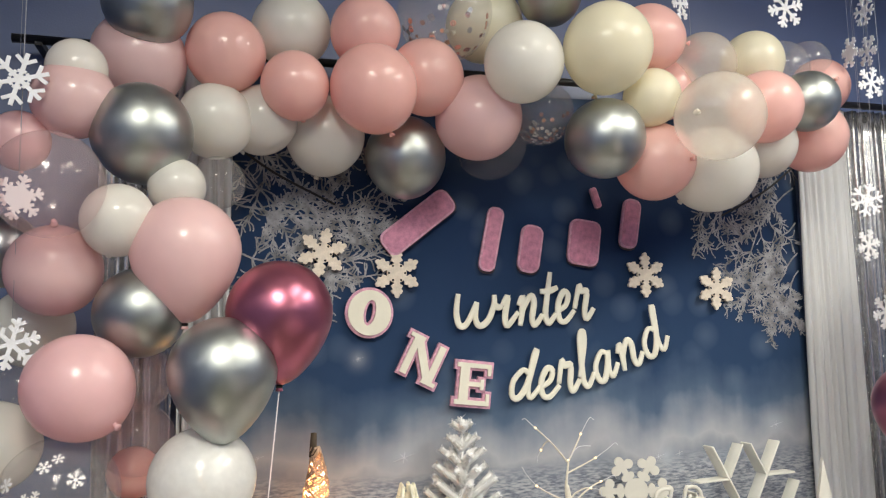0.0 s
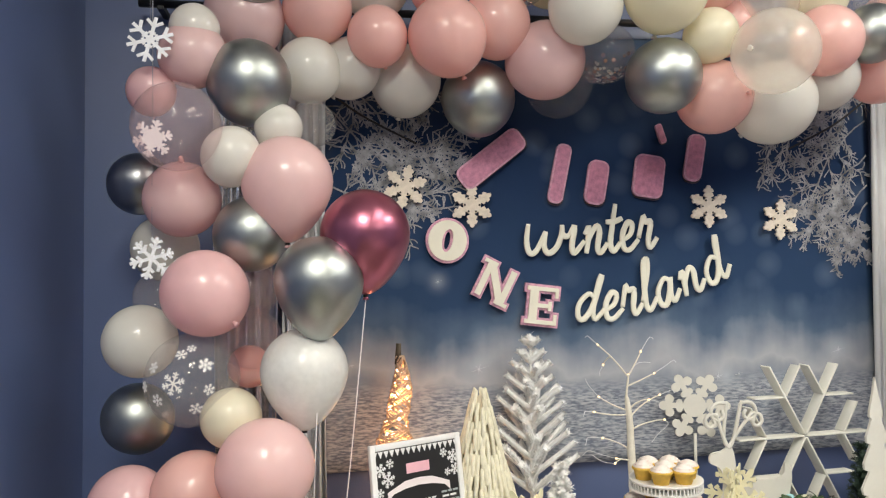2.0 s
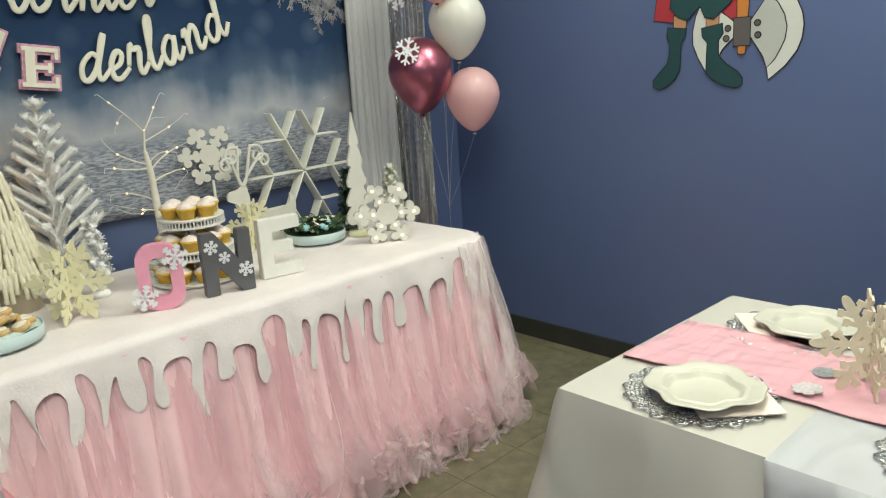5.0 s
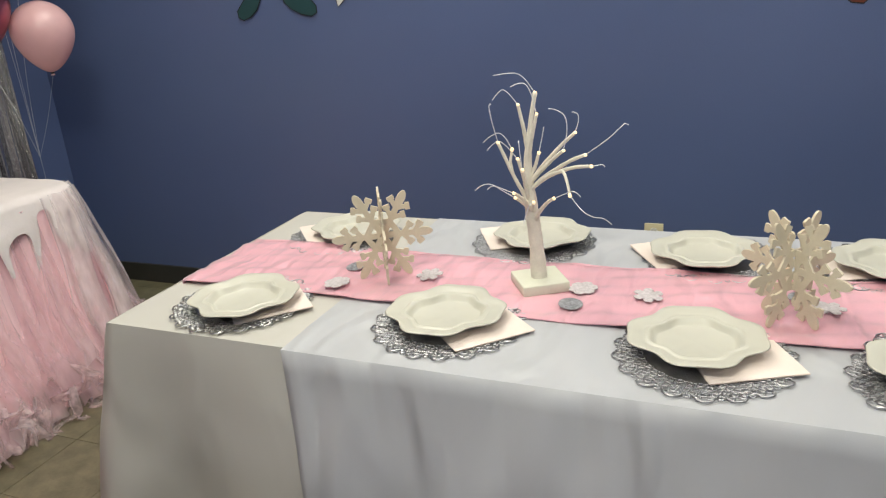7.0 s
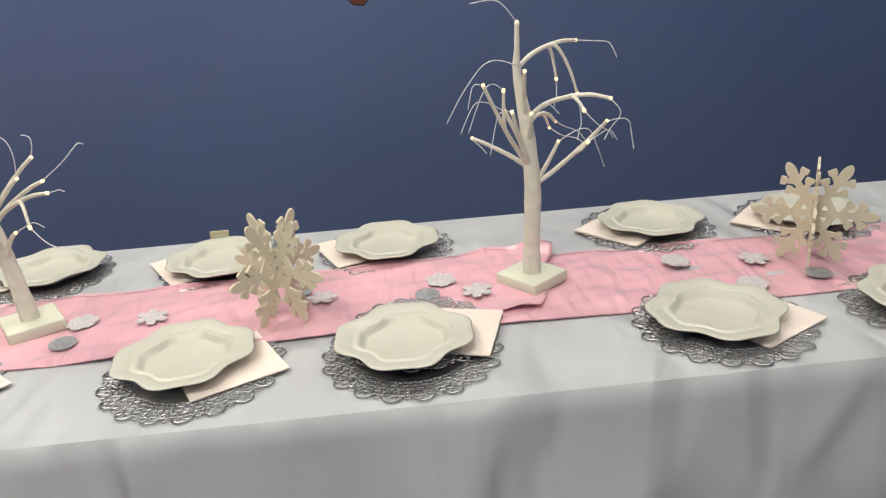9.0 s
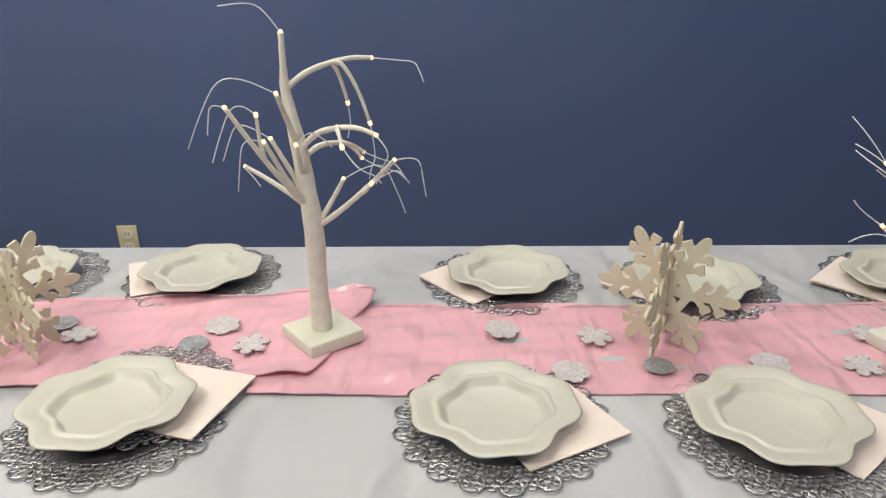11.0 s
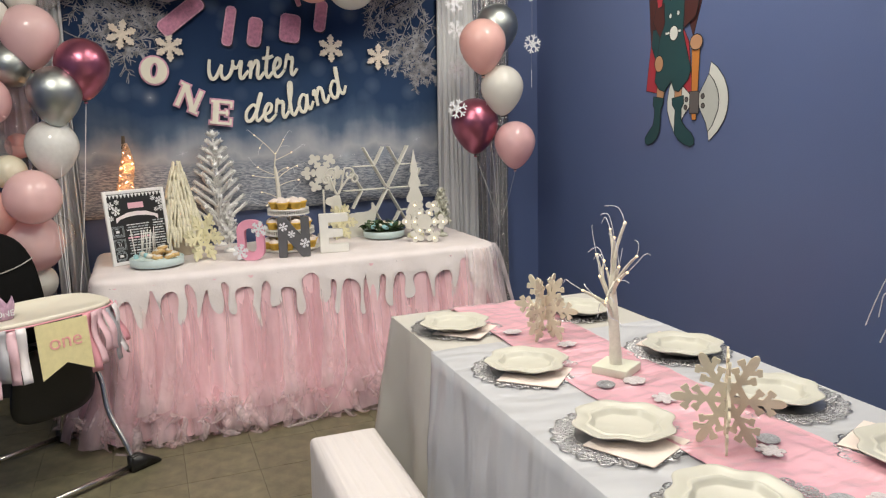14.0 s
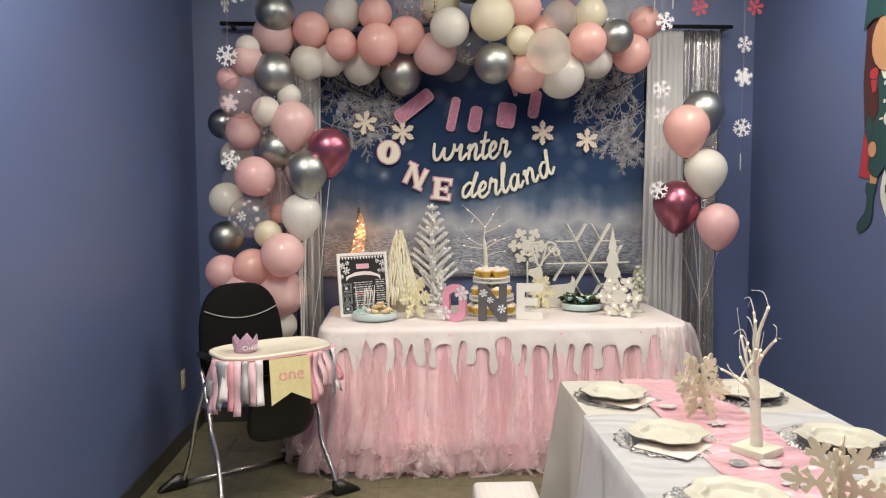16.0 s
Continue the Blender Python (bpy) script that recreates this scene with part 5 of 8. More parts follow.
def chalkboard():
    t = thing("milestone_board", "black chalk-style milestone board in a white frame", "sign", loc=(-0.690, -0.480, TOPZ))
    t.rotation_euler = (radians(-8), 0, radians(28))
    w, h = 0.335, 0.385
    fr = B()
    for s in (-1, 1):
        box(fr, (s * (w / 2 - 0.009), 0, h / 2), (0.018, 0.016, h), 0.002)
        box(fr, (0, 0, h / 2 + s * (h / 2 - 0.009)), (w - 0.036, 0.016, 0.018), 0.002)
    part("frame", fr, M_WHITEINK, t, "white painted frame")
    part("panel", box(B(), (0, 0.002, h / 2), (w - 0.034, 0.008, h - 0.034)), M_CHALK, t, smooth=False)
    y = -0.0026
    bunting = B()
    for i in range(16):
        x = -0.15 + i * 0.02
        prism(bunting, [(x - 0.009, h - 0.021), (x + 0.009, h - 0.021), (x, h - 0.041)], 0.0008, Matrix.Translation((0, y, 0)))
    part("bunting_print", bunting, M_WHITEINK, t, "row of white pennants", False)
    for x, z, r in ((-0.135, h - 0.075, 0.020), (-0.10, h - 0.06, 0.014), (-0.11, h - 0.105, 0.024), (-0.14, h - 0.14, 0.014), (0.10, h - 0.055, 0.014), (0.135, h - 0.07, 0.022), (0.14, h - 0.11, 0.018), (0.11, h - 0.115, 0.012)):
        part("snowflake_print", flake_bars(B(), r, 0.0008, Matrix.Translation((x, y, z)), w=0.16), M_WHITEINK, t, "", False)
    # bars in place of the writing
    part("title_bar", box(B(), (0.0, y, h - 0.083), (0.085, 0.0008, 0.030)), M_PINKINK, t, "pink bar of writing", False)
    rb = B()
    prism(rb, [(-0.115, h - 0.168), (-0.095, h - 0.150), (-0.05, h - 0.140), (0.0, h - 0.136), (0.05, h - 0.140), (0.095, h - 0.150), (0.115, h - 0.168), (0.115, h - 0.142), (0.05, h - 0.118), (0, h - 0.114), (-0.05, h - 0.118), (-0.115, h - 0.142)], 0.0008, Matrix.Translation((0, y, 0)))
    part("ribbon_print", rb, M_BANNER, t, "pale pink ribbon banner", False)
    rnd = random.Random(3)

    def line(x0, x1, z, tall, ink):
        """A line of writing as bars of word length."""
        x = x0
        while x < x1 - 0.006:
            w = min(rnd.uniform(0.010, 0.030), x1 - x)
            part("text_bar", box(B(), (x + w / 2, y, z), (w, 0.0008, tall)), ink, t, "", False)
            x += w + 0.005

    for i in range(13):
        z = h - 0.182 - i * 0.0136
        pink = i == 5
        inset = rnd.uniform(0.0, 0.018)
        line(-0.070 + inset, 0.062 - inset, z, 0.0085 if pink else rnd.choice((0.005, 0.0065)), M_PINKINK if pink else (M_WHITEINK, M_GREYINK)[i % 2])
        if i < 12:
            line(0.078 + inset * 0.5, 0.148 - inset, z + 0.010, rnd.choice((0.0045, 0.006)), (M_GREYINK, M_WHITEINK, M_GREYINK, M_WHITEINK)[i % 4])
    for i, (z, num) in enumerate(((h - 0.212, ""), (h - 0.278, "22"), (h - 0.338, ""))):
        b = B()
        if i < 2:
            for g in (0.0, 0.006):
                for s in (-1, 1):
                    box(b, (-0.116 + s * (0.032 - g), y, z), (0.002, 0.0008, 0.054 - 2 * g))
                    box(b, (-0.116, y, z + s * (0.027 - g)), (0.066 - 2 * g, 0.0008, 0.002))
        else:
            for r in (0.030, 0.025):
                for k in range(28):
                    k0, k1 = k * math.tau / 28, (k + 1) * math.tau / 28
                    prism(b, [(-0.116 + q * math.cos(e), z + q * math.sin(e)) for q, e in ((r, k0), (r, k1), (r - 0.002, k1), (r - 0.002, k0))], 0.0008, Matrix.Translation((0, y, 0)))
        part("box_print", b, M_GREYINK, t, "thin grey outline", False)
        for dz, w in ((0.014, 0.030), (-0.016, 0.034)):
            line(-0.116 - w / 2, -0.116 + w / 2, z + dz, 0.004, M_GREYINK)
        if num:
            words(t, num, 0.018, -0.116, y, z - 0.007, M_WHITEINK)
        else:
            line(-0.126, -0.106, z, 0.013, M_WHITEINK)


chalkboard()


def dish(x, y, r, label, fill):
    t = thing("serving_dish", label, "dish", "serving dishes", loc=(x, y, TOPZ))
    blue = mat("pale blue enamel", (0.55, 0.68, 0.68), 0.3, var=0.04, scale=8, bump=0.0)
    part("bowl", lathe(B(), [(0, 0.006), (r * 0.90, 0.006), (r, 0.012), (r * 1.01, 0.046), (r * 0.985, 0.048), (r * 0.97, 0.040), (r * 0.95, 0.022), (0, 0.020)], 48), blue, t)
    for k in range(3):
        a = k * 2.1 - 1.5
        part("foot", lathe(B(), [(0, 0), (0.007, 0), (0.008, 0.008), (0, 0.009)], 8, (r * 0.8 * math.cos(a), r * 0.8 * math.sin(a), 0)), blue, t)
    fill(t, r)
    return t


def fill_sweets(t, r):
    rnd = random.Random(2)
    base = mat("crushed ice-blue sugar", (0.62, 0.74, 0.72), 0.8, var=0.2, scale=60, fine=200, bump=0.8)
    part("sugar_bed", sheet(B(), 40, 10, lambda u, v: (r * 0.95 * v * math.cos(u * 6.2832), r * 0.95 * v * math.sin(u * 6.2832), 0.045 + 0.006 * math.sin(31 * u + 19 * v)), closed=True), base, t)
    cookie = mat("golden biscuit", (0.62, 0.42, 0.18), 0.7, var=0.15, scale=50, fine=200, bump=0.5)
    icing = mat("white icing", (0.80, 0.76, 0.66), 0.5, var=0.05)
    for i in range(12):
        lev = 0 if i < 7 else 1 if i < 11 else 2
        a = i * 1.05
        q = (0.055, 0.028, 0.0)[lev]
        m = pose(0.03 + q * math.cos(a), -0.02 + q * math.sin(a), 0.055 + lev * 0.020, rnd.uniform(-25, 25), rnd.uniform(-25, 25), 0)
        c = part("biscuit", lathe(B(), [(0, -0.008), (0.022, -0.008), (0.026, -0.004), (0.026, 0.004), (0.022, 0.008), (0, 0.008)], 18), cookie, t)
        c.matrix_basis = m
        part("icing", lathe(B(), [(0, 0.0085), (0.020, 0.0085), (0.018, 0.011), (0, 0.012)], 16), icing, c)
    stick = mat("white paper stick", (0.80, 0.79, 0.76), 0.6)
    pop = mat("blue cake pop", (0.35, 0.62, 0.66), 0.5, var=0.2, scale=40)
    for i in range(11):
        x, y = rnd.uniform(-0.10, -0.005), rnd.uniform(-0.06, 0.07)
        p = part("cake_pop", lathe(B(), [(0, -0.014), (0.010, -0.010), (0.014, 0), (0.010, 0.010), (0, 0.014)], 12, (x, y, 0.058)), pop if i % 2 else icing, t)
        part("stick", tube(B(), [(x, y, 0.06), (x + rnd.uniform(-0.02, 0.02), y + rnd.uniform(-0.02, 0.02), rnd.uniform(0.16, 0.20))], 0.0022, 6), stick, p)


def fill_greens(t, r):
    rnd = random.Random(6)
    dark = mat("dark green leaf", (0.035, 0.07, 0.025), 0.5, var=0.3, scale=30)
    pale = mat("cream sweet", (0.78, 0.74, 0.60), 0.5, var=0.08)
    blue = mat("blue sweet", (0.35, 0.62, 0.66), 0.4, var=0.1)
    leaf = sheet(B(), 4, 4, lambda u, v: ((u - 0.5) * 0.030 * math.sin(math.pi * (0.12 + 0.82 * v)), 0.045 * v, 0.012 * math.sin(3 * v) + 0.006 * abs(u - 0.5)))
    lm = mesh_of(leaf, "leaf", dark)
    ball = mesh_of(lathe(B(), [(0, -0.013), (0.011, -0.009), (0.016, 0), (0.011, 0.009), (0, 0.013)], 12), "sweet", pale)
    ball2 = mesh_of(lathe(B(), [(0, -0.013), (0.011, -0.009), (0.016, 0), (0.011, 0.009), (0, 0.013)], 12), "sweet", blue)
    part("moss_bed", sheet(B(), 30, 6, lambda u, v: (r * 0.95 * v * math.cos(u * 6.2832), r * 0.95 * v * math.sin(u * 6.2832), 0.042 + 0.014 * (1 - v)), closed=True), dark, t)
    for i in range(120):
        a, q = rnd.uniform(0, 6.28), r * 0.98 * math.sqrt(rnd.random())
        part("leaf", lm, None, t).matrix_basis = pose(q * math.cos(a), q * math.sin(a), 0.05 + rnd.uniform(0, 0.02), rnd.uniform(-10, 60), rnd.uniform(-30, 30), rnd.uniform(0, 360))
    for i in range(46):
        a, q = rnd.uniform(0, 6.28), r * 0.85 * math.sqrt(rnd.random())
        part("sweet", ball if i % 3 else ball2, None, t).matrix_basis = pose(q * math.cos(a), q * math.sin(a), 0.070 + rnd.uniform(0, 0.014))


dish(-0.628, -0.640, 0.131, "pale blue round dish of biscuits and cake pops", fill_sweets)
dish(0.668, -0.375, 0.124, "pale blue round dish of green leaves and sweets", fill_greens)


def twisted_cone():
    """A slim rattan tree wound with warm lights."""
    t = thing("lighted_rattan_tree", "twisted pale rattan tree glowing with warm lights", "lamp", loc=(-0.744, -0.190, TOPZ))
    rnd = random.Random(12)
    bronze = mat("pale gilt rattan", (0.62, 0.46, 0.33), 0.4, 0.35, var=0.3, scale=60, fine=200, bump=0.4)
    bark = mat("dark twig tip", (0.12, 0.09, 0.06), 0.7)
    h = 0.65

    def radius(q):
        return 0.085 * (1 - q) ** 0.9 + 0.013 + 0.018 * (1 - q) * math.sin(q * 17)

    for strand in range(22):
        bm = B()
        ph, dirn, turns = rnd.uniform(0, 6.28), rnd.choice((-1, 1)), rnd.uniform(3, 7)
        pts = []
        for i in range(70):
            q = i / 69
            a = ph + dirn * turns * q * 6.28
            r = radius(q) * rnd.uniform(0.9, 1.06)
            pts.append((r * math.cos(a) + 0.014 * math.sin(q * 9), r * math.sin(a), 0.01 + q * h * 0.93))
        tube(bm, pts, 0.0027, 5)
        part("cane", bm, bronze, t)
    part("tip", tube(B(), [(0.0, 0, h * 0.9), (0.003, 0, h + 0.005)], [0.012, 0.009], 8), bark, t)
    lamp = glow("warm fairy light", (1.0, 0.66, 0.40), 14.0)
    bulb = mesh_of(lathe(B(), [(0, -0.007), (0.006, 0), (0, 0.009)], 8), "bulb", lamp)
    for i in range(34):
        q = (i + 0.5) / 34 * 0.92
        a = i * 2.4
        part("bulb", bulb, None, t).matrix_basis = pose(radius(q) * 0.8 * math.cos(a) + 0.014 * math.sin(q * 9), radius(q) * 0.8 * math.sin(a), 0.02 + q * h * 0.93)
    for z in (0.12, 0.30, 0.48):
        d = bpy.data.lights.new("fairy_glow", "POINT")
        d.energy, d.color, d.shadow_soft_size = 0.9, (1.0, 0.5, 0.2), 0.02
        ob = new("fairy_glow", d)
        ob.parent = t
        ob.location = (0, 0, z)


twisted_cone()


def stick_tree():
    t = thing("stick_cone_tree", "cone tree of layered cream wooden sticks", "decoration", loc=(-0.484, -0.305, TOPZ))
    rnd = random.Random(14)
    m1 = mat("cream driftwood stick", (0.76, 0.72, 0.56), 0.75, var=0.15, scale=40, fine=160, bump=0.3)
    h, r0 = 0.51, 0.105
    part("core", lathe(B(), [(0, 0), (r0 * 0.8, 0), (0.012, h * 0.95), (0, h * 0.96)], 20), M_CREAMWOOD, t)
    bm = tube(B(), [(0, 0, 0), (0.001, 0.001, -0.002), (0.002, 0.001, -0.04), (0, 0, -0.078), (0, 0, -0.080)], [0.0055, 0.0068, 0.0070, 0.0070, 0.0062], 7)
    stick = mesh_of(bm, "stick", m1)
    rows = 12
    for i in range(rows):
        q = 1 - i / rows
        z = h * (0.20 + 0.80 * q)
        r = r0 * (1 - q) + 0.016
        n = max(5, int(6.28 * r / 0.0175))
        for k in range(n):
            a = (k + 0.5 * (i % 2) + rnd.uniform(-0.15, 0.15)) * math.tau / n
            ob = part("stick", stick, None, t)
            ob.matrix_basis = pose(r * math.cos(a), r * math.sin(a), min(h, z + rnd.uniform(-0.012, 0.012)), 0, 0, math.degrees(a)) @ pose(0, 0, 0, 0, rnd.uniform(-17, -10), rnd.uniform(-20, 20)) @ Matrix.Diagonal((1, 1, rnd.uniform(0.85, 1.15), 1))
    return t


stick_tree()


def tinsel_pine(x, y, h, r, name, label, tiers, needles, seed, material, droop=0.25):
    """A small fir: whorls of branches on a trunk, each a bar thick with needles."""
    t = thing(name, label, "tree", loc=(x, y, TOPZ))
    rnd = random.Random(seed)
    part("trunk", tube(B(), [(0, 0, 0), (0, 0, h)], [0.010, 0.003], 8), material, t)
    part("stand", lathe(B(), [(0, 0), (0.035, 0), (0.030, 0.018), (0, 0.02)], 16), material, t)
    for i in range(tiers):
        q = (i + 0.5) / tiers
        z = h * (0.13 + 0.85 * q)
        n = 6 if q < 0.8 else 4
        for k in range(n):
            a = k * math.tau / n + i * 0.7 + rnd.uniform(-0.2, 0.2)
            ln = (r * (1 - q) ** 0.9 + 0.02) * rnd.uniform(0.88, 1.08)
            rise = 0.80
            bm = B()
            d = Vector((math.cos(a), math.sin(a), rise)).normalized()
            tube(bm, [(0, 0, z), d * ln + Vector((0, 0, z))], [0.0105, 0.0088] if r > 0.1 else [0.003, 0.002], 7)
            side = d.cross(Vector((0, 0, 1))).normalized()
            up = side.cross(d)
            for j in range(int(needles * (0.6 + 1.2 * ln / r))):
                at = d * ln * rnd.uniform(0.12, 1.02) + Vector((0, 0, z))
                b = rnd.uniform(0, 6.28)
                e = (math.cos(b) * side + math.sin(b) * up + 0.55 * d).normalized() * rnd.uniform(0.012, 0.018)
                ribbon(bm, [at, at + e], 0.0020, d.cross(e))
            part("branch", bm, material, t, "", r < 0.1)
    bm = B()
    for j in range(120):
        at = Vector((0, 0, h * rnd.uniform(0.75, 1.0)))
        b = rnd.uniform(0, 6.28)
        e = Vector((math.cos(b), math.sin(b), 0.7)) * rnd.uniform(0.012, 0.018)
        ribbon(bm, [at, at + e], 0.0022, Vector((0, 0, 1)).cross(e))
    part("tip", bm, material, t)


M_TINSEL = mat("white tinsel needles", (0.97, 0.97, 0.95), 0.95, var=0.05, scale=160, fine=500, bump=0.6, Specular_IOR_Level=0.05)
tinsel_pine(-0.267, -0.150, 0.675, 0.215, "white_tinsel_pine", "white artificial tinsel pine tree on the table", 10, 330, 31, M_TINSEL)
tinsel_pine(-0.241, -0.397, 0.27, 0.050, "bottle_brush_tree", "small white bottle brush tree behind a snowflake", 9, 60, 32, M_TINSEL)
tinsel_pine(0.997, -0.500, 0.285, 0.052, "bottle_brush_tree", "small cream bottle brush tree behind the lit snowflake", 9, 60, 33, mat("cream needles", (0.70, 0.70, 0.60), 0.5, var=0.06))
tinsel_pine(0.891, -0.322, 0.27, 0.045, "bottle_brush_tree", "small dark green bottle brush tree", 8, 50, 34, mat("dark green needles", (0.03, 0.055, 0.035), 0.6, var=0.2))


def stand_flake(name, label, r, material, seed=0):
    """Two interlocking cut-out snowflakes standing on their points; its origin lies at the foot."""
    t = thing(name, label, "snowflake", "standing snowflakes")

    def field(x, z):
        f = 9.0
        for k in range(6):
            a = (k + 0.5) * math.pi / 3
            sa, ca = math.sin(a), math.cos(a)
            f = np.minimum(f, bar_field(x, z, a, r * 0.06, r * 0.78, r * 0.062))
            along, across = x * sa + z * ca - 0.88 * r, x * ca - z * sa
            f = np.minimum(f, (np.hypot(along / (0.19 * r), across / (0.092 * r)) - 1) * 0.09 * r)
            c = a + math.pi / 6
            f = np.minimum(f, bar_field(x, z, c + math.pi / 2, -0.18 * r, 0.18 * r, 0.06 * r, (0.30 * r * math.sin(c), 0.30 * r * math.cos(c))))
            for side in (-1, 1):
                for at, ln, turn in ((0.66, 0.23, 0.95), (0.42, 0.25, 0.85)):
                    foot = (r * at * sa, r * at * ca)
                    f = np.minimum(f, bar_field(x, z, a + side * turn, 0, r * ln, r * 0.046, foot))
                    f = np.minimum(f, bar_field(x, z, a + side * turn, r * (ln - 0.04), r * (ln + 0.06), r * 0.078, foot))
        return f

    for q in range(2):
        bm = cutout(B(), field, r * 1.1, 120, 0.005, Matrix.Translation((0, 0, r * 0.95)))
        ob = part("panel", bm, material, t, "", False)
        ob.rotation_euler = (0, 0, radians(90 * q + 45))
    return t


M_PALEWOOD = mat("pale birch plywood", (0.66, 0.595, 0.45), 0.7, var=0.08, scale=18, fine=120, bump=0.15)
M_YELLOWWOOD = mat("cream glitter board", (0.78, 0.74, 0.50), 0.6, var=0.08, scale=30, fine=300, bump=0.3)
sf = stand_flake("standing_snowflake", "cream glitter interlocking snowflake standing on the table", 0.128, M_YELLOWWOOD)
sf.matrix_basis = pose(-0.392, -0.595, TOPZ, 0, 0, 2)
s2 = copy_thing(sf, pose(0.425, -0.290, TOPZ, 0, 0, 0))
s2.scale = (0.86, 0.86, 0.86)


def block_letter(ch, x, y, rz, material, label, flakes):
    t = thing("block_letter", label, "letter", "standing letters", loc=(x, y, TOPZ), rz=rz)
    h, w, d = 0.212, 0.150, 0.038
    bm = B()
    if ch == "O":
        o, i = rounded(w - 0.012, h, 0.056, 6), rounded(w - 0.090, h - 0.085, 0.026, 6)
        n = len(o)
        rows = [[bm.verts.new((px, yy, pz + h / 2)) for px, pz in pts] for pts, yy in ((o, -d / 2), (o, d / 2), (i, d / 2), (i, -d / 2))]
        for a, b in zip(rows, rows[1:] + rows[:1]):
            for k in range(n):
                bm.faces.new((a[k], a[(k + 1) % n], b[(k + 1) % n], b[k]))
    elif ch == "N":
        w = 0.165
        o = [(-w / 2, 0), (-w / 2 + 0.045, 0), (-w / 2 + 0.045, 0.105), (w / 2 - 0.045, 0), (w / 2, 0), (w / 2, h), (w / 2 - 0.045, h), (w / 2 - 0.045, 0.107), (-w / 2 + 0.045, h), (-w / 2, h)]
        prism(bm, o, d)
        bmesh.ops.bevel(bm, geom=list(bm.edges), offset=0.0025, segments=2, affect="EDGES")
    else:
        w = 0.155
        o = [(-w / 2, 0), (w / 2, 0), (w / 2, 0.045), (-w / 2 + 0.045, 0.045), (-w / 2 + 0.045, 0.085), (w / 2 - 0.03, 0.085), (w / 2 - 0.03, 0.127), (-w / 2 + 0.045, 0.127), (-w / 2 + 0.045, h - 0.045), (w / 2, h - 0.045), (w / 2, h), (-w / 2, h)]
        prism(bm, o, d)
        bmesh.ops.bevel(bm, geom=list(bm.edges), offset=0.0025, segments=2, affect="EDGES")
    part("body", bm, material, t, "", False)
    for fx, fz, fr in flakes:
        part("snowflake", flake_bars(B(), fr, 0.004, Matrix.Translation((fx, -d / 2 - 0.003, fz)), w=0.18), M_PAPER, t, "small glitter snowflake", False)


block_letter("O", -0.162, -0.725, -22, mat("pink painted letter", (0.78, 0.34, 0.46), 0.55, var=0.05, scale=20, fine=200, bump=0.2), "pink papier-mache letter O with glitter snowflakes", ((0.050, 0.165, 0.042), (-0.054, 0.048, 0.042)))
block_letter("N", 0.058, -0.745, -12, mat("grey painted letter", (0.11, 0.11, 0.12), 0.5, var=0.08, scale=20, fine=200, bump=0.2), "dark grey papier-mache letter N with white snowflakes", ((-0.052, 0.165, 0.024), (-0.012, 0.125, 0.020), (0.055, 0.075, 0.026)))
block_letter("E", 0.281, -0.712, -8, mat("white painted letter", (0.80, 0.79, 0.74), 0.5, var=0.04, scale=20, fine=200, bump=0.2), "white papier-mache letter E", ())


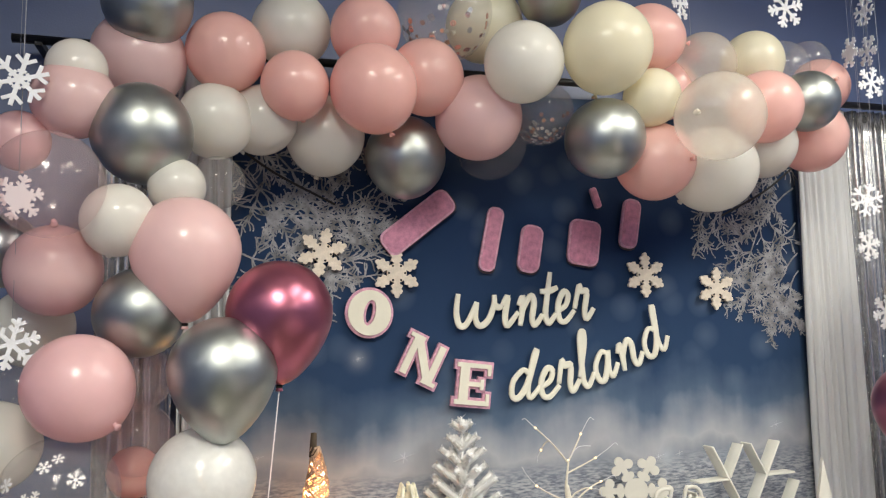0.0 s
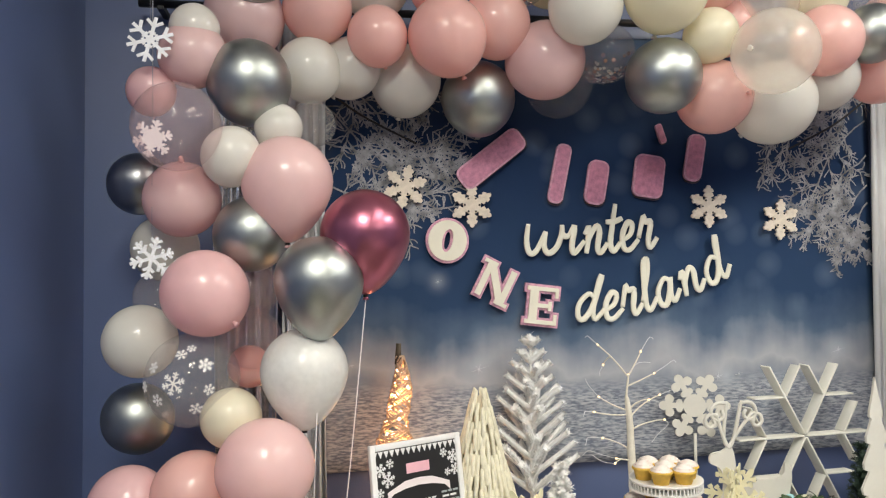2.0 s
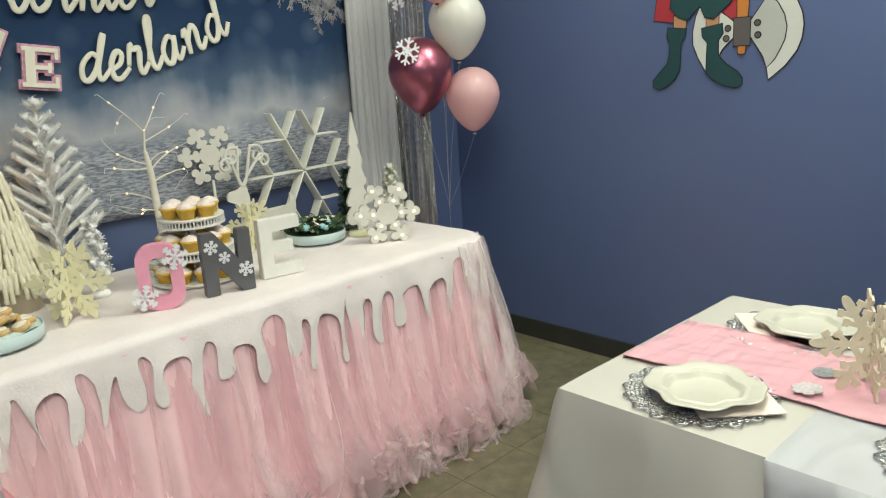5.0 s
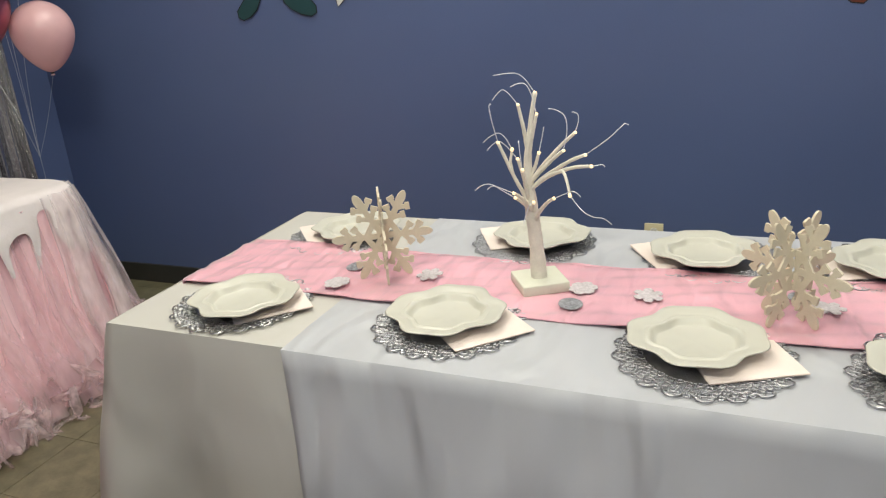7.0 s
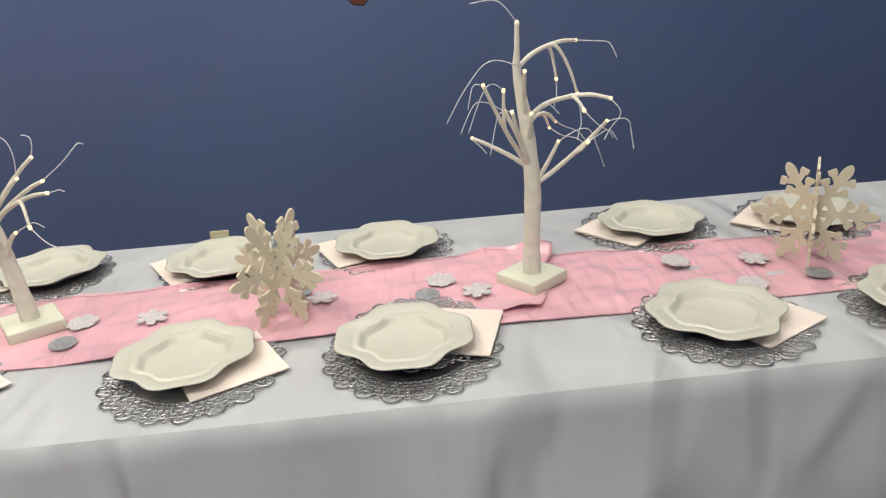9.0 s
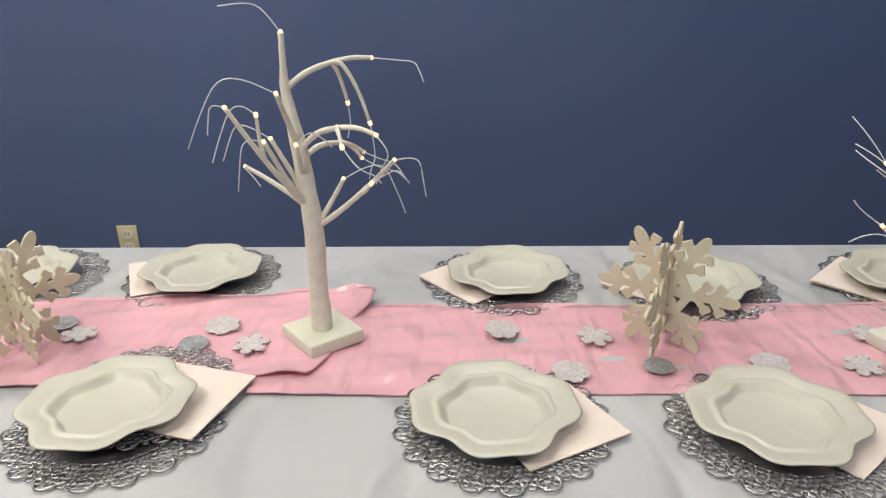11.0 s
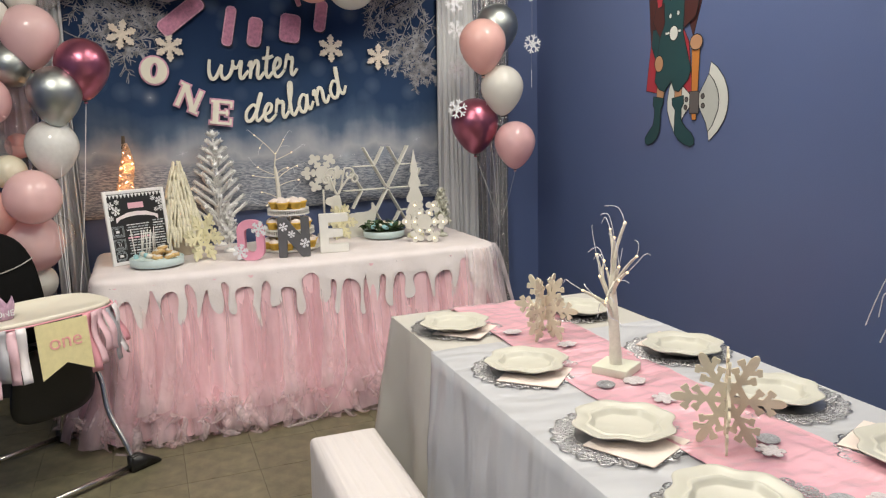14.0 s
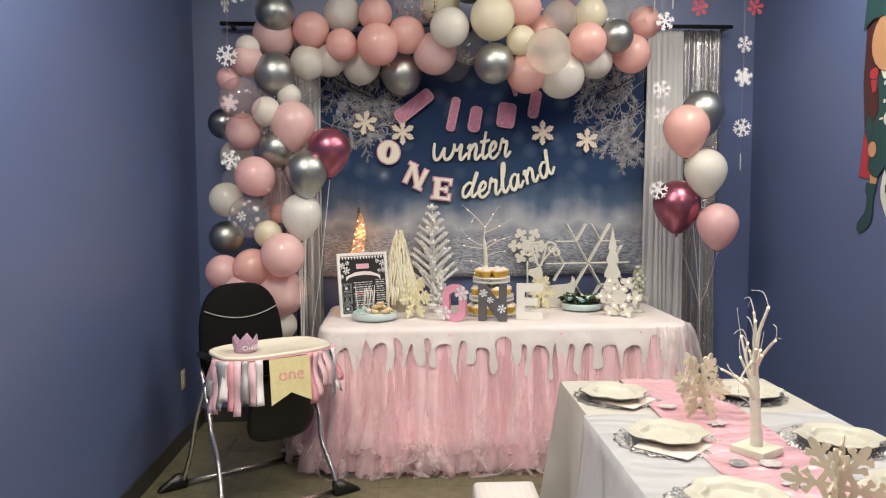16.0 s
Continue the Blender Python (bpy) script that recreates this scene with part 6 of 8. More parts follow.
def cupcake_stand():
    x, y = 0.084, -0.470
    t = thing("cupcake_stand", "three-tier white metal stand with pierced rims", "cake stand", loc=(x, y, TOPZ))
    white = mat("white enamel", (0.80, 0.79, 0.75), 0.35, var=0.03, bump=0.0)
    tiers = [(0.004, 0.165), (0.112, 0.135), (0.222, 0.112)]
    part("post", lathe(B(), [(0, 0.0), (0.02, 0.0), (0.012, 0.03), (0.012, 0.23), (0.0, 0.235)], 16), white, t)
    for z, r in tiers:
        p = part("tier", lathe(B(), [(0, z), (r, z), (r + 0.003, z + 0.004), (r + 0.003, z + 0.010), (r - 0.004, z + 0.008), (0, z + 0.006)], 48), white, t, "round white plate")
        if z > 0.05:
            rim = B()
            n = int(6.28 * r / 0.012)
            for k in range(n):
                a = k * math.tau / n
                box(rim, (0, 0, 0), (0.004, 0.002, 0.022), m=Matrix.Translation(((r + 0.002) * math.cos(a), (r + 0.002) * math.sin(a), z - 0.010)) @ Matrix.Rotation(a + math.pi / 2, 4, "Z"))
            lathe(rim, [(r, z - 0.024), (r + 0.004, z - 0.024), (r + 0.004, z - 0.017), (r, z - 0.017)], 40)
            part("pierced_rim", rim, white, p, "white pierced rim", False)
    cake = mat("golden sponge", (0.72, 0.46, 0.08), 0.8, var=0.12, scale=60, fine=250, bump=0.5)
    cream = mat("pale pink frosting", (0.86, 0.76, 0.70), 0.45, var=0.04)
    sprinkle = mat("pink sprinkles", (0.72, 0.30, 0.36), 0.5)
    cup = lathe(B(), [(0, 0), (0.0235, 0), (0.031, 0.030), (0.036, 0.034), (0.035, 0.040), (0, 0.042)], 24, lobes=lambda a: 1 + 0.02 * math.sin(a * 12))
    fro = lathe(B(), [(0.032, 0.039), (0.0365, 0.043), (0.036, 0.048), (0.029, 0.050), (0.030, 0.054), (0.0275, 0.058), (0.020, 0.0585), (0.0195, 0.063), (0.012, 0.066), (0.005, 0.070), (0, 0.071)], 30, lobes=lambda a: 1 + 0.035 * math.sin(a * 9))
    for v in fro.verts:
        v.co = (0.90 * v.co.x, 0.90 * v.co.y, 0.0375 + 0.68 * (v.co.z - 0.039))
    cm, fm = mesh_of(cup, "cake", cake), mesh_of(fro, "frosting", cream)
    rnd = random.Random(17)
    spr = B()
    for _ in range(16):
        a, q = rnd.uniform(0, 6.28), rnd.uniform(0.006, 0.026)
        box(spr, (q * math.cos(a), q * math.sin(a), 0.0570 - q * 0.40), (0.004, 0.0016, 0.0016), m=None)
    sm = mesh_of(spr, "sprinkles", sprinkle, False)
    first = None
    for (z, r), n, ring in ((tiers[0], 10, 0.122), (tiers[1], 8, 0.098), (tiers[2], 6, 0.072)):
        for k in range(n + (1 if z > 0.2 else 0)):
            a = k * math.tau / n + z * 9
            q = ring if k < n else 0.0
            p = thing("cupcake", "yellow cupcake with pale pink frosting and sprinkles", "cupcake", "cupcakes on the stand", loc=(x + q * math.cos(a), y + q * math.sin(a), TOPZ + z + 0.0075), rz=a * 50)
            part("cake", cm, None, p)
            f = part("frosting", fm, None, p)
            tagged(part("sprinkles", sm, None, f, "pink sprinkles"), kind="stuff")


cupcake_stand()


def bare_tree(x, y, h, seed, label, limbs, spread, n, base_z, turn, trunk):
    """A small white wrapped tree with lamp-tipped branches and thin wire twigs; limbs are (height, side, depth, rise, length, curve)."""
    t = thing("lighted_branch_tree", label, "lamp", "lighted branch trees", loc=(x, y, base_z), rz=turn)
    rnd = random.Random(seed)
    part("base", box(B(), (0, 0, 0.0125), (0.105, 0.105, 0.025), 0.003), M_OFFWHITE, t, "square cream base")
    lean = [Vector((rnd.uniform(-0.008, 0.008), rnd.uniform(-0.008, 0.008), 0)) for _ in range(6)]
    fine = arc_points([Vector((0, 0, 0.0))] + [Vector((0, 0, trunk * (i + 1) / 6)) + lean[i] * (i / 5) for i in range(6)], 7)
    part("trunk", tube(B(), fine, [0.021 - 0.0095 * i / len(fine) + 0.0011 * math.sin(i * 1.9) for i in range(len(fine))], 12), M_BARK, t, "cream wrapped trunk")
    led = bpy.data.meshes.get("led") or mesh_of(lathe(B(), [(0, -0.003), (0.0036, -0.0025), (0.0036, 0.003), (0, 0.005)], 8), "led", M_LED)

    def limb(start, way, ln, w, curve, forks=0):
        a = [Vector(start)]
        d = Vector(way).normalized()
        for i in range(7):
            a.append(a[-1] + d * ln / 7)
            d = (d + Vector((rnd.uniform(-0.10, 0.10), rnd.uniform(-0.10, 0.10), curve * 0.22 + rnd.uniform(-0.07, 0.07)))).normalized()
        b = part("branch", tube(B(), a, [w * (1 - 0.06 * i) for i in range(8)], 7), M_BARK, t)
        part("led", led, None, b).matrix_basis = Matrix.Translation(a[-1]) @ d.to_track_quat("Z", "Y").to_matrix().to_4x4()
        p, bm, pts = a[-1].copy(), B(), [a[-1]]
        dd = (d + Vector((rnd.uniform(-0.35, 0.35), rnd.uniform(-0.35, 0.35), rnd.uniform(-0.45, 0.25)))).normalized()
        step, bend = rnd.uniform(0.007, 0.013), Vector((rnd.uniform(-0.1, 0.1), rnd.uniform(-0.1, 0.1), rnd.uniform(-0.22, 0.06)))
        for i in range(8):
            p = p + dd * step
            dd = (dd + bend).normalized()
            pts.append(p.copy())
        part("twig", tube(bm, pts, 0.0011, 5), M_PAPER, b, "thin white wire twig")
        for j in range(forks):
            k = 2 + 2 * j
            e = (a[k + 1] - a[k]).normalized()
            limb(a[k], e + Vector((rnd.uniform(-0.6, 0.6), rnd.uniform(-0.6, 0.6), curve * 0.6 + rnd.uniform(-0.35, 0.25))), ln * rnd.uniform(0.4, 0.6), w * 0.65, curve * 1.3)

    limb(fine[-1] - Vector((0, 0, 0.02)), (0, 0.04, 1), h - trunk, 0.0075, 0.05)
    back = Matrix.Rotation(-radians(turn), 3, "Z")
    for z, side, depth, rise, ln, curve in limbs:
        k = min(len(fine) - 1, int(z / trunk * (len(fine) - 1)))
        at = fine[k] if z <= trunk else fine[-1] + Vector((0, 0, z - trunk))
        limb(at, back @ Vector((depth, -side, rise)), ln, 0.0062, curve, 2 if ln > 0.14 else 1)
    for i in range(n):
        k = rnd.randrange(int(len(fine) * 0.5), len(fine))
        a = i * 2.4 + rnd.uniform(-0.4, 0.4)
        limb(fine[k], (math.cos(a), math.sin(a), rnd.uniform(0.5, 1.3)), spread * rnd.uniform(0.5, 0.8), 0.0058, 0.05, 1 if rnd.random() < 0.6 else 0)
    return t


def lit_tree(x, y, turn, label, stem, boughs, base_z, rz=0.0, slim=0.82):
    """A wrapped tree lamp with drooping boughs. stem: (side, height, radius) up the trunk, with the sideways lean along y and x alike in stem[i][3].
    boughs: (root, tip x, tip y, tip z, arch, wire y, wire z); root is a height on the trunk, or minus the number of the bough that it leaves."""
    t = thing("lighted_branch_tree", label, "lamp", "lighted branch trees", loc=(x, y, base_z), rz=rz)
    base = part("base", box(B(), (0, 0, 0.0125), (0.108, 0.108, 0.025), 0.003), M_BASEWOOD, t, "square cream base")
    base.rotation_euler = (0, 0, radians(turn))
    pts = arc_points([(sx, sy, z) for sx, sy, z, r in stem], 7)
    n = len(pts)
    rad = [stem[min(i // 7, len(stem) - 2)][3] * (1 - (i % 7) / 7) + stem[min(i // 7 + 1, len(stem) - 1)][3] * ((i % 7) / 7) for i in range(n)]
    part("trunk", tube(B(), pts, [q * (1 + 0.035 * math.sin(i * 1.7) + 0.03 * math.sin(i * 0.6)) for i, q in enumerate(rad)], 14), M_BARK, t, "cream tape-wrapped trunk")
    led = bpy.data.meshes.get("led") or mesh_of(lathe(B(), [(0, -0.004), (0.0034, -0.0035), (0.0036, 0.003), (0, 0.005)], 8), "led", M_LED)
    lines = []
    rnd = random.Random(int(1000 * x))
    for root, bx, by, bz, arch, wy, wz in boughs:
        tip = Vector((bx, by, bz))
        if root > 0:
            p0 = min(pts, key=lambda p: abs(p.z - root))
        else:
            line = lines[int(-root) - 1]
            p0 = line[int(len(line) * 0.55)]
        mid = p0.lerp(tip, 0.48) + Vector((0, 0, arch)) + Vector((rnd.uniform(-0.004, 0.004), rnd.uniform(-0.004, 0.004), 0))
        a = arc_points([p0, p0.lerp(mid, 0.5) + Vector((0, 0, 0.35 * arch)), mid, mid.lerp(tip, 0.55) + Vector((0, 0, 0.30 * arch)), tip], 4)
        lines.append(a)
        w0 = slim * (0.0066 if root > 0 else 0.0050)
        b = part("branch", tube(B(), a, [w0 * (1 - 0.38 * i / len(a)) * (1 + 0.05 * math.sin(2.1 * i)) for i in range(len(a))], 8), M_BARK, t)
        d = (a[-1] - a[-2]).normalized()
        part("led", led, None, b).matrix_basis = Matrix.Translation(a[-1]) @ d.to_track_quat("Z", "Y").to_matrix().to_4x4()
        end = tip + Vector((rnd.uniform(-0.02, 0.02), wy, wz))
        reach = (end - tip).length
        bow = (tip + end) / 2 + d * 0.30 * reach + Vector((0, 0, 0.14 * reach))
        part("twig", tube(B(), arc_points([tip, tip.lerp(bow, 0.5) + d * 0.10 * reach, bow, bow.lerp(end, 0.55) + Vector((0, 0, 0.05 * reach)), end], 4), 0.00105, 6), M_WIRE, b, "thin white wire twig")
    for end, bow in (((-0.012, 0.088, 0.040), (0.0, 0.035, 0.040)),):
        b = part("led", led, None, t)
        b.matrix_basis = Matrix.Translation(pts[-1])
        top = Vector(stem[-1][:3])
        part("twig", tube(B(), arc_points([top, top + Vector(bow), top + Vector(end)], 6), 0.00105, 6), M_WIRE, t, "thin white wire twig")
    return t


lit_tree(0.076, -0.206, 20, "tall bare white branch tree behind the cupcakes",
         ((0, 0.010, 0, 0.0160), (0, 0.008, 0.12, 0.0150), (0, 0.004, 0.24, 0.0140), (0, 0.0, 0.36, 0.0120), (0, -0.008, 0.437, 0.0085), (0, -0.010, 0.455, 0.0040), (0, -0.001, 0.525, 0.0034)),
         ((0.520, 0.010, -0.117, 0.636, 0.004, -0.040, 0.026), (0.530, -0.012, 0.052, 0.605, -0.006, 0.054, 0.042), (0.485, 0.008, 0.092, 0.529, 0.0, 0.084, 0.036), (-1, -0.025, -0.085, 0.560, 0.012, -0.010, -0.040),
          (0.400, -0.020, -0.105, 0.448, -0.004, -0.050, 0.062), (0.390, 0.030, -0.142, 0.405, -0.006, -0.045, -0.012), (0.400, 0.030, 0.060, 0.440, 0.012, 0.040, -0.030), (0.380, -0.025, 0.126, 0.446, 0.010, 0.060, 0.004),
          (0.330, 0.020, 0.122, 0.366, 0.008, -0.055, -0.075), (0.230, 0.020, -0.060, 0.238, 0.0, -0.125, 0.018), (-10, 0.045, -0.075, 0.228, 0.004, -0.090, 0.030), (0.260, -0.030, -0.090, 0.300, 0.006, -0.070, -0.020)), TOPZ, -90, 0.5)


def cut_flake(x, y, z, r, label, lit, foot=False):
    """A fat snowflake whose arms end in three round lobes."""
    t = thing("lit_snowflake" if lit else "cut_snowflake", label, "snowflake", loc=(x, y, z), rz=-32 if lit else -14)
    d = 0.022 if lit else 0.006

    def field(x, z):
        f = np.hypot(x, z) - 0.32 * r
        for k in range(6):
            a = (k + 0.5) * math.pi / 3
            sa, ca = math.sin(a), math.cos(a)
            f = np.minimum(f, bar_field(x, z, a, 0, r * 0.82, r * 0.075))
            for side, at, q in ((-0.19, 0.70, 0.125), (0.19, 0.70, 0.125), (0, 0.87, 0.125), (-0.10, 0.42, 0.085), (0.10, 0.42, 0.085)):
                f = np.minimum(f, np.hypot(x - r * (side * ca + at * sa), z - r * (at * ca - side * sa)) - q * r)
        return f

    bm = cutout(B(), field, r * 1.04, 80, d)
    part("body", bm, M_OFFWHITE, t, "", False)
    if lit:
        bulb = mesh_of(lathe(B(), [(0, -0.004), (0.006, 0), (0.004, 0.006), (0, 0.007)], 10), "bulb", glow("warm marquee bulb", (1.0, 0.85, 0.55), 2.2))
        for k in range(6):
            a = (k + 0.5) * math.pi / 3
            for q in (0.42, 0.80):
                part("bulb", bulb, None, t).matrix_basis = Matrix.Translation((q * r * math.sin(a), -d / 2 - 0.002, q * r * math.cos(a))) @ Matrix.Rotation(math.pi / 2, 4, "X")
    if foot:
        part("post", tube(B(), [(0, 0.002, -r * 0.8), (0, 0.002, TOPZ - z)], 0.006, 8), M_OFFWHITE, t)
        part("foot", box(B(), (0, 0.002, TOPZ - z + 0.006), (0.10, 0.07, 0.012), 0.002), M_OFFWHITE, t)
    return t


cut_flake(0.830, -0.660, TOPZ + 0.119, 0.137, "white marquee snowflake with warm bulbs standing on the table", True)
cut_flake(0.366, -0.120, 1.182, 0.130, "white cut-out snowflake on a post", False, True)


def shelf():
    """A shelf built as a big snowflake of thin boards."""
    t = thing("snowflake_shelf", "white snowflake-shaped open wooden shelf on the table", "shelf", loc=(0.756, -0.180, TOPZ + 0.280), rz=6)
    white = mat("white painted board", (0.76, 0.75, 0.68), 0.6, var=0.05, scale=20, fine=140, bump=0.12)
    r = 0.298
    for k in range(6):
        rot = Matrix.Rotation(k * math.pi / 3 + math.pi / 6, 4, "Y")
        ln = r if k in (0, 5, 2, 3) else r * 0.95
        a = part("board", box(B(), (0, 0, ln / 2 + 0.004), (0.0065, 0.050, ln - 0.008), 0.001), white, t)
        a.matrix_basis = rot
        for s in (-1, 1):
            reach = r * (0.40 if k in (2, 3) else 0.42)
            b = part("board", box(B(), (0, 0, reach / 2 + 0.006), (0.0060, 0.050, reach), 0.001), white, t)
            b.matrix_basis = rot @ Matrix.Translation((0, 0, r * 0.56)) @ Matrix.Rotation(s * math.pi / 3, 4, "Y")


shelf()


def slab_tree():
    t = thing("cutout_tree", "white cut-out scalloped christmas tree on a round base", "decoration", loc=(0.844, -0.455, TOPZ))
    bm = B()
    half = [(0.012, 0.02), (0.014, 0.052), (0.050, 0.050), (0.076, 0.066), (0.080, 0.090), (0.062, 0.112), (0.044, 0.130), (0.064, 0.134), (0.070, 0.154), (0.054, 0.180), (0.036, 0.210), (0.056, 0.216), (0.060, 0.238), (0.044, 0.268), (0.028, 0.300), (0.044, 0.306), (0.046, 0.326), (0.030, 0.362), (0.020, 0.386), (0.030, 0.392), (0.028, 0.412), (0.014, 0.462), (0.0, 0.525)]
    half = [(0.85 * x, z) for x, z in half]
    prism(bm, half + [(-x, z) for x, z in half[-2::-1]], 0.010)
    part("body", bm, M_OFFWHITE, t, "", False)
    part("base", lathe(B(), [(0, 0), (0.050, 0), (0.052, 0.004), (0.050, 0.022), (0, 0.022)], 28), M_YELLOWWOOD, t, "pale round base")


slab_tree()


def reindeer():
    """A lying reindeer cut from one board, with curled antlers."""
    t = thing("reindeer_cutout", "white wooden reindeer silhouette with curled antlers", "decoration", loc=(0.512, -0.258, TOPZ), rz=0)
    bm = B()
    body = arc_points([(-0.10, 0, 0.0), (-0.13, 0, 0.06), (-0.115, 0, 0.13), (-0.125, 0, 0.19), (-0.165, 0, 0.215), (-0.16, 0, 0.245), (-0.12, 0, 0.255), (-0.085, 0, 0.27), (-0.070, 0, 0.22), (-0.060, 0, 0.15), (0.0, 0, 0.145), (0.08, 0, 0.15), (0.115, 0, 0.165), (0.122, 0, 0.205), (0.145, 0, 0.17), (0.14, 0, 0.11), (0.12, 0, 0.05), (0.11, 0, 0.0)], 4)
    prism(bm, [(p.x, p.z) for p in body], 0.010)
    part("body", bm, M_OFFWHITE, t, "", False)
    for s in (-1, 1):
        for a0, q in ((0.0, 1.0), (0.6, 0.75)):
            pts = []
            for i in range(26):
                u = i / 25
                r = 0.045 * q * (1 - 0.75 * u)
                a = -1.6 + u * 7.2
                pts.append((-0.09 + s * (0.055 + 0.05 * a0 + r * math.sin(a)) + 0.02, 0.0, 0.335 + 0.05 * (1 - a0) + r * math.cos(a)))
            pts = [(-0.09, 0, 0.262), (-0.09 + s * 0.02, 0, 0.30)] + pts[3:]
            b = tube(B(), arc_points(pts, 3), 0.0068, 6)
            part("antler", b, M_OFFWHITE, t)


reindeer()

# ---- on the dining table ----
CLOTH = 0.7530


def lace_mat_mesh():
    """A round foil doily: a disc with a pierced, scalloped lace rim."""
    bm = B()
    r = 0.165
    for n, at, q, w, off in ((40, 0.68, 0.036, 0.011, 0.5), (46, 0.745, 0.034, 0.011, 0.0), (50, 0.81, 0.034, 0.011, 0.5), (54, 0.87, 0.034, 0.011, 0.0), (18, 0.90, 0.100, 0.016, 0.0), (54, 0.925, 0.030, 0.010, 0.5)):
        for k in range(n):
            a = (k + off) * math.tau / n
            c = Vector((r * at * math.cos(a), r * at * math.sin(a), 0.0022 + 0.0009 * (k % 2)))
            rows = []
            for i in range(10):
                b = i * math.tau / 10
                rows.append([bm.verts.new(c + Vector(((q * r + s) * math.cos(b), (q * r + s) * math.sin(b), z))) for s, z in ((-w * r * 0.9, 0), (w * r * 0.9, 0), (0, 0.0022))])
            for i in range(10):
                p, s = rows[i], rows[(i + 1) % 10]
                for j in range(3):
                    bm.faces.new((p[j], p[(j + 1) % 3], s[(j + 1) % 3], s[j]))
    return bm


def plate_mesh():
    """A wide baroque plate with a wavy rim."""
    def lobes(a):
        return 1 + 0.055 * math.cos(4 * a + 0.4) + 0.045 * math.cos(8 * a + 0.8 + math.pi) * 1.0
    prof = [(0, 0.004), (0.074, 0.004), (0.079, 0.0055), (0.084, 0.0125), (0.088, 0.0155), (0.092, 0.0162), (0.095, 0.0145), (0.099, 0.0138), (0.103, 0.0155), (0.122, 0.0178), (0.131, 0.0190), (0.1335, 0.0175), (0.128, 0.0150), (0.104, 0.0105), (0.094, 0.007), (0.086, 0.001), (0.078, 0.0), (0, 0.0005)]
    rings = []
    bm = B()
    seg = 72
    for r, z in prof:
        k = min(1, max(0, (r - 0.06) / 0.03))
        r *= 0.92
        z *= 1.25
        rings.append([bm.verts.new((r * (1 + k * (lobes(i * math.tau / seg) - 1)) * math.cos(i * math.tau / seg), r * (1 + k * (lobes(i * math.tau / seg) - 1)) * math.sin(i * math.tau / seg), z)) for i in range(seg)])
    for a, b in zip(rings, rings[1:]):
        for i in range(seg):
            bm.faces.new((a[i], a[(i + 1) % seg], b[(i + 1) % seg], b[i]))
    bmesh.ops.remove_doubles(bm, verts=list(bm.verts), dist=1e-6)
    return bm


def napkin_mesh():
    bm = B()
    for i in range(4):
        def f(u, v, i=i):
            return ((u - 0.5) * 0.176, (v - 0.5) * 0.176, 0.0008 * i + 0.0015 * math.sin(3 * u + 2 * v + i) * u)
        sheet(bm, 6, 6, f)
    return bm


LACE_MESH = mesh_of(lace_mat_mesh(), "lace_rim", M_SILVER)
DISC_MESH = mesh_of(lathe(B(), [(0, 0.0012), (0.108, 0.0012), (0.109, 0.0024), (0.106, 0.0030), (0, 0.0026)], 40), "disc", M_SILVER)


def placemat(m):
    t = thing("lace_placemat", "round silver foil placemat with a pierced lace rim", "placemat", "placemats")
    t.matrix_basis = m
    part("disc", DISC_MESH, None, t)
    part("lace_rim", LACE_MESH, None, t, "pierced lace rim")


PLATE_MESH = mesh_of(plate_mesh(), "plate", M_PLATE)
NAP_MESH = mesh_of(napkin_mesh(), "napkin", M_NAPKIN, False)


def one(name, me, label, category, group, m):
    ob = new(name, me)
    ob.matrix_basis = m
    return tagged(ob, label, category, group)


def setting(x, y, turn, mx, my, nx, ny, nturn, lift=0.0):
    """A plate at x, y on a napkin at nx, ny and a lace mat at mx, my."""
    placemat(pose(mx, my, CLOTH, 0, 0, turn * 1.7))
    one("paper_napkin", NAP_MESH, "folded blush paper napkin under a plate", "napkin", "napkins", pose(nx, ny, CLOTH + 0.0055 + lift, 0, 0, nturn))
    one("dinner_plate", PLATE_MESH, "cream plastic dinner plate with a wavy baroque rim", "plate", "dinner plates", pose(x, y, CLOTH + 0.0095 + lift, 0, 0, turn))


# aisle side, then wall side
setting(0.338, -2.287, 20, 0.352, -2.268, 0.358, -2.333, 45)
setting(0.367, -2.779, 8, 0.362, -2.786, 0.358, -2.850, 45)
setting(0.362, -3.281, 14, 0.340, -3.297, 0.345, -3.355, 26)
setting(0.325, -3.680, 2, 0.325, -3.692, 0.365, -3.768, 72, 0.009)
setting(0.315, -4.260, 12, 0.312, -4.273, 0.310, -4.338, 28)
setting(0.291, -4.670, 4, 0.287, -4.677, 0.292, -4.750, 40)
setting(0.245, -5.220, 9, 0.245, -5.230, 0.245, -5.300, 30)
setting(0.850, -2.310, 12, 0.835, -2.280, 0.850, -2.235, 40)
setting(0.880, -2.855, 4, 0.878, -2.832, 0.903, -2.778, 28)
setting(0.832, -3.268, 15, 0.845, -3.285, 0.850, -3.205, 30)
setting(0.836, -3.668, 6, 0.848, -3.665, 0.854, -3.598, 22)
setting(0.810, -4.320, 10, 0.815, -4.312, 0.815, -4.254, 40)
setting(0.768, -4.700, 3, 0.780, -4.706, 0.780, -4.635, 45)
setting(0.770, -5.137, 8, 0.780, -5.142, 0.785, -5.070, 45)
placemat(pose(0.385, -3.708, CLOTH + 0.0085, 0, 0, 11) @ Matrix.Diagonal((0.90, 0.90, 1, 1)))

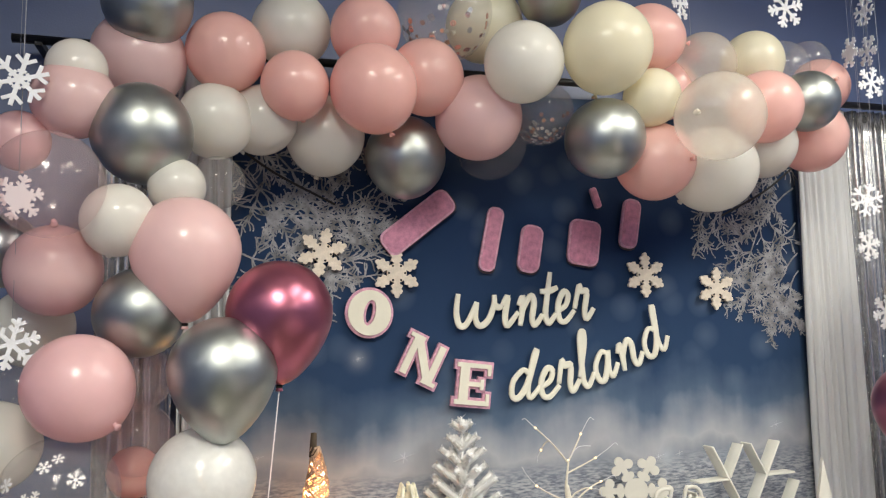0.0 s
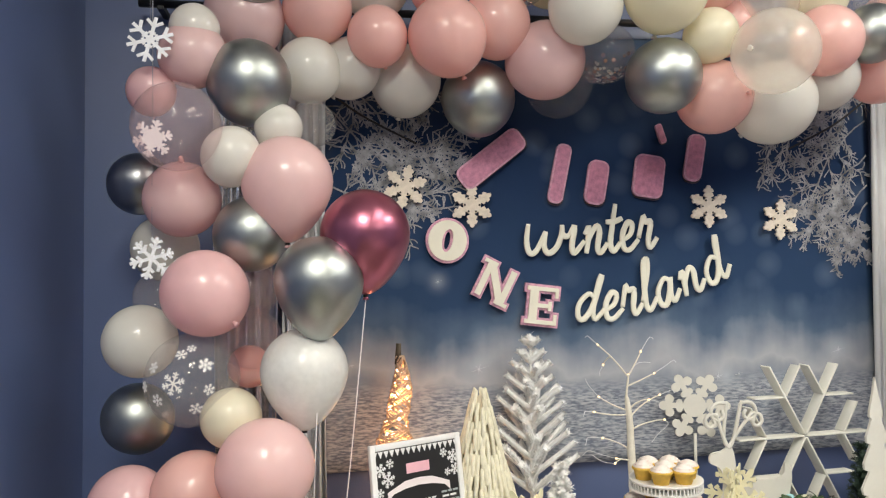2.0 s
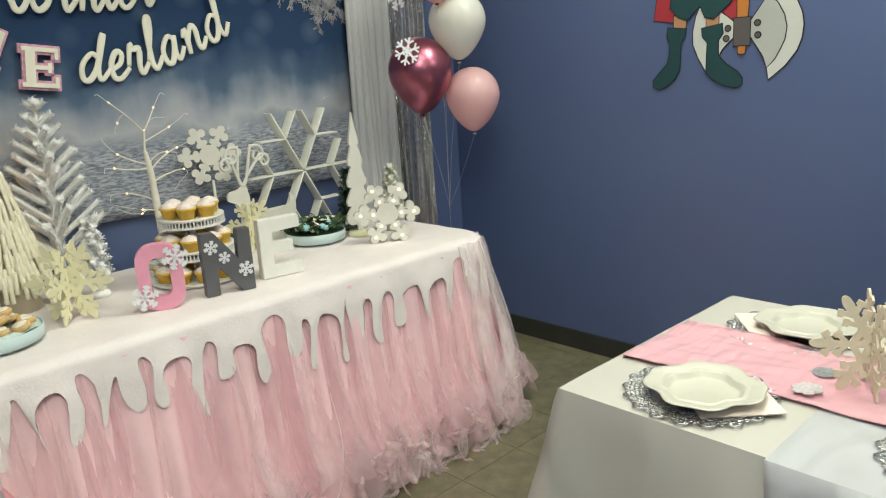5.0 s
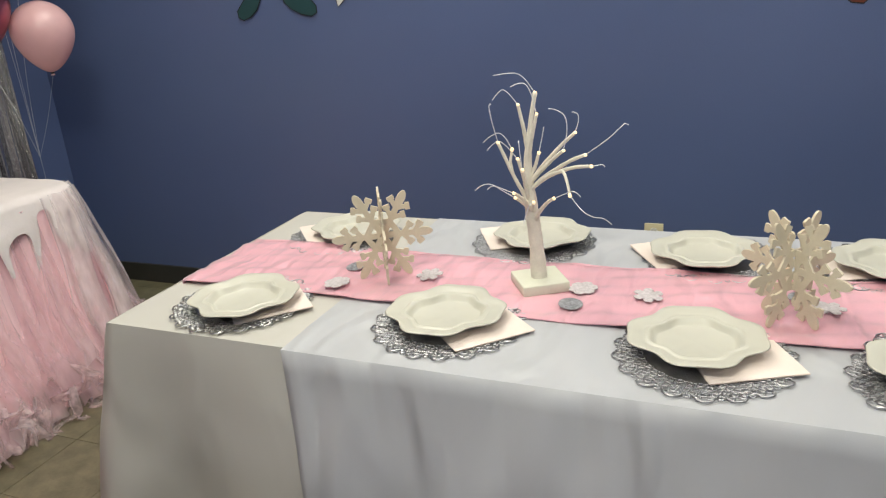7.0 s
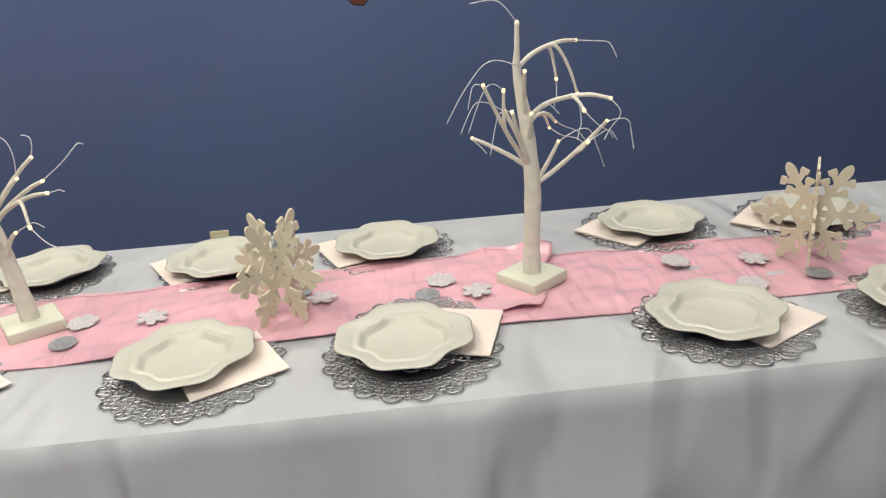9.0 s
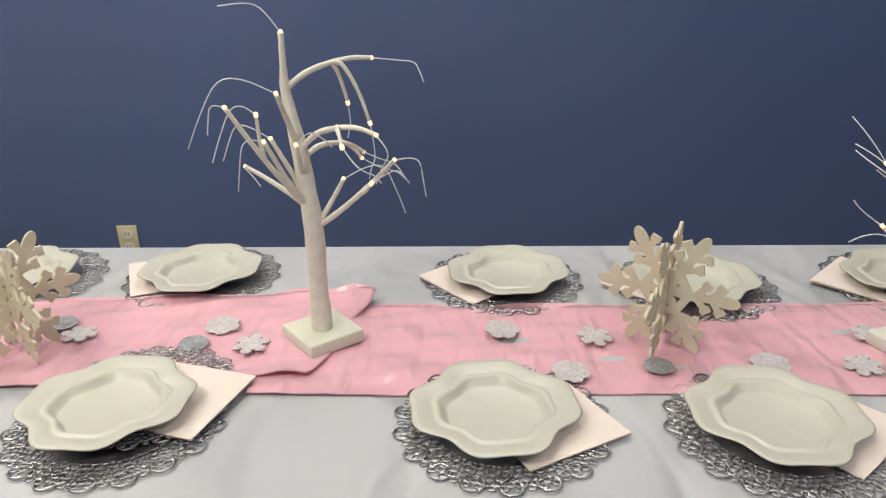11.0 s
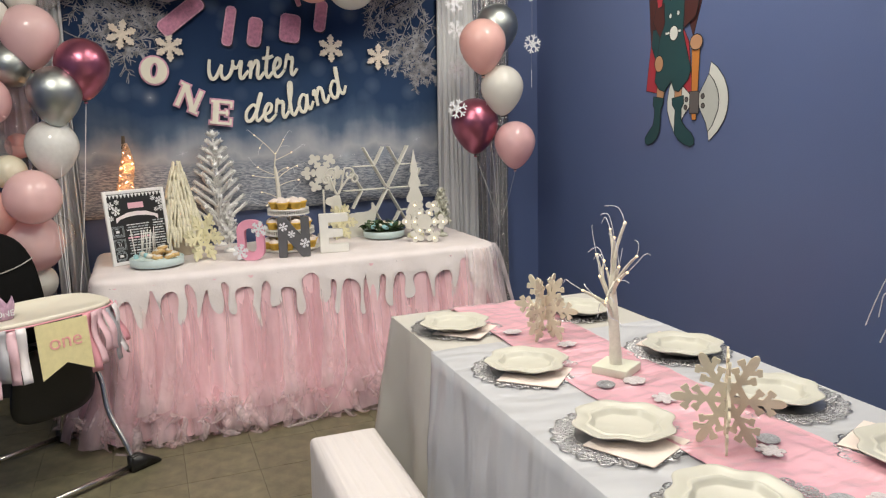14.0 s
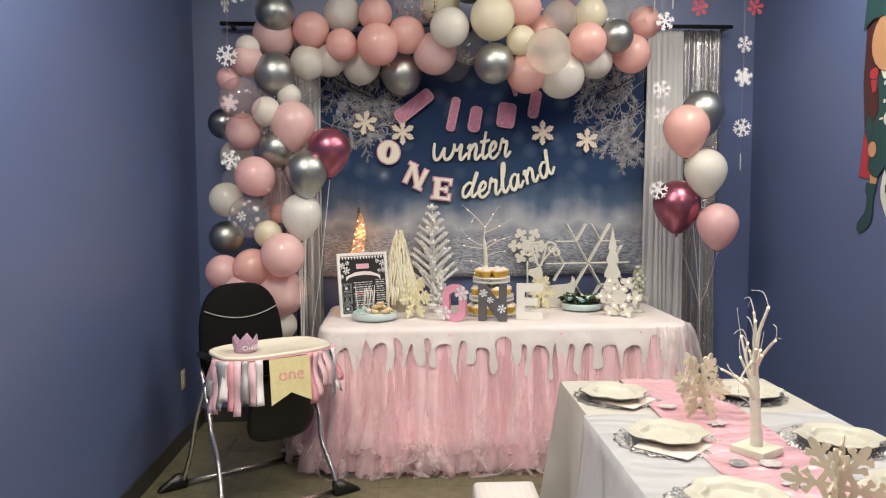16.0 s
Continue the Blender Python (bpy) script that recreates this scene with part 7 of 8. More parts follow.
# standing snowflakes
f0 = stand_flake("standing_snowflake", "pale plywood interlocking snowflake on the pink runner", 0.114, M_PALEWOOD)
f0.matrix_basis = pose(0.563, -2.545, CLOTH + 0.004, 0, 0, 75)
copy_thing(f0, pose(0.520, -3.445, CLOTH + 0.004, 0, 0, 5))
copy_thing(f0, pose(0.530, -4.567, CLOTH + 0.004, 0, 0, 14))

# lighted trees
lit_tree(0.585, -2.925, 32, "bare white branch tree with warm lamps on a square base",
         ((0, 0, 0, 0.0195), (-0.004, 0.004, 0.10, 0.0165), (-0.006, 0.012, 0.19, 0.0145), (-0.004, 0.018, 0.28, 0.0095), (0.004, 0.014, 0.36, 0.0055), (0.027, 0.006, 0.437, 0.0042)),
         ((0.28, -0.018, -0.008, 0.399, 0.0, 0.050, 0.060), (0.31, -0.002, 0.036, 0.416, 0.0, 0.060, 0.010), (0.19, -0.020, 0.078, 0.337, 0.0, 0.010, 0.085), (-3, -0.012, 0.050, 0.322, 0.0, 0.060, 0.018),
          (0.20, -0.011, 0.038, 0.300, 0.0, 0.070, 0.018), (0.19, -0.048, 0.018, 0.286, 0.0, 0.010, 0.060), (0.25, 0.0, -0.006, 0.312, 0.0, -0.012, 0.055), (0.24, 0.003, -0.084, 0.356, 0.008, 0.005, 0.045),
          (0.24, -0.045, -0.070, 0.329, 0.006, 0.025, 0.090), (0.23, -0.050, -0.116, 0.322, 0.010, -0.085, 0.060), (0.23, -0.090, -0.136, 0.309, 0.014, -0.025, -0.004), (-11, -0.100, -0.095, 0.250, 0.012, -0.085, -0.055),
          (0.15, -0.074, -0.055, 0.234, 0.010, -0.060, 0.010), (0.18, -0.101, 0.022, 0.250, 0.006, 0.080, 0.008), (0.18, -0.052, 0.034, 0.225, 0.004, 0.065, 0.015), (0.18, -0.039, -0.002, 0.212, 0.0, 0.020, -0.045)), CLOTH + 0.004)
lit_tree(0.565, -3.967, 38, "tall bare white branch tree with drooping lamp-tipped limbs",
         ((0, 0, 0, 0.0200), (-0.008, 0, 0.10, 0.0175), (-0.018, -0.002, 0.22, 0.0165), (-0.020, 0.008, 0.34, 0.0140), (-0.018, 0.024, 0.445, 0.0085), (-0.022, 0.024, 0.49, 0.0052), (-0.023, 0.023, 0.54, 0.0046)),
         ((0.455, 0.041, -0.105, 0.492, 0.014, -0.085, -0.040), (-1, 0.034, -0.065, 0.421, 0.010, 0.004, -0.060), (-1, 0.012, -0.102, 0.392, 0.026, 0.004, -0.090), (0.35, -0.089, 0.024, 0.460, 0.0, 0.145, -0.085),
          (0.25, -0.092, 0.101, 0.441, -0.006, 0.030, -0.040), (-5, -0.073, 0.061, 0.426, 0.0, 0.070, -0.070), (0.26, -0.031, 0.052, 0.378, 0.0, 0.085, -0.040), (0.26, -0.090, 0.049, 0.388, 0.0, 0.045, -0.075),
          (0.25, 0.018, 0.110, 0.319, 0.004, -0.025, -0.030), (0.36, -0.128, -0.123, 0.407, 0.022, 0.004, -0.080), (-10, -0.132, -0.074, 0.390, 0.010, -0.055, -0.055), (0.34, 0.100, -0.078, 0.321, 0.022, -0.070, -0.050),
          (-12, 0.128, -0.072, 0.302, 0.010, -0.080, -0.045), (0.225, -0.048, -0.143, 0.346, -0.006, -0.050, -0.055), (-14, -0.050, -0.106, 0.309, 0.0, -0.060, -0.002), (0.225, -0.013, -0.056, 0.305, -0.004, -0.100, -0.065), (0.31, -0.060, 0.007, 0.375, 0.0, -0.055, -0.005)), CLOTH + 0.004)
bare_tree(0.503, -4.997, 0.45, 53, "bare white branch tree with warm lamps on a square base", n=9, spread=0.18, base_z=CLOTH + 0.004, turn=20, trunk=0.27,
          limbs=((0.16, -1, 0.2, 0.6, 0.11, 0.0), (0.20, 1, -0.1, 0.9, 0.12, 0.1)))

# table scatter
M_SPARK = mat("silver glitter card", (0.42, 0.43, 0.45), 0.35, 0.6, var=0.35, scale=160, fine=600, bump=0.6)
M_ICEFLAKE = mat("white glitter felt", (0.58, 0.54, 0.55), 0.7, var=0.2, scale=120, fine=500, bump=0.5)
DISC = mesh_of(lathe(B(), [(0, 0), (0.026, 0), (0.026, 0.0015), (0, 0.0015)], 24), "glitter_disc", M_SPARK, False)


def flat_flake_mesh(style):
    bm = flake_bars(B(), 0.032, 0.002, Matrix.Rotation(math.pi / 2, 4, "X"), w=0.38, style=style)
    lathe(bm, [(0, -0.0011), (0.022, -0.0011), (0.022, 0.0011), (0, 0.0011)], 12)
    return mesh_of(bm, "felt_snowflake", M_ICEFLAKE, False)


FLAT = [flat_flake_mesh(0), flat_flake_mesh(1)]
for i, (x, y) in enumerate(((0.581, -2.652), (0.488, -2.447), (0.566, -3.170), (0.575, -3.027), (0.577, -3.519), (0.605, -3.774), (0.534, -3.844), (0.580, -4.291), (0.551, -4.455), (0.451, -4.729), (0.445, -4.880), (0.434, -4.393), (0.551, -4.947))):
    one("felt_snowflake", FLAT[i % 2], "small white glitter snowflake lying on the runner", "snowflake", "scattered snowflakes", pose(x, y, CLOTH + 0.0125, (i * 37) % 9 - 4, (i * 23) % 9 - 4, i * 41))
for i, (x, y) in enumerate(((0.595, -2.444), (0.487, -3.018), (0.539, -3.740), (0.619, -3.471), (0.449, -4.543), (0.462, -4.959))):
    one("glitter_disc", DISC, "round silver glitter disc lying on the runner", "disc", "scattered discs", pose(x, y, CLOTH + 0.0115, (i * 31) % 8 - 4, (i * 17) % 8 - 4, 0))


# ---- bench ----
def bench():
    t = thing("covered_bench", "long low bench under a white fitted cover", "bench", loc=(-0.085, -2.275, 0), rz=DTURN)
    w, ln, h = 0.235, 2.5, 0.440

    def f(u, v):
        a = u * 2 * (w + ln)
        r = 0.03
        if a < w:
            x, y, n = a - w / 2, 0, (0, 1)
        elif a < w + ln:
            x, y, n = w / 2, -(a - w), (1, 0)
        elif a < 2 * w + ln:
            x, y, n = w / 2 - (a - w - ln), -ln, (0, -1)
        else:
            x, y, n = -w / 2, -ln + (a - 2 * w - ln), (-1, 0)
        o = 0.006 * math.sin(a * 38) * v + 0.012 * v + 0.004 * math.sin(a * 91) * v
        z = h - (v - 0.15) / 0.85 * (h - 0.03) - 0.028
        if v < 0.15:
            k = v / 0.15 * math.pi / 2
            o, z = -0.028 * (1 - math.sin(k)), h - 0.028 * (1 - math.cos(k))
            x, y = x * (1 + o / (w / 2)), -ln / 2 + (y + ln / 2) * (1 + o / (ln / 2))
            return (x, y, z + 0.002)
        return (x + n[0] * o, y + n[1] * o, max(0.004, z + 0.002))

    part("cover_sides", sheet(B(), 420, 20, f, closed=True), M_BENCH, t, "pleated white sides")
    top = B()

    def g(u, v):
        e = min(u, 1 - u, v * ln / w, (1 - v) * ln / w)
        return ((u - 0.5) * (w - 0.056), -0.028 - (ln - 0.056) * v, h + 0.002 + 0.004 * min(1, e * 8) + 0.002 * math.sin(u * 17 + 0.6 * math.sin(v * 30)) * min(1, e * 5))

    part("cover_top", sheet(top, 20, 70, g), M_BENCH, t, "white padded top")


bench()


# ---- high chair ----
def high_chair():
    t = thing("high_chair", "folding black padded high chair with steel tube legs", "high chair", loc=(-1.335, -1.049, 0), rz=34)
    # backrest: a padded oval slab
    def pad(w, h, d, taper=0.0, n=4.0):
        bm = B()
        rows = []
        for rr, yy in ((0.0, -d), (0.80, -d), (0.97, -d * 0.6), (1.0, 0.0), (0.97, d * 0.6), (0.80, d), (0.0, d)):
            ring = []
            for k in range(40):
                a = k * math.tau / 40
                c, s = math.cos(a), math.sin(a)
                x = math.copysign(abs(c) ** (2 / n), c) * w / 2 * rr
                z = math.copysign(abs(s) ** (2 / n), s) * h / 2 * rr
                ring.append(bm.verts.new((x * (1 - taper * z / h), yy, z)))
            rows.append(ring)
        for a, b in zip(rows, rows[1:]):
            for k in range(40):
                bm.faces.new((a[k], a[(k + 1) % 40], b[(k + 1) % 40], b[k]))
        bmesh.ops.remove_doubles(bm, verts=list(bm.verts), dist=1e-6)
        return bm

    back = part("backrest", pad(0.46, 0.60, 0.028, 0.12, 3.0), M_BLACKCLOTH, t, "black padded backrest")
    back.matrix_basis = pose(0.0, -0.04, 0.770, -9, 0, 0)
    piping = B()
    pts = [(0.20 * math.cos(a), -0.034, 0.12 + 0.05 * math.cos(2 * a)) for a in [k * math.pi / 16 for k in range(17)]]
    tube(piping, [(x, y, 0.115 + 0.05 * (x * x / 0.04)) for x, y, z in pts], 0.003, 6)
    part("piping", piping, mat("grey piping", (0.35, 0.33, 0.31), 0.6), back, "grey piping seam")
    seat = part("seat", pad(0.36, 0.34, 0.03, 0.0, 4.0), M_BLACKCLOTH, t, "black padded seat")
    seat.matrix_basis = pose(0.02, -0.20, 0.535, 82, 0, 0)
    rest = part("leg_rest", pad(0.36, 0.34, 0.02, 0.10, 3.4), M_BLACK, t, "glossy black leg rest panel")
    rest.matrix_basis = pose(0.075, -0.35, 0.455, 12, 0, 0)
    # tray
    tray = B()
    lathe(tray, [(0, 0.0), (0.29, 0.0), (0.305, 0.010), (0.305, 0.022), (0.295, 0.027), (0.285, 0.020), (0, 0.018)], 48)
    for v in tray.verts:
        a = math.atan2(v.co.y, v.co.x)
        k = (abs(math.cos(a)) ** 3.2 + abs(math.sin(a)) ** 3.2) ** (-1 / 3.2)
        v.co.x, v.co.y = v.co.x * k * 0.95, v.co.y * k * 0.60
    tr = part("tray", tray, mat("cream plastic tray", (0.78, 0.74, 0.62), 0.4, var=0.03), t, "cream plastic tray")
    tr.matrix_basis = pose(0.02, -0.355, 0.755)
    for s in (-1, 1):
        part("arm", tube(B(), [(s * 0.23, -0.05, 0.72), (s * 0.25 + 0.01, -0.20, 0.735), (s * 0.23 + 0.02, -0.33, 0.745)], 0.018, 8), M_BLACK, t, "black armrest")
        leg = arc_points([(s * 0.25, -0.12, 0.66), (s * 0.27, -0.27, 0.50), (s * 0.285, -0.34, 0.40), (s * 0.275, -0.39, 0.26), (s * 0.292, -0.47, 0.12), (s * 0.296, -0.507, 0.03)], 6)
        part("front_leg", tube(B(), leg, 0.0125, 10), M_CHROMEBAR, t, "bent steel tube leg")
        leg = arc_points([(s * 0.25, -0.22, 0.64), (s * 0.275, -0.12, 0.44), (s * 0.28, -0.01, 0.20), (s * 0.296, 0.08, 0.03)], 6)
        part("rear_leg", tube(B(), leg, 0.0125, 10), M_CHROMEBAR, t, "bent steel tube leg")
        for y, d in ((-0.507, -1), (0.08, 1)):
            foot = B()
            prism(foot, [(-0.02, 0), (0.13, 0), (0.12, 0.018), (0.03, 0.075), (-0.02, 0.075)], 0.045, Matrix.Translation((s * 0.296, y, 0.001)) @ Matrix.Rotation(0 if s > 0 else math.pi, 4, "Z"))
            bmesh.ops.bevel(foot, geom=list(foot.edges), offset=0.006, segments=2, affect="EDGES")
            part("foot", foot, M_BLACK, t, "black plastic foot")
    for y in (-0.507, 0.08):
        part("floor_bar", tube(B(), [(-0.296, y, 0.026), (0.296, y, 0.026)], 0.0125, 10), M_CHROMEBAR, t, "steel floor bar")
    part("cross_bar", tube(B(), [(-0.26, -0.17, 0.58), (0.26, -0.17, 0.58)], 0.010, 8), M_BLACK, t)

    # ribbon garland on the tray's front
    g = thing("ribbon_garland", "pink, white and silver ribbon garland with a yellow flag", "garland", loc=(-1.335, -1.049, 0), rz=34)
    rnd = random.Random(19)
    cols = [mat("pink ribbon", (0.80, 0.36, 0.42), 0.5, var=0.1), mat("white satin ribbon", (0.80, 0.76, 0.78), 0.4, var=0.05), mat("silver grey ribbon", (0.42, 0.42, 0.45), 0.45, 0.3, var=0.1), mat("blush ribbon", (0.78, 0.52, 0.58), 0.5, var=0.1)]

    def rim(a):
        c, s = math.cos(a), math.sin(a)
        k = (abs(c) ** 3.2 + abs(s) ** 3.2) ** (-1 / 3.2)
        return 0.02 + 0.298 * c * k, -0.355 - 0.190 * s * k

    cord = B()
    tube(cord, [(*rim(0.02 + k * 3.1 / 30), 0.762) for k in range(31)], 0.004, 6)
    part("cord", cord, cols[0], g)
    for i in range(30):
        a = 0.10 + i * 2.95 / 29
        if 1.28 < a < 1.98:
            continue
        x, y = rim(a)
        nx, ny = math.cos(a) * 0.6, -math.sin(a)
        bm = B()
        ln, w = rnd.uniform(0.17, 0.25), rnd.uniform(0.028, 0.042)
        p = rnd.uniform(0, 6)
        tw = rnd.uniform(-0.4, 0.4)
        sheet(bm, 2, 9, lambda u, v: ((u - 0.5) * w * math.cos(tw * v), -0.006 - 0.035 * v + 0.010 * math.sin(7 * v + p) + (u - 0.5) * w * math.sin(tw * v * 2), -ln * v))
        ob = part("ribbon", bm, cols[rnd.choice((0, 1, 3, 3, 0, 2))], g)
        ob.modifiers.new("thick", "SOLIDIFY").thickness = 0.001
        ob.matrix_basis = pose(x, y, 0.765, 0, 0, math.degrees(math.atan2(ny, nx)) + 90)
    flag = B()
    prism(flag, [(-0.10, 0.0), (0.10, 0.0), (0.10, -0.215), (0.0, -0.165), (-0.10, -0.215)], 0.003)
    x, y = rim(1.66)
    fl = part("flag", flag, mat("yellow felt flag", (0.74, 0.66, 0.36), 0.85, var=0.06, scale=40, fine=300, bump=0.3), g, "pale yellow felt flag reading one", False)
    fl.matrix_basis = pose(x + 0.02, y - 0.034, 0.765, -6, 0, -4)
    words(fl, "one", 0.085, 0.005, -0.003, -0.105, mat("pink glitter print", (0.80, 0.38, 0.36), 0.6, var=0.2, scale=100))

    c = thing("birthday_crown", "small pink and silver glitter crown on the tray", "crown", loc=(-1.335, -1.049, 0), rz=34)
    cm = B()

    def crown(u, v):
        a = u * math.tau
        top = 0.045 + 0.035 * abs(((u * 6) % 1) * 2 - 1)
        r = 0.052 + 0.008 * v
        return (-0.12 + r * math.cos(a), -0.375 + r * math.sin(a), 0.777 + top * v)

    cr = part("band", sheet(cm, 72, 4, crown, closed=True), mat("mauve glitter felt", (0.50, 0.32, 0.44), 0.6, var=0.25, scale=80, fine=400, bump=0.4), c)
    cr.modifiers.new("thick", "SOLIDIFY").thickness = 0.002
    words(c, "ONE", 0.034, -0.12, -0.431, 0.792, M_PAPER)


high_chair()


# ---- outlets ----
def outlet(x, y, z, rz, label):
    t = thing("wall_outlet", label, "outlet", "wall outlets", loc=(x, y, z), rz=rz)
    part("plate", box(B(), (0, -0.003, 0), (0.072, 0.006, 0.117), 0.002), M_OUTLET, t)
    for s in (-1, 1):
        k = part("socket", lathe(B(), [(0, 0), (0.017, 0), (0.017, 0.003), (0, 0.003)], 20), M_OFFWHITE, t, "cream socket face", False)
        k.matrix_basis = pose(0, -0.006, s * 0.024, 90, 0, 0)
        for q in (-1, 1):
            part("slot", box(B(), (q * 0.006, 0.004, 0.0032), (0.002, 0.008, 0.001)), M_DARK, k, "", False)


outlet(XR - 0.0005, -3.028, 0.411, -90, "ivory wall outlet above the table edge")
outlet(XL + 0.0005, -0.445, 0.404, 90, "ivory wall outlet on the side wall")


# ---- painted shapes on the side wall ----
def paint(name, col):
    return mat(name, col, 0.55, var=0.06, scale=6, bump=0.03)


P_GREEN, P_RED, P_BROWN = paint("dark green wall paint", (0.012, 0.055, 0.062)), paint("red wall paint", (0.36, 0.03, 0.045)), paint("dark brown wall paint", (0.06, 0.016, 0.014))
P_STEEL = paint("steel grey wall paint", (0.44, 0.46, 0.43))
P_TAN, P_BLADE, P_ORANGE, P_GREY = paint("tan wall paint", (0.44, 0.24, 0.13)), paint("pale grey wall paint", (0.60, 0.62, 0.58)), paint("orange wall paint", (0.50, 0.19, 0.04)), paint("grey wall paint", (0.10, 0.09, 0.09))
P_LINE, P_BOOT = paint("black outline paint", (0.01, 0.01, 0.012)), paint("rust brown wall paint", (0.13, 0.028, 0.010))


def mural(y, z, shapes, label, wide=1.0):
    """Flat painted shapes; each is (material, layer, points) with points in metres along and up the wall."""
    t = thing("wall_mural", label, "mural", "wall murals", loc=(XR, y, z), rz=-90)
    for material, layer, pts in shapes:
        m = Matrix.Translation((0, -0.0012 - 0.0011 * layer, 0))
        pts = [(wide * x, z1) for x, z1 in pts]
        n = len(pts)
        turn = math.copysign(1, sum(pts[i - 1][0] * pts[i][1] - pts[i][0] * pts[i - 1][1] for i in range(n)))
        line = []
        for i in range(n):
            a, b, c = Vector(pts[i - 1]), Vector(pts[i]), Vector(pts[(i + 1) % n])
            e = ((b - a).normalized() + (c - b).normalized()).normalized()
            line.append((b.x + 0.0045 * turn * e.y, b.y - 0.0045 * turn * e.x))
        bm = prism(B(), line, 0.0006, m @ Matrix.Translation((0, 0.0005, 0)))
        p = part("painted_shape", bm, P_LINE, t, "", False)
        part("fill", prism(B(), pts, 0.0006, m), material, p, "", False)


def oval(cx, cz, rx, rz, n=18, a0=0.0, a1=math.tau):
    return [(cx + rx * math.cos(a0 + (a1 - a0) * k / n), cz + rz * math.sin(a0 + (a1 - a0) * k / n)) for k in range(n)]


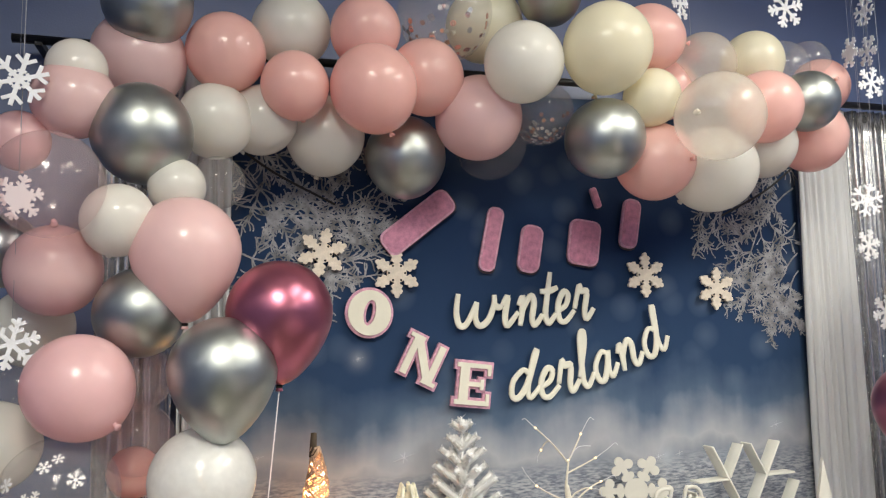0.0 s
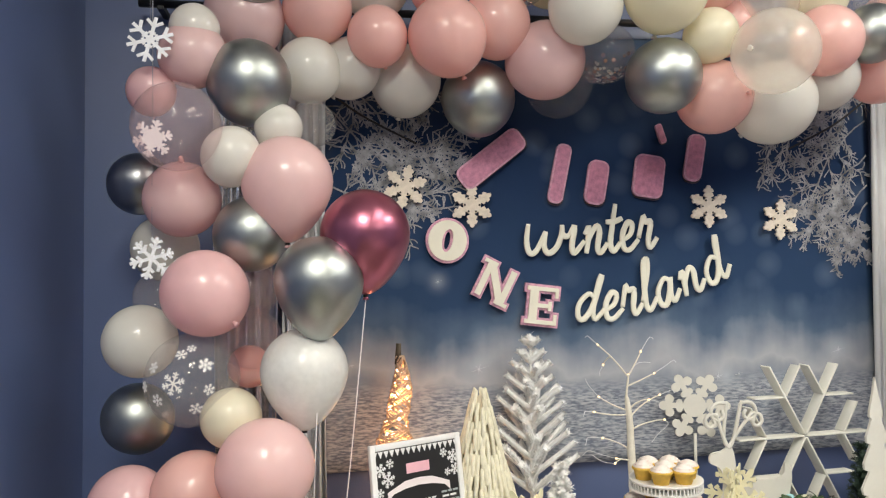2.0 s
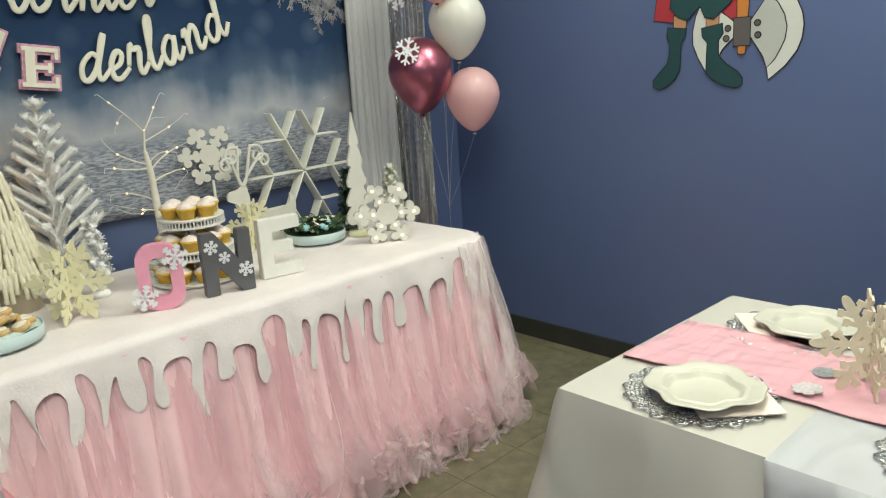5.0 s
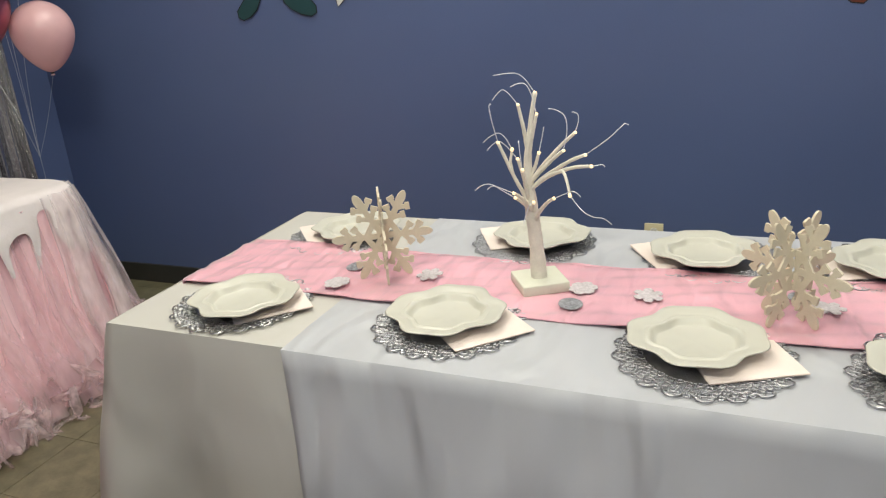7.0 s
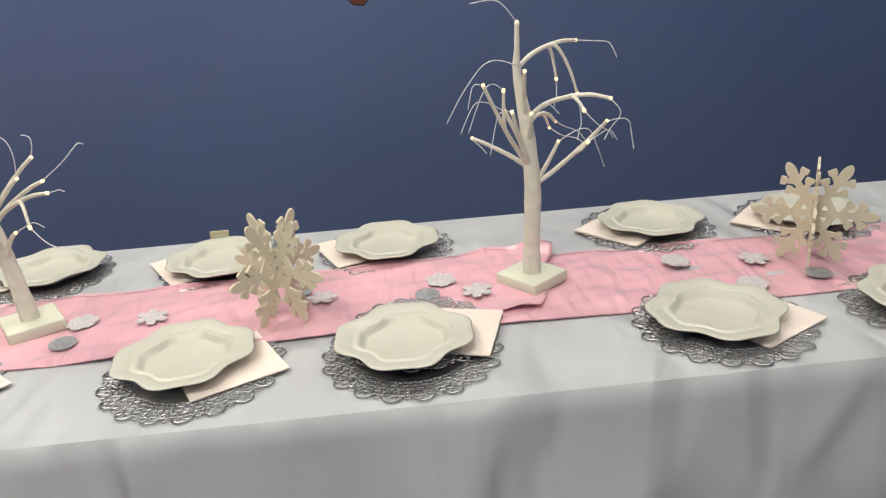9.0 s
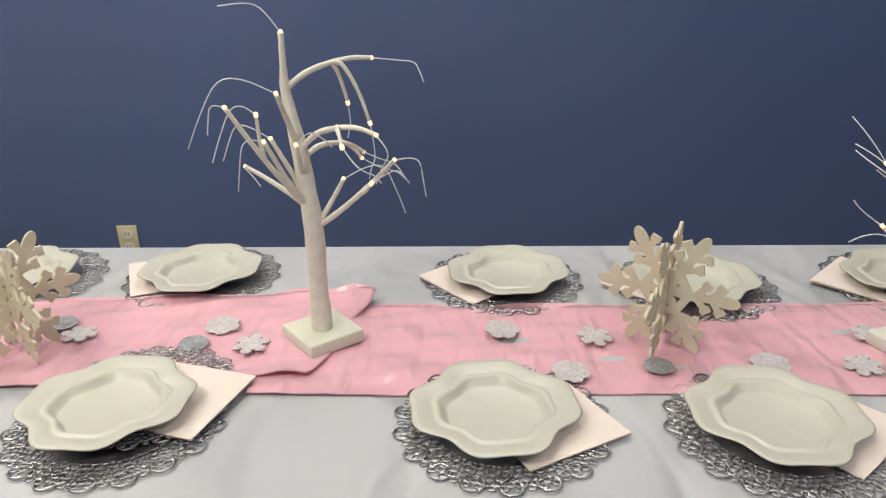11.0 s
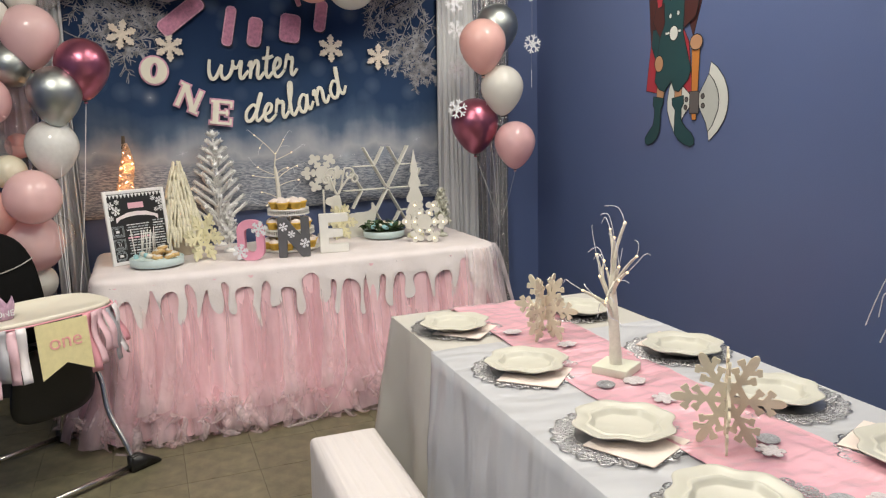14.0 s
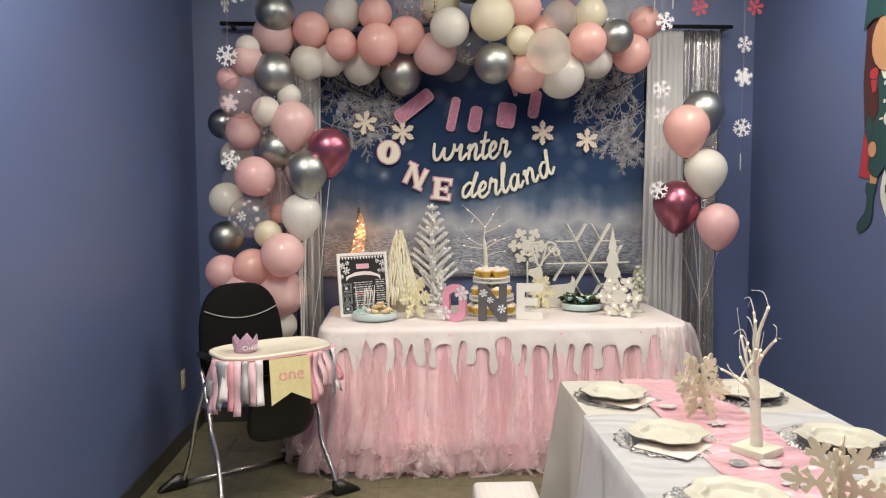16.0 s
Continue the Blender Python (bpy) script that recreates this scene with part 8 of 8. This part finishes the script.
mural(-1.418, 1.339, (
    (P_BROWN, 0, [(-0.15, 0.50), (-0.17, 0.75), (-0.15, 1.10), (0.20, 1.10), (0.21, 0.95), (0.22, 0.68), (0.17, 0.52), (0.10, 0.70), (-0.04, 0.70)]),
    (P_RED, 1, [(-0.14, 0.56), (-0.10, 0.54), (-0.07, 0.50), (-0.06, 0.25), (-0.18, 0.27)]),
    (P_RED, 1, [(0.06, 0.57), (0.10, 0.565), (0.14, 0.50), (0.178, 0.25), (0.07, 0.26)]),
    (P_BLADE, 2, [(0.302, 0.387), (0.345, 0.357), (0.389, 0.307), (0.412, 0.255), (0.42, 0.212), (0.415, 0.16), (0.40, 0.117), (0.36, 0.062), (0.302, 0.012), (0.294, 0.057), (0.28, 0.10), (0.254, 0.14), (0.226, 0.182), (0.226, 0.236), (0.259, 0.283), (0.291, 0.331)]),
    (P_STEEL, 3, [(0.291, 0.331), (0.325, 0.295), (0.350, 0.25), (0.360, 0.206), (0.355, 0.16), (0.341, 0.128), (0.322, 0.09), (0.294, 0.057), (0.28, 0.10), (0.254, 0.14), (0.226, 0.182), (0.226, 0.236), (0.259, 0.283)]),
    (P_BLADE, 2, [(0.030, 0.325), (0.060, 0.30), (0.112, 0.277), (0.163, 0.236), (0.163, 0.182), (0.12, 0.14), (0.09, 0.09), (0.057, 0.04), (0.017, 0.11), (-0.004, 0.16), (-0.006, 0.21), (0.006, 0.27)]),
    (P_ORANGE, 3, [(0.168, 0.48), (0.223, 0.48), (0.215, 0.245), (0.175, 0.245)]),
    (P_ORANGE, 3, [(0.179, 0.15), (0.21, 0.15), (0.208, 0.114), (0.181, 0.114)]),
    (P_GREY, 4, oval(0.139, 0.215, 0.010, 0.010, 10)),
    (P_GREY, 4, oval(0.133, 0.176, 0.010, 0.010, 10)),
    (P_GREY, 4, oval(0.253, 0.228, 0.010, 0.010, 10)),
    (P_GREY, 4, oval(0.256, 0.182, 0.010, 0.010, 10)),
    (P_GREY, 4, [(0.163, 0.252), (0.226, 0.252), (0.226, 0.146), (0.163, 0.146)]),
    (P_TAN, 3, [(-0.09, 0.28), (-0.03, 0.28), (-0.04, 0.22), (-0.09, 0.22)]),
    (P_TAN, 3, [(0.05, 0.28), (0.10, 0.28), (0.10, 0.20), (0.05, 0.20)]),
    (P_GREEN, 4, [(-0.115, 0.235), (-0.035, 0.225), (-0.040, 0.195), (-0.058, 0.17), (-0.060, 0.11), (-0.062, 0.06), (-0.085, 0.020), (-0.12, -0.008), (-0.155, -0.020), (-0.178, -0.008), (-0.180, 0.016), (-0.155, 0.045), (-0.115, 0.085), (-0.105, 0.13), (-0.104, 0.17), (-0.118, 0.195)]),
    (P_GREEN, 4, [(0.032, 0.222), (0.115, 0.235), (0.118, 0.198), (0.100, 0.17), (0.102, 0.11), (0.135, 0.075), (0.180, 0.045), (0.200, 0.020), (0.200, -0.005), (0.175, -0.018), (0.130, -0.008), (0.085, 0.015), (0.055, 0.045), (0.056, 0.11), (0.058, 0.165), (0.036, 0.19)]),
    (P_GREEN, 5, [(-0.05, 0.78), (0.11, 0.78), (0.10, 0.55), (0.165, 0.36), (0.145, 0.315), (0.08, 0.258), (0.045, 0.268), (0.022, 0.315), (-0.03, 0.262), (-0.07, 0.275), (-0.105, 0.315), (-0.07, 0.55)]),
    (P_GREEN, 3, [(-0.13, 0.58), (-0.08, 0.58), (-0.06, 0.42), (-0.09, 0.40), (-0.14, 0.50)]),
    (P_TAN, 6, oval(-0.075, 0.405, 0.032, 0.04)),
    (P_TAN, 6, oval(0.200, 0.490, 0.042, 0.036)),
    (P_BROWN, 6, [(0.112, 0.81), (0.175, 0.83), (0.212, 0.69), (0.19, 0.617), (0.112, 0.57)]),
    (P_BROWN, 6, [(-0.10, 0.706), (-0.125, 0.617), (-0.07, 0.54), (-0.038, 0.605), (-0.045, 0.706)]),
    (P_RED, 7, [(-0.105, 0.77), (-0.05, 0.77), (-0.06, 0.695), (-0.09, 0.69)]),
    (P_RED, 7, [(0.125, 0.83), (0.17, 0.83), (0.175, 0.75), (0.12, 0.745)]),
    (P_BLADE, 6, [(-0.028, 0.558), (0.085, 0.562), (0.085, 0.552), (-0.028, 0.548)]),
    (P_BLADE, 7, oval(0.036, 0.550, 0.030, 0.035)),
    (P_BLADE, 6, oval(0.006, 0.727, 0.009, 0.011, 10)),
    (P_BLADE, 6, oval(0.065, 0.739, 0.009, 0.011, 10)),
    (P_BLADE, 6, oval(0.006, 0.638, 0.009, 0.011, 10)),
    (P_BLADE, 6, oval(0.065, 0.646, 0.009, 0.011, 10)),
    (P_BLADE, 6, [(-0.03, 0.80), (0.09, 0.80), (0.07, 0.755), (0.03, 0.735), (-0.01, 0.755)]),
    (P_TAN, 7, oval(0.02, 0.93, 0.125, 0.145)),
    (P_GREEN, 8, [(-0.17, 1.02), (-0.10, 1.06), (0.14, 1.06), (0.21, 1.02), (0.19, 1.16), (0.10, 1.27), (0.02, 1.30), (-0.06, 1.27), (-0.15, 1.16)]),
    (P_RED, 8, oval(-0.078, 0.785, 0.035, 0.03, 10)),
    (P_RED, 8, oval(0.150, 0.835, 0.035, 0.03, 10)),
), "painted wall mural of plain green, red and brown shapes", 1.04)
mural(-3.014, 1.379, (
    (P_BOOT, 0, [(-0.085, 0.0), (0.165, 0.0), (0.155, 0.10), (0.165, 0.22), (0.18, 0.30), (0.07, 0.30), (0.075, 0.16), (0.045, 0.075), (-0.04, 0.055), (-0.085, 0.04)]),
    (P_BOOT, 1, oval(0.125, 0.315, 0.085, 0.045)),
    (P_GREEN, 0, [(0.06, 0.33), (0.19, 0.33), (0.20, 0.62), (0.05, 0.62)]),
), "painted wall mural of a plain rust brown boot shape")
mural(-3.62, 1.262, (
    (P_BOOT, 0, [(-0.01, 0.03), (0.015, 0.005), (0.05, 0.0), (0.07, 0.02), (0.072, 0.05), (0.055, 0.12), (0.035, 0.20), (0.0, 0.42), (-0.13, 0.42), (-0.065, 0.25), (-0.025, 0.15), (-0.02, 0.08)]),
    (P_BOOT, 1, oval(-0.07, 0.43, 0.095, 0.045)),
), "painted wall mural of a plain rust brown boot shape")

# ---- floor tiles, nearest stretch as single tiles ----
TILE = 0.305
tile = B()
box(tile, (0, 0, 0.0), (TILE - 0.0022, TILE - 0.0022, 0.004), 0.0006)
TILE_MESH = mesh_of(tile, "floor_tile", M_FLOOR, False)
far = B()
nx, ny = int((XR - XL) / TILE) + 1, int((YB - YF) / TILE) + 1
for i in range(nx):
    for j in range(ny):
        w = min(TILE, XR - XL - i * TILE)
        x, y = XL + i * TILE + TILE / 2, YB - j * TILE - TILE / 2
        if j < 22 and w > TILE * 0.99:
            ob = part("floor_tile", TILE_MESH, None, floor)
            ob.matrix_parent_inverse = floor.matrix_world.inverted()
            ob.matrix_basis = pose(x, y, -0.002)
            ob.matrix_parent_inverse = Matrix.Translation((-floor.location.x, -floor.location.y, -floor.location.z))
        else:
            box(far, (XL + i * TILE + w / 2 - floor.location.x, y - floor.location.y, -0.002 - floor.location.z), (w - 0.0022, TILE - 0.0022, 0.004))
tagged(part("floor_tiles", far, M_FLOOR, floor, "olive speckled vinyl tiles", False), kind="stuff")
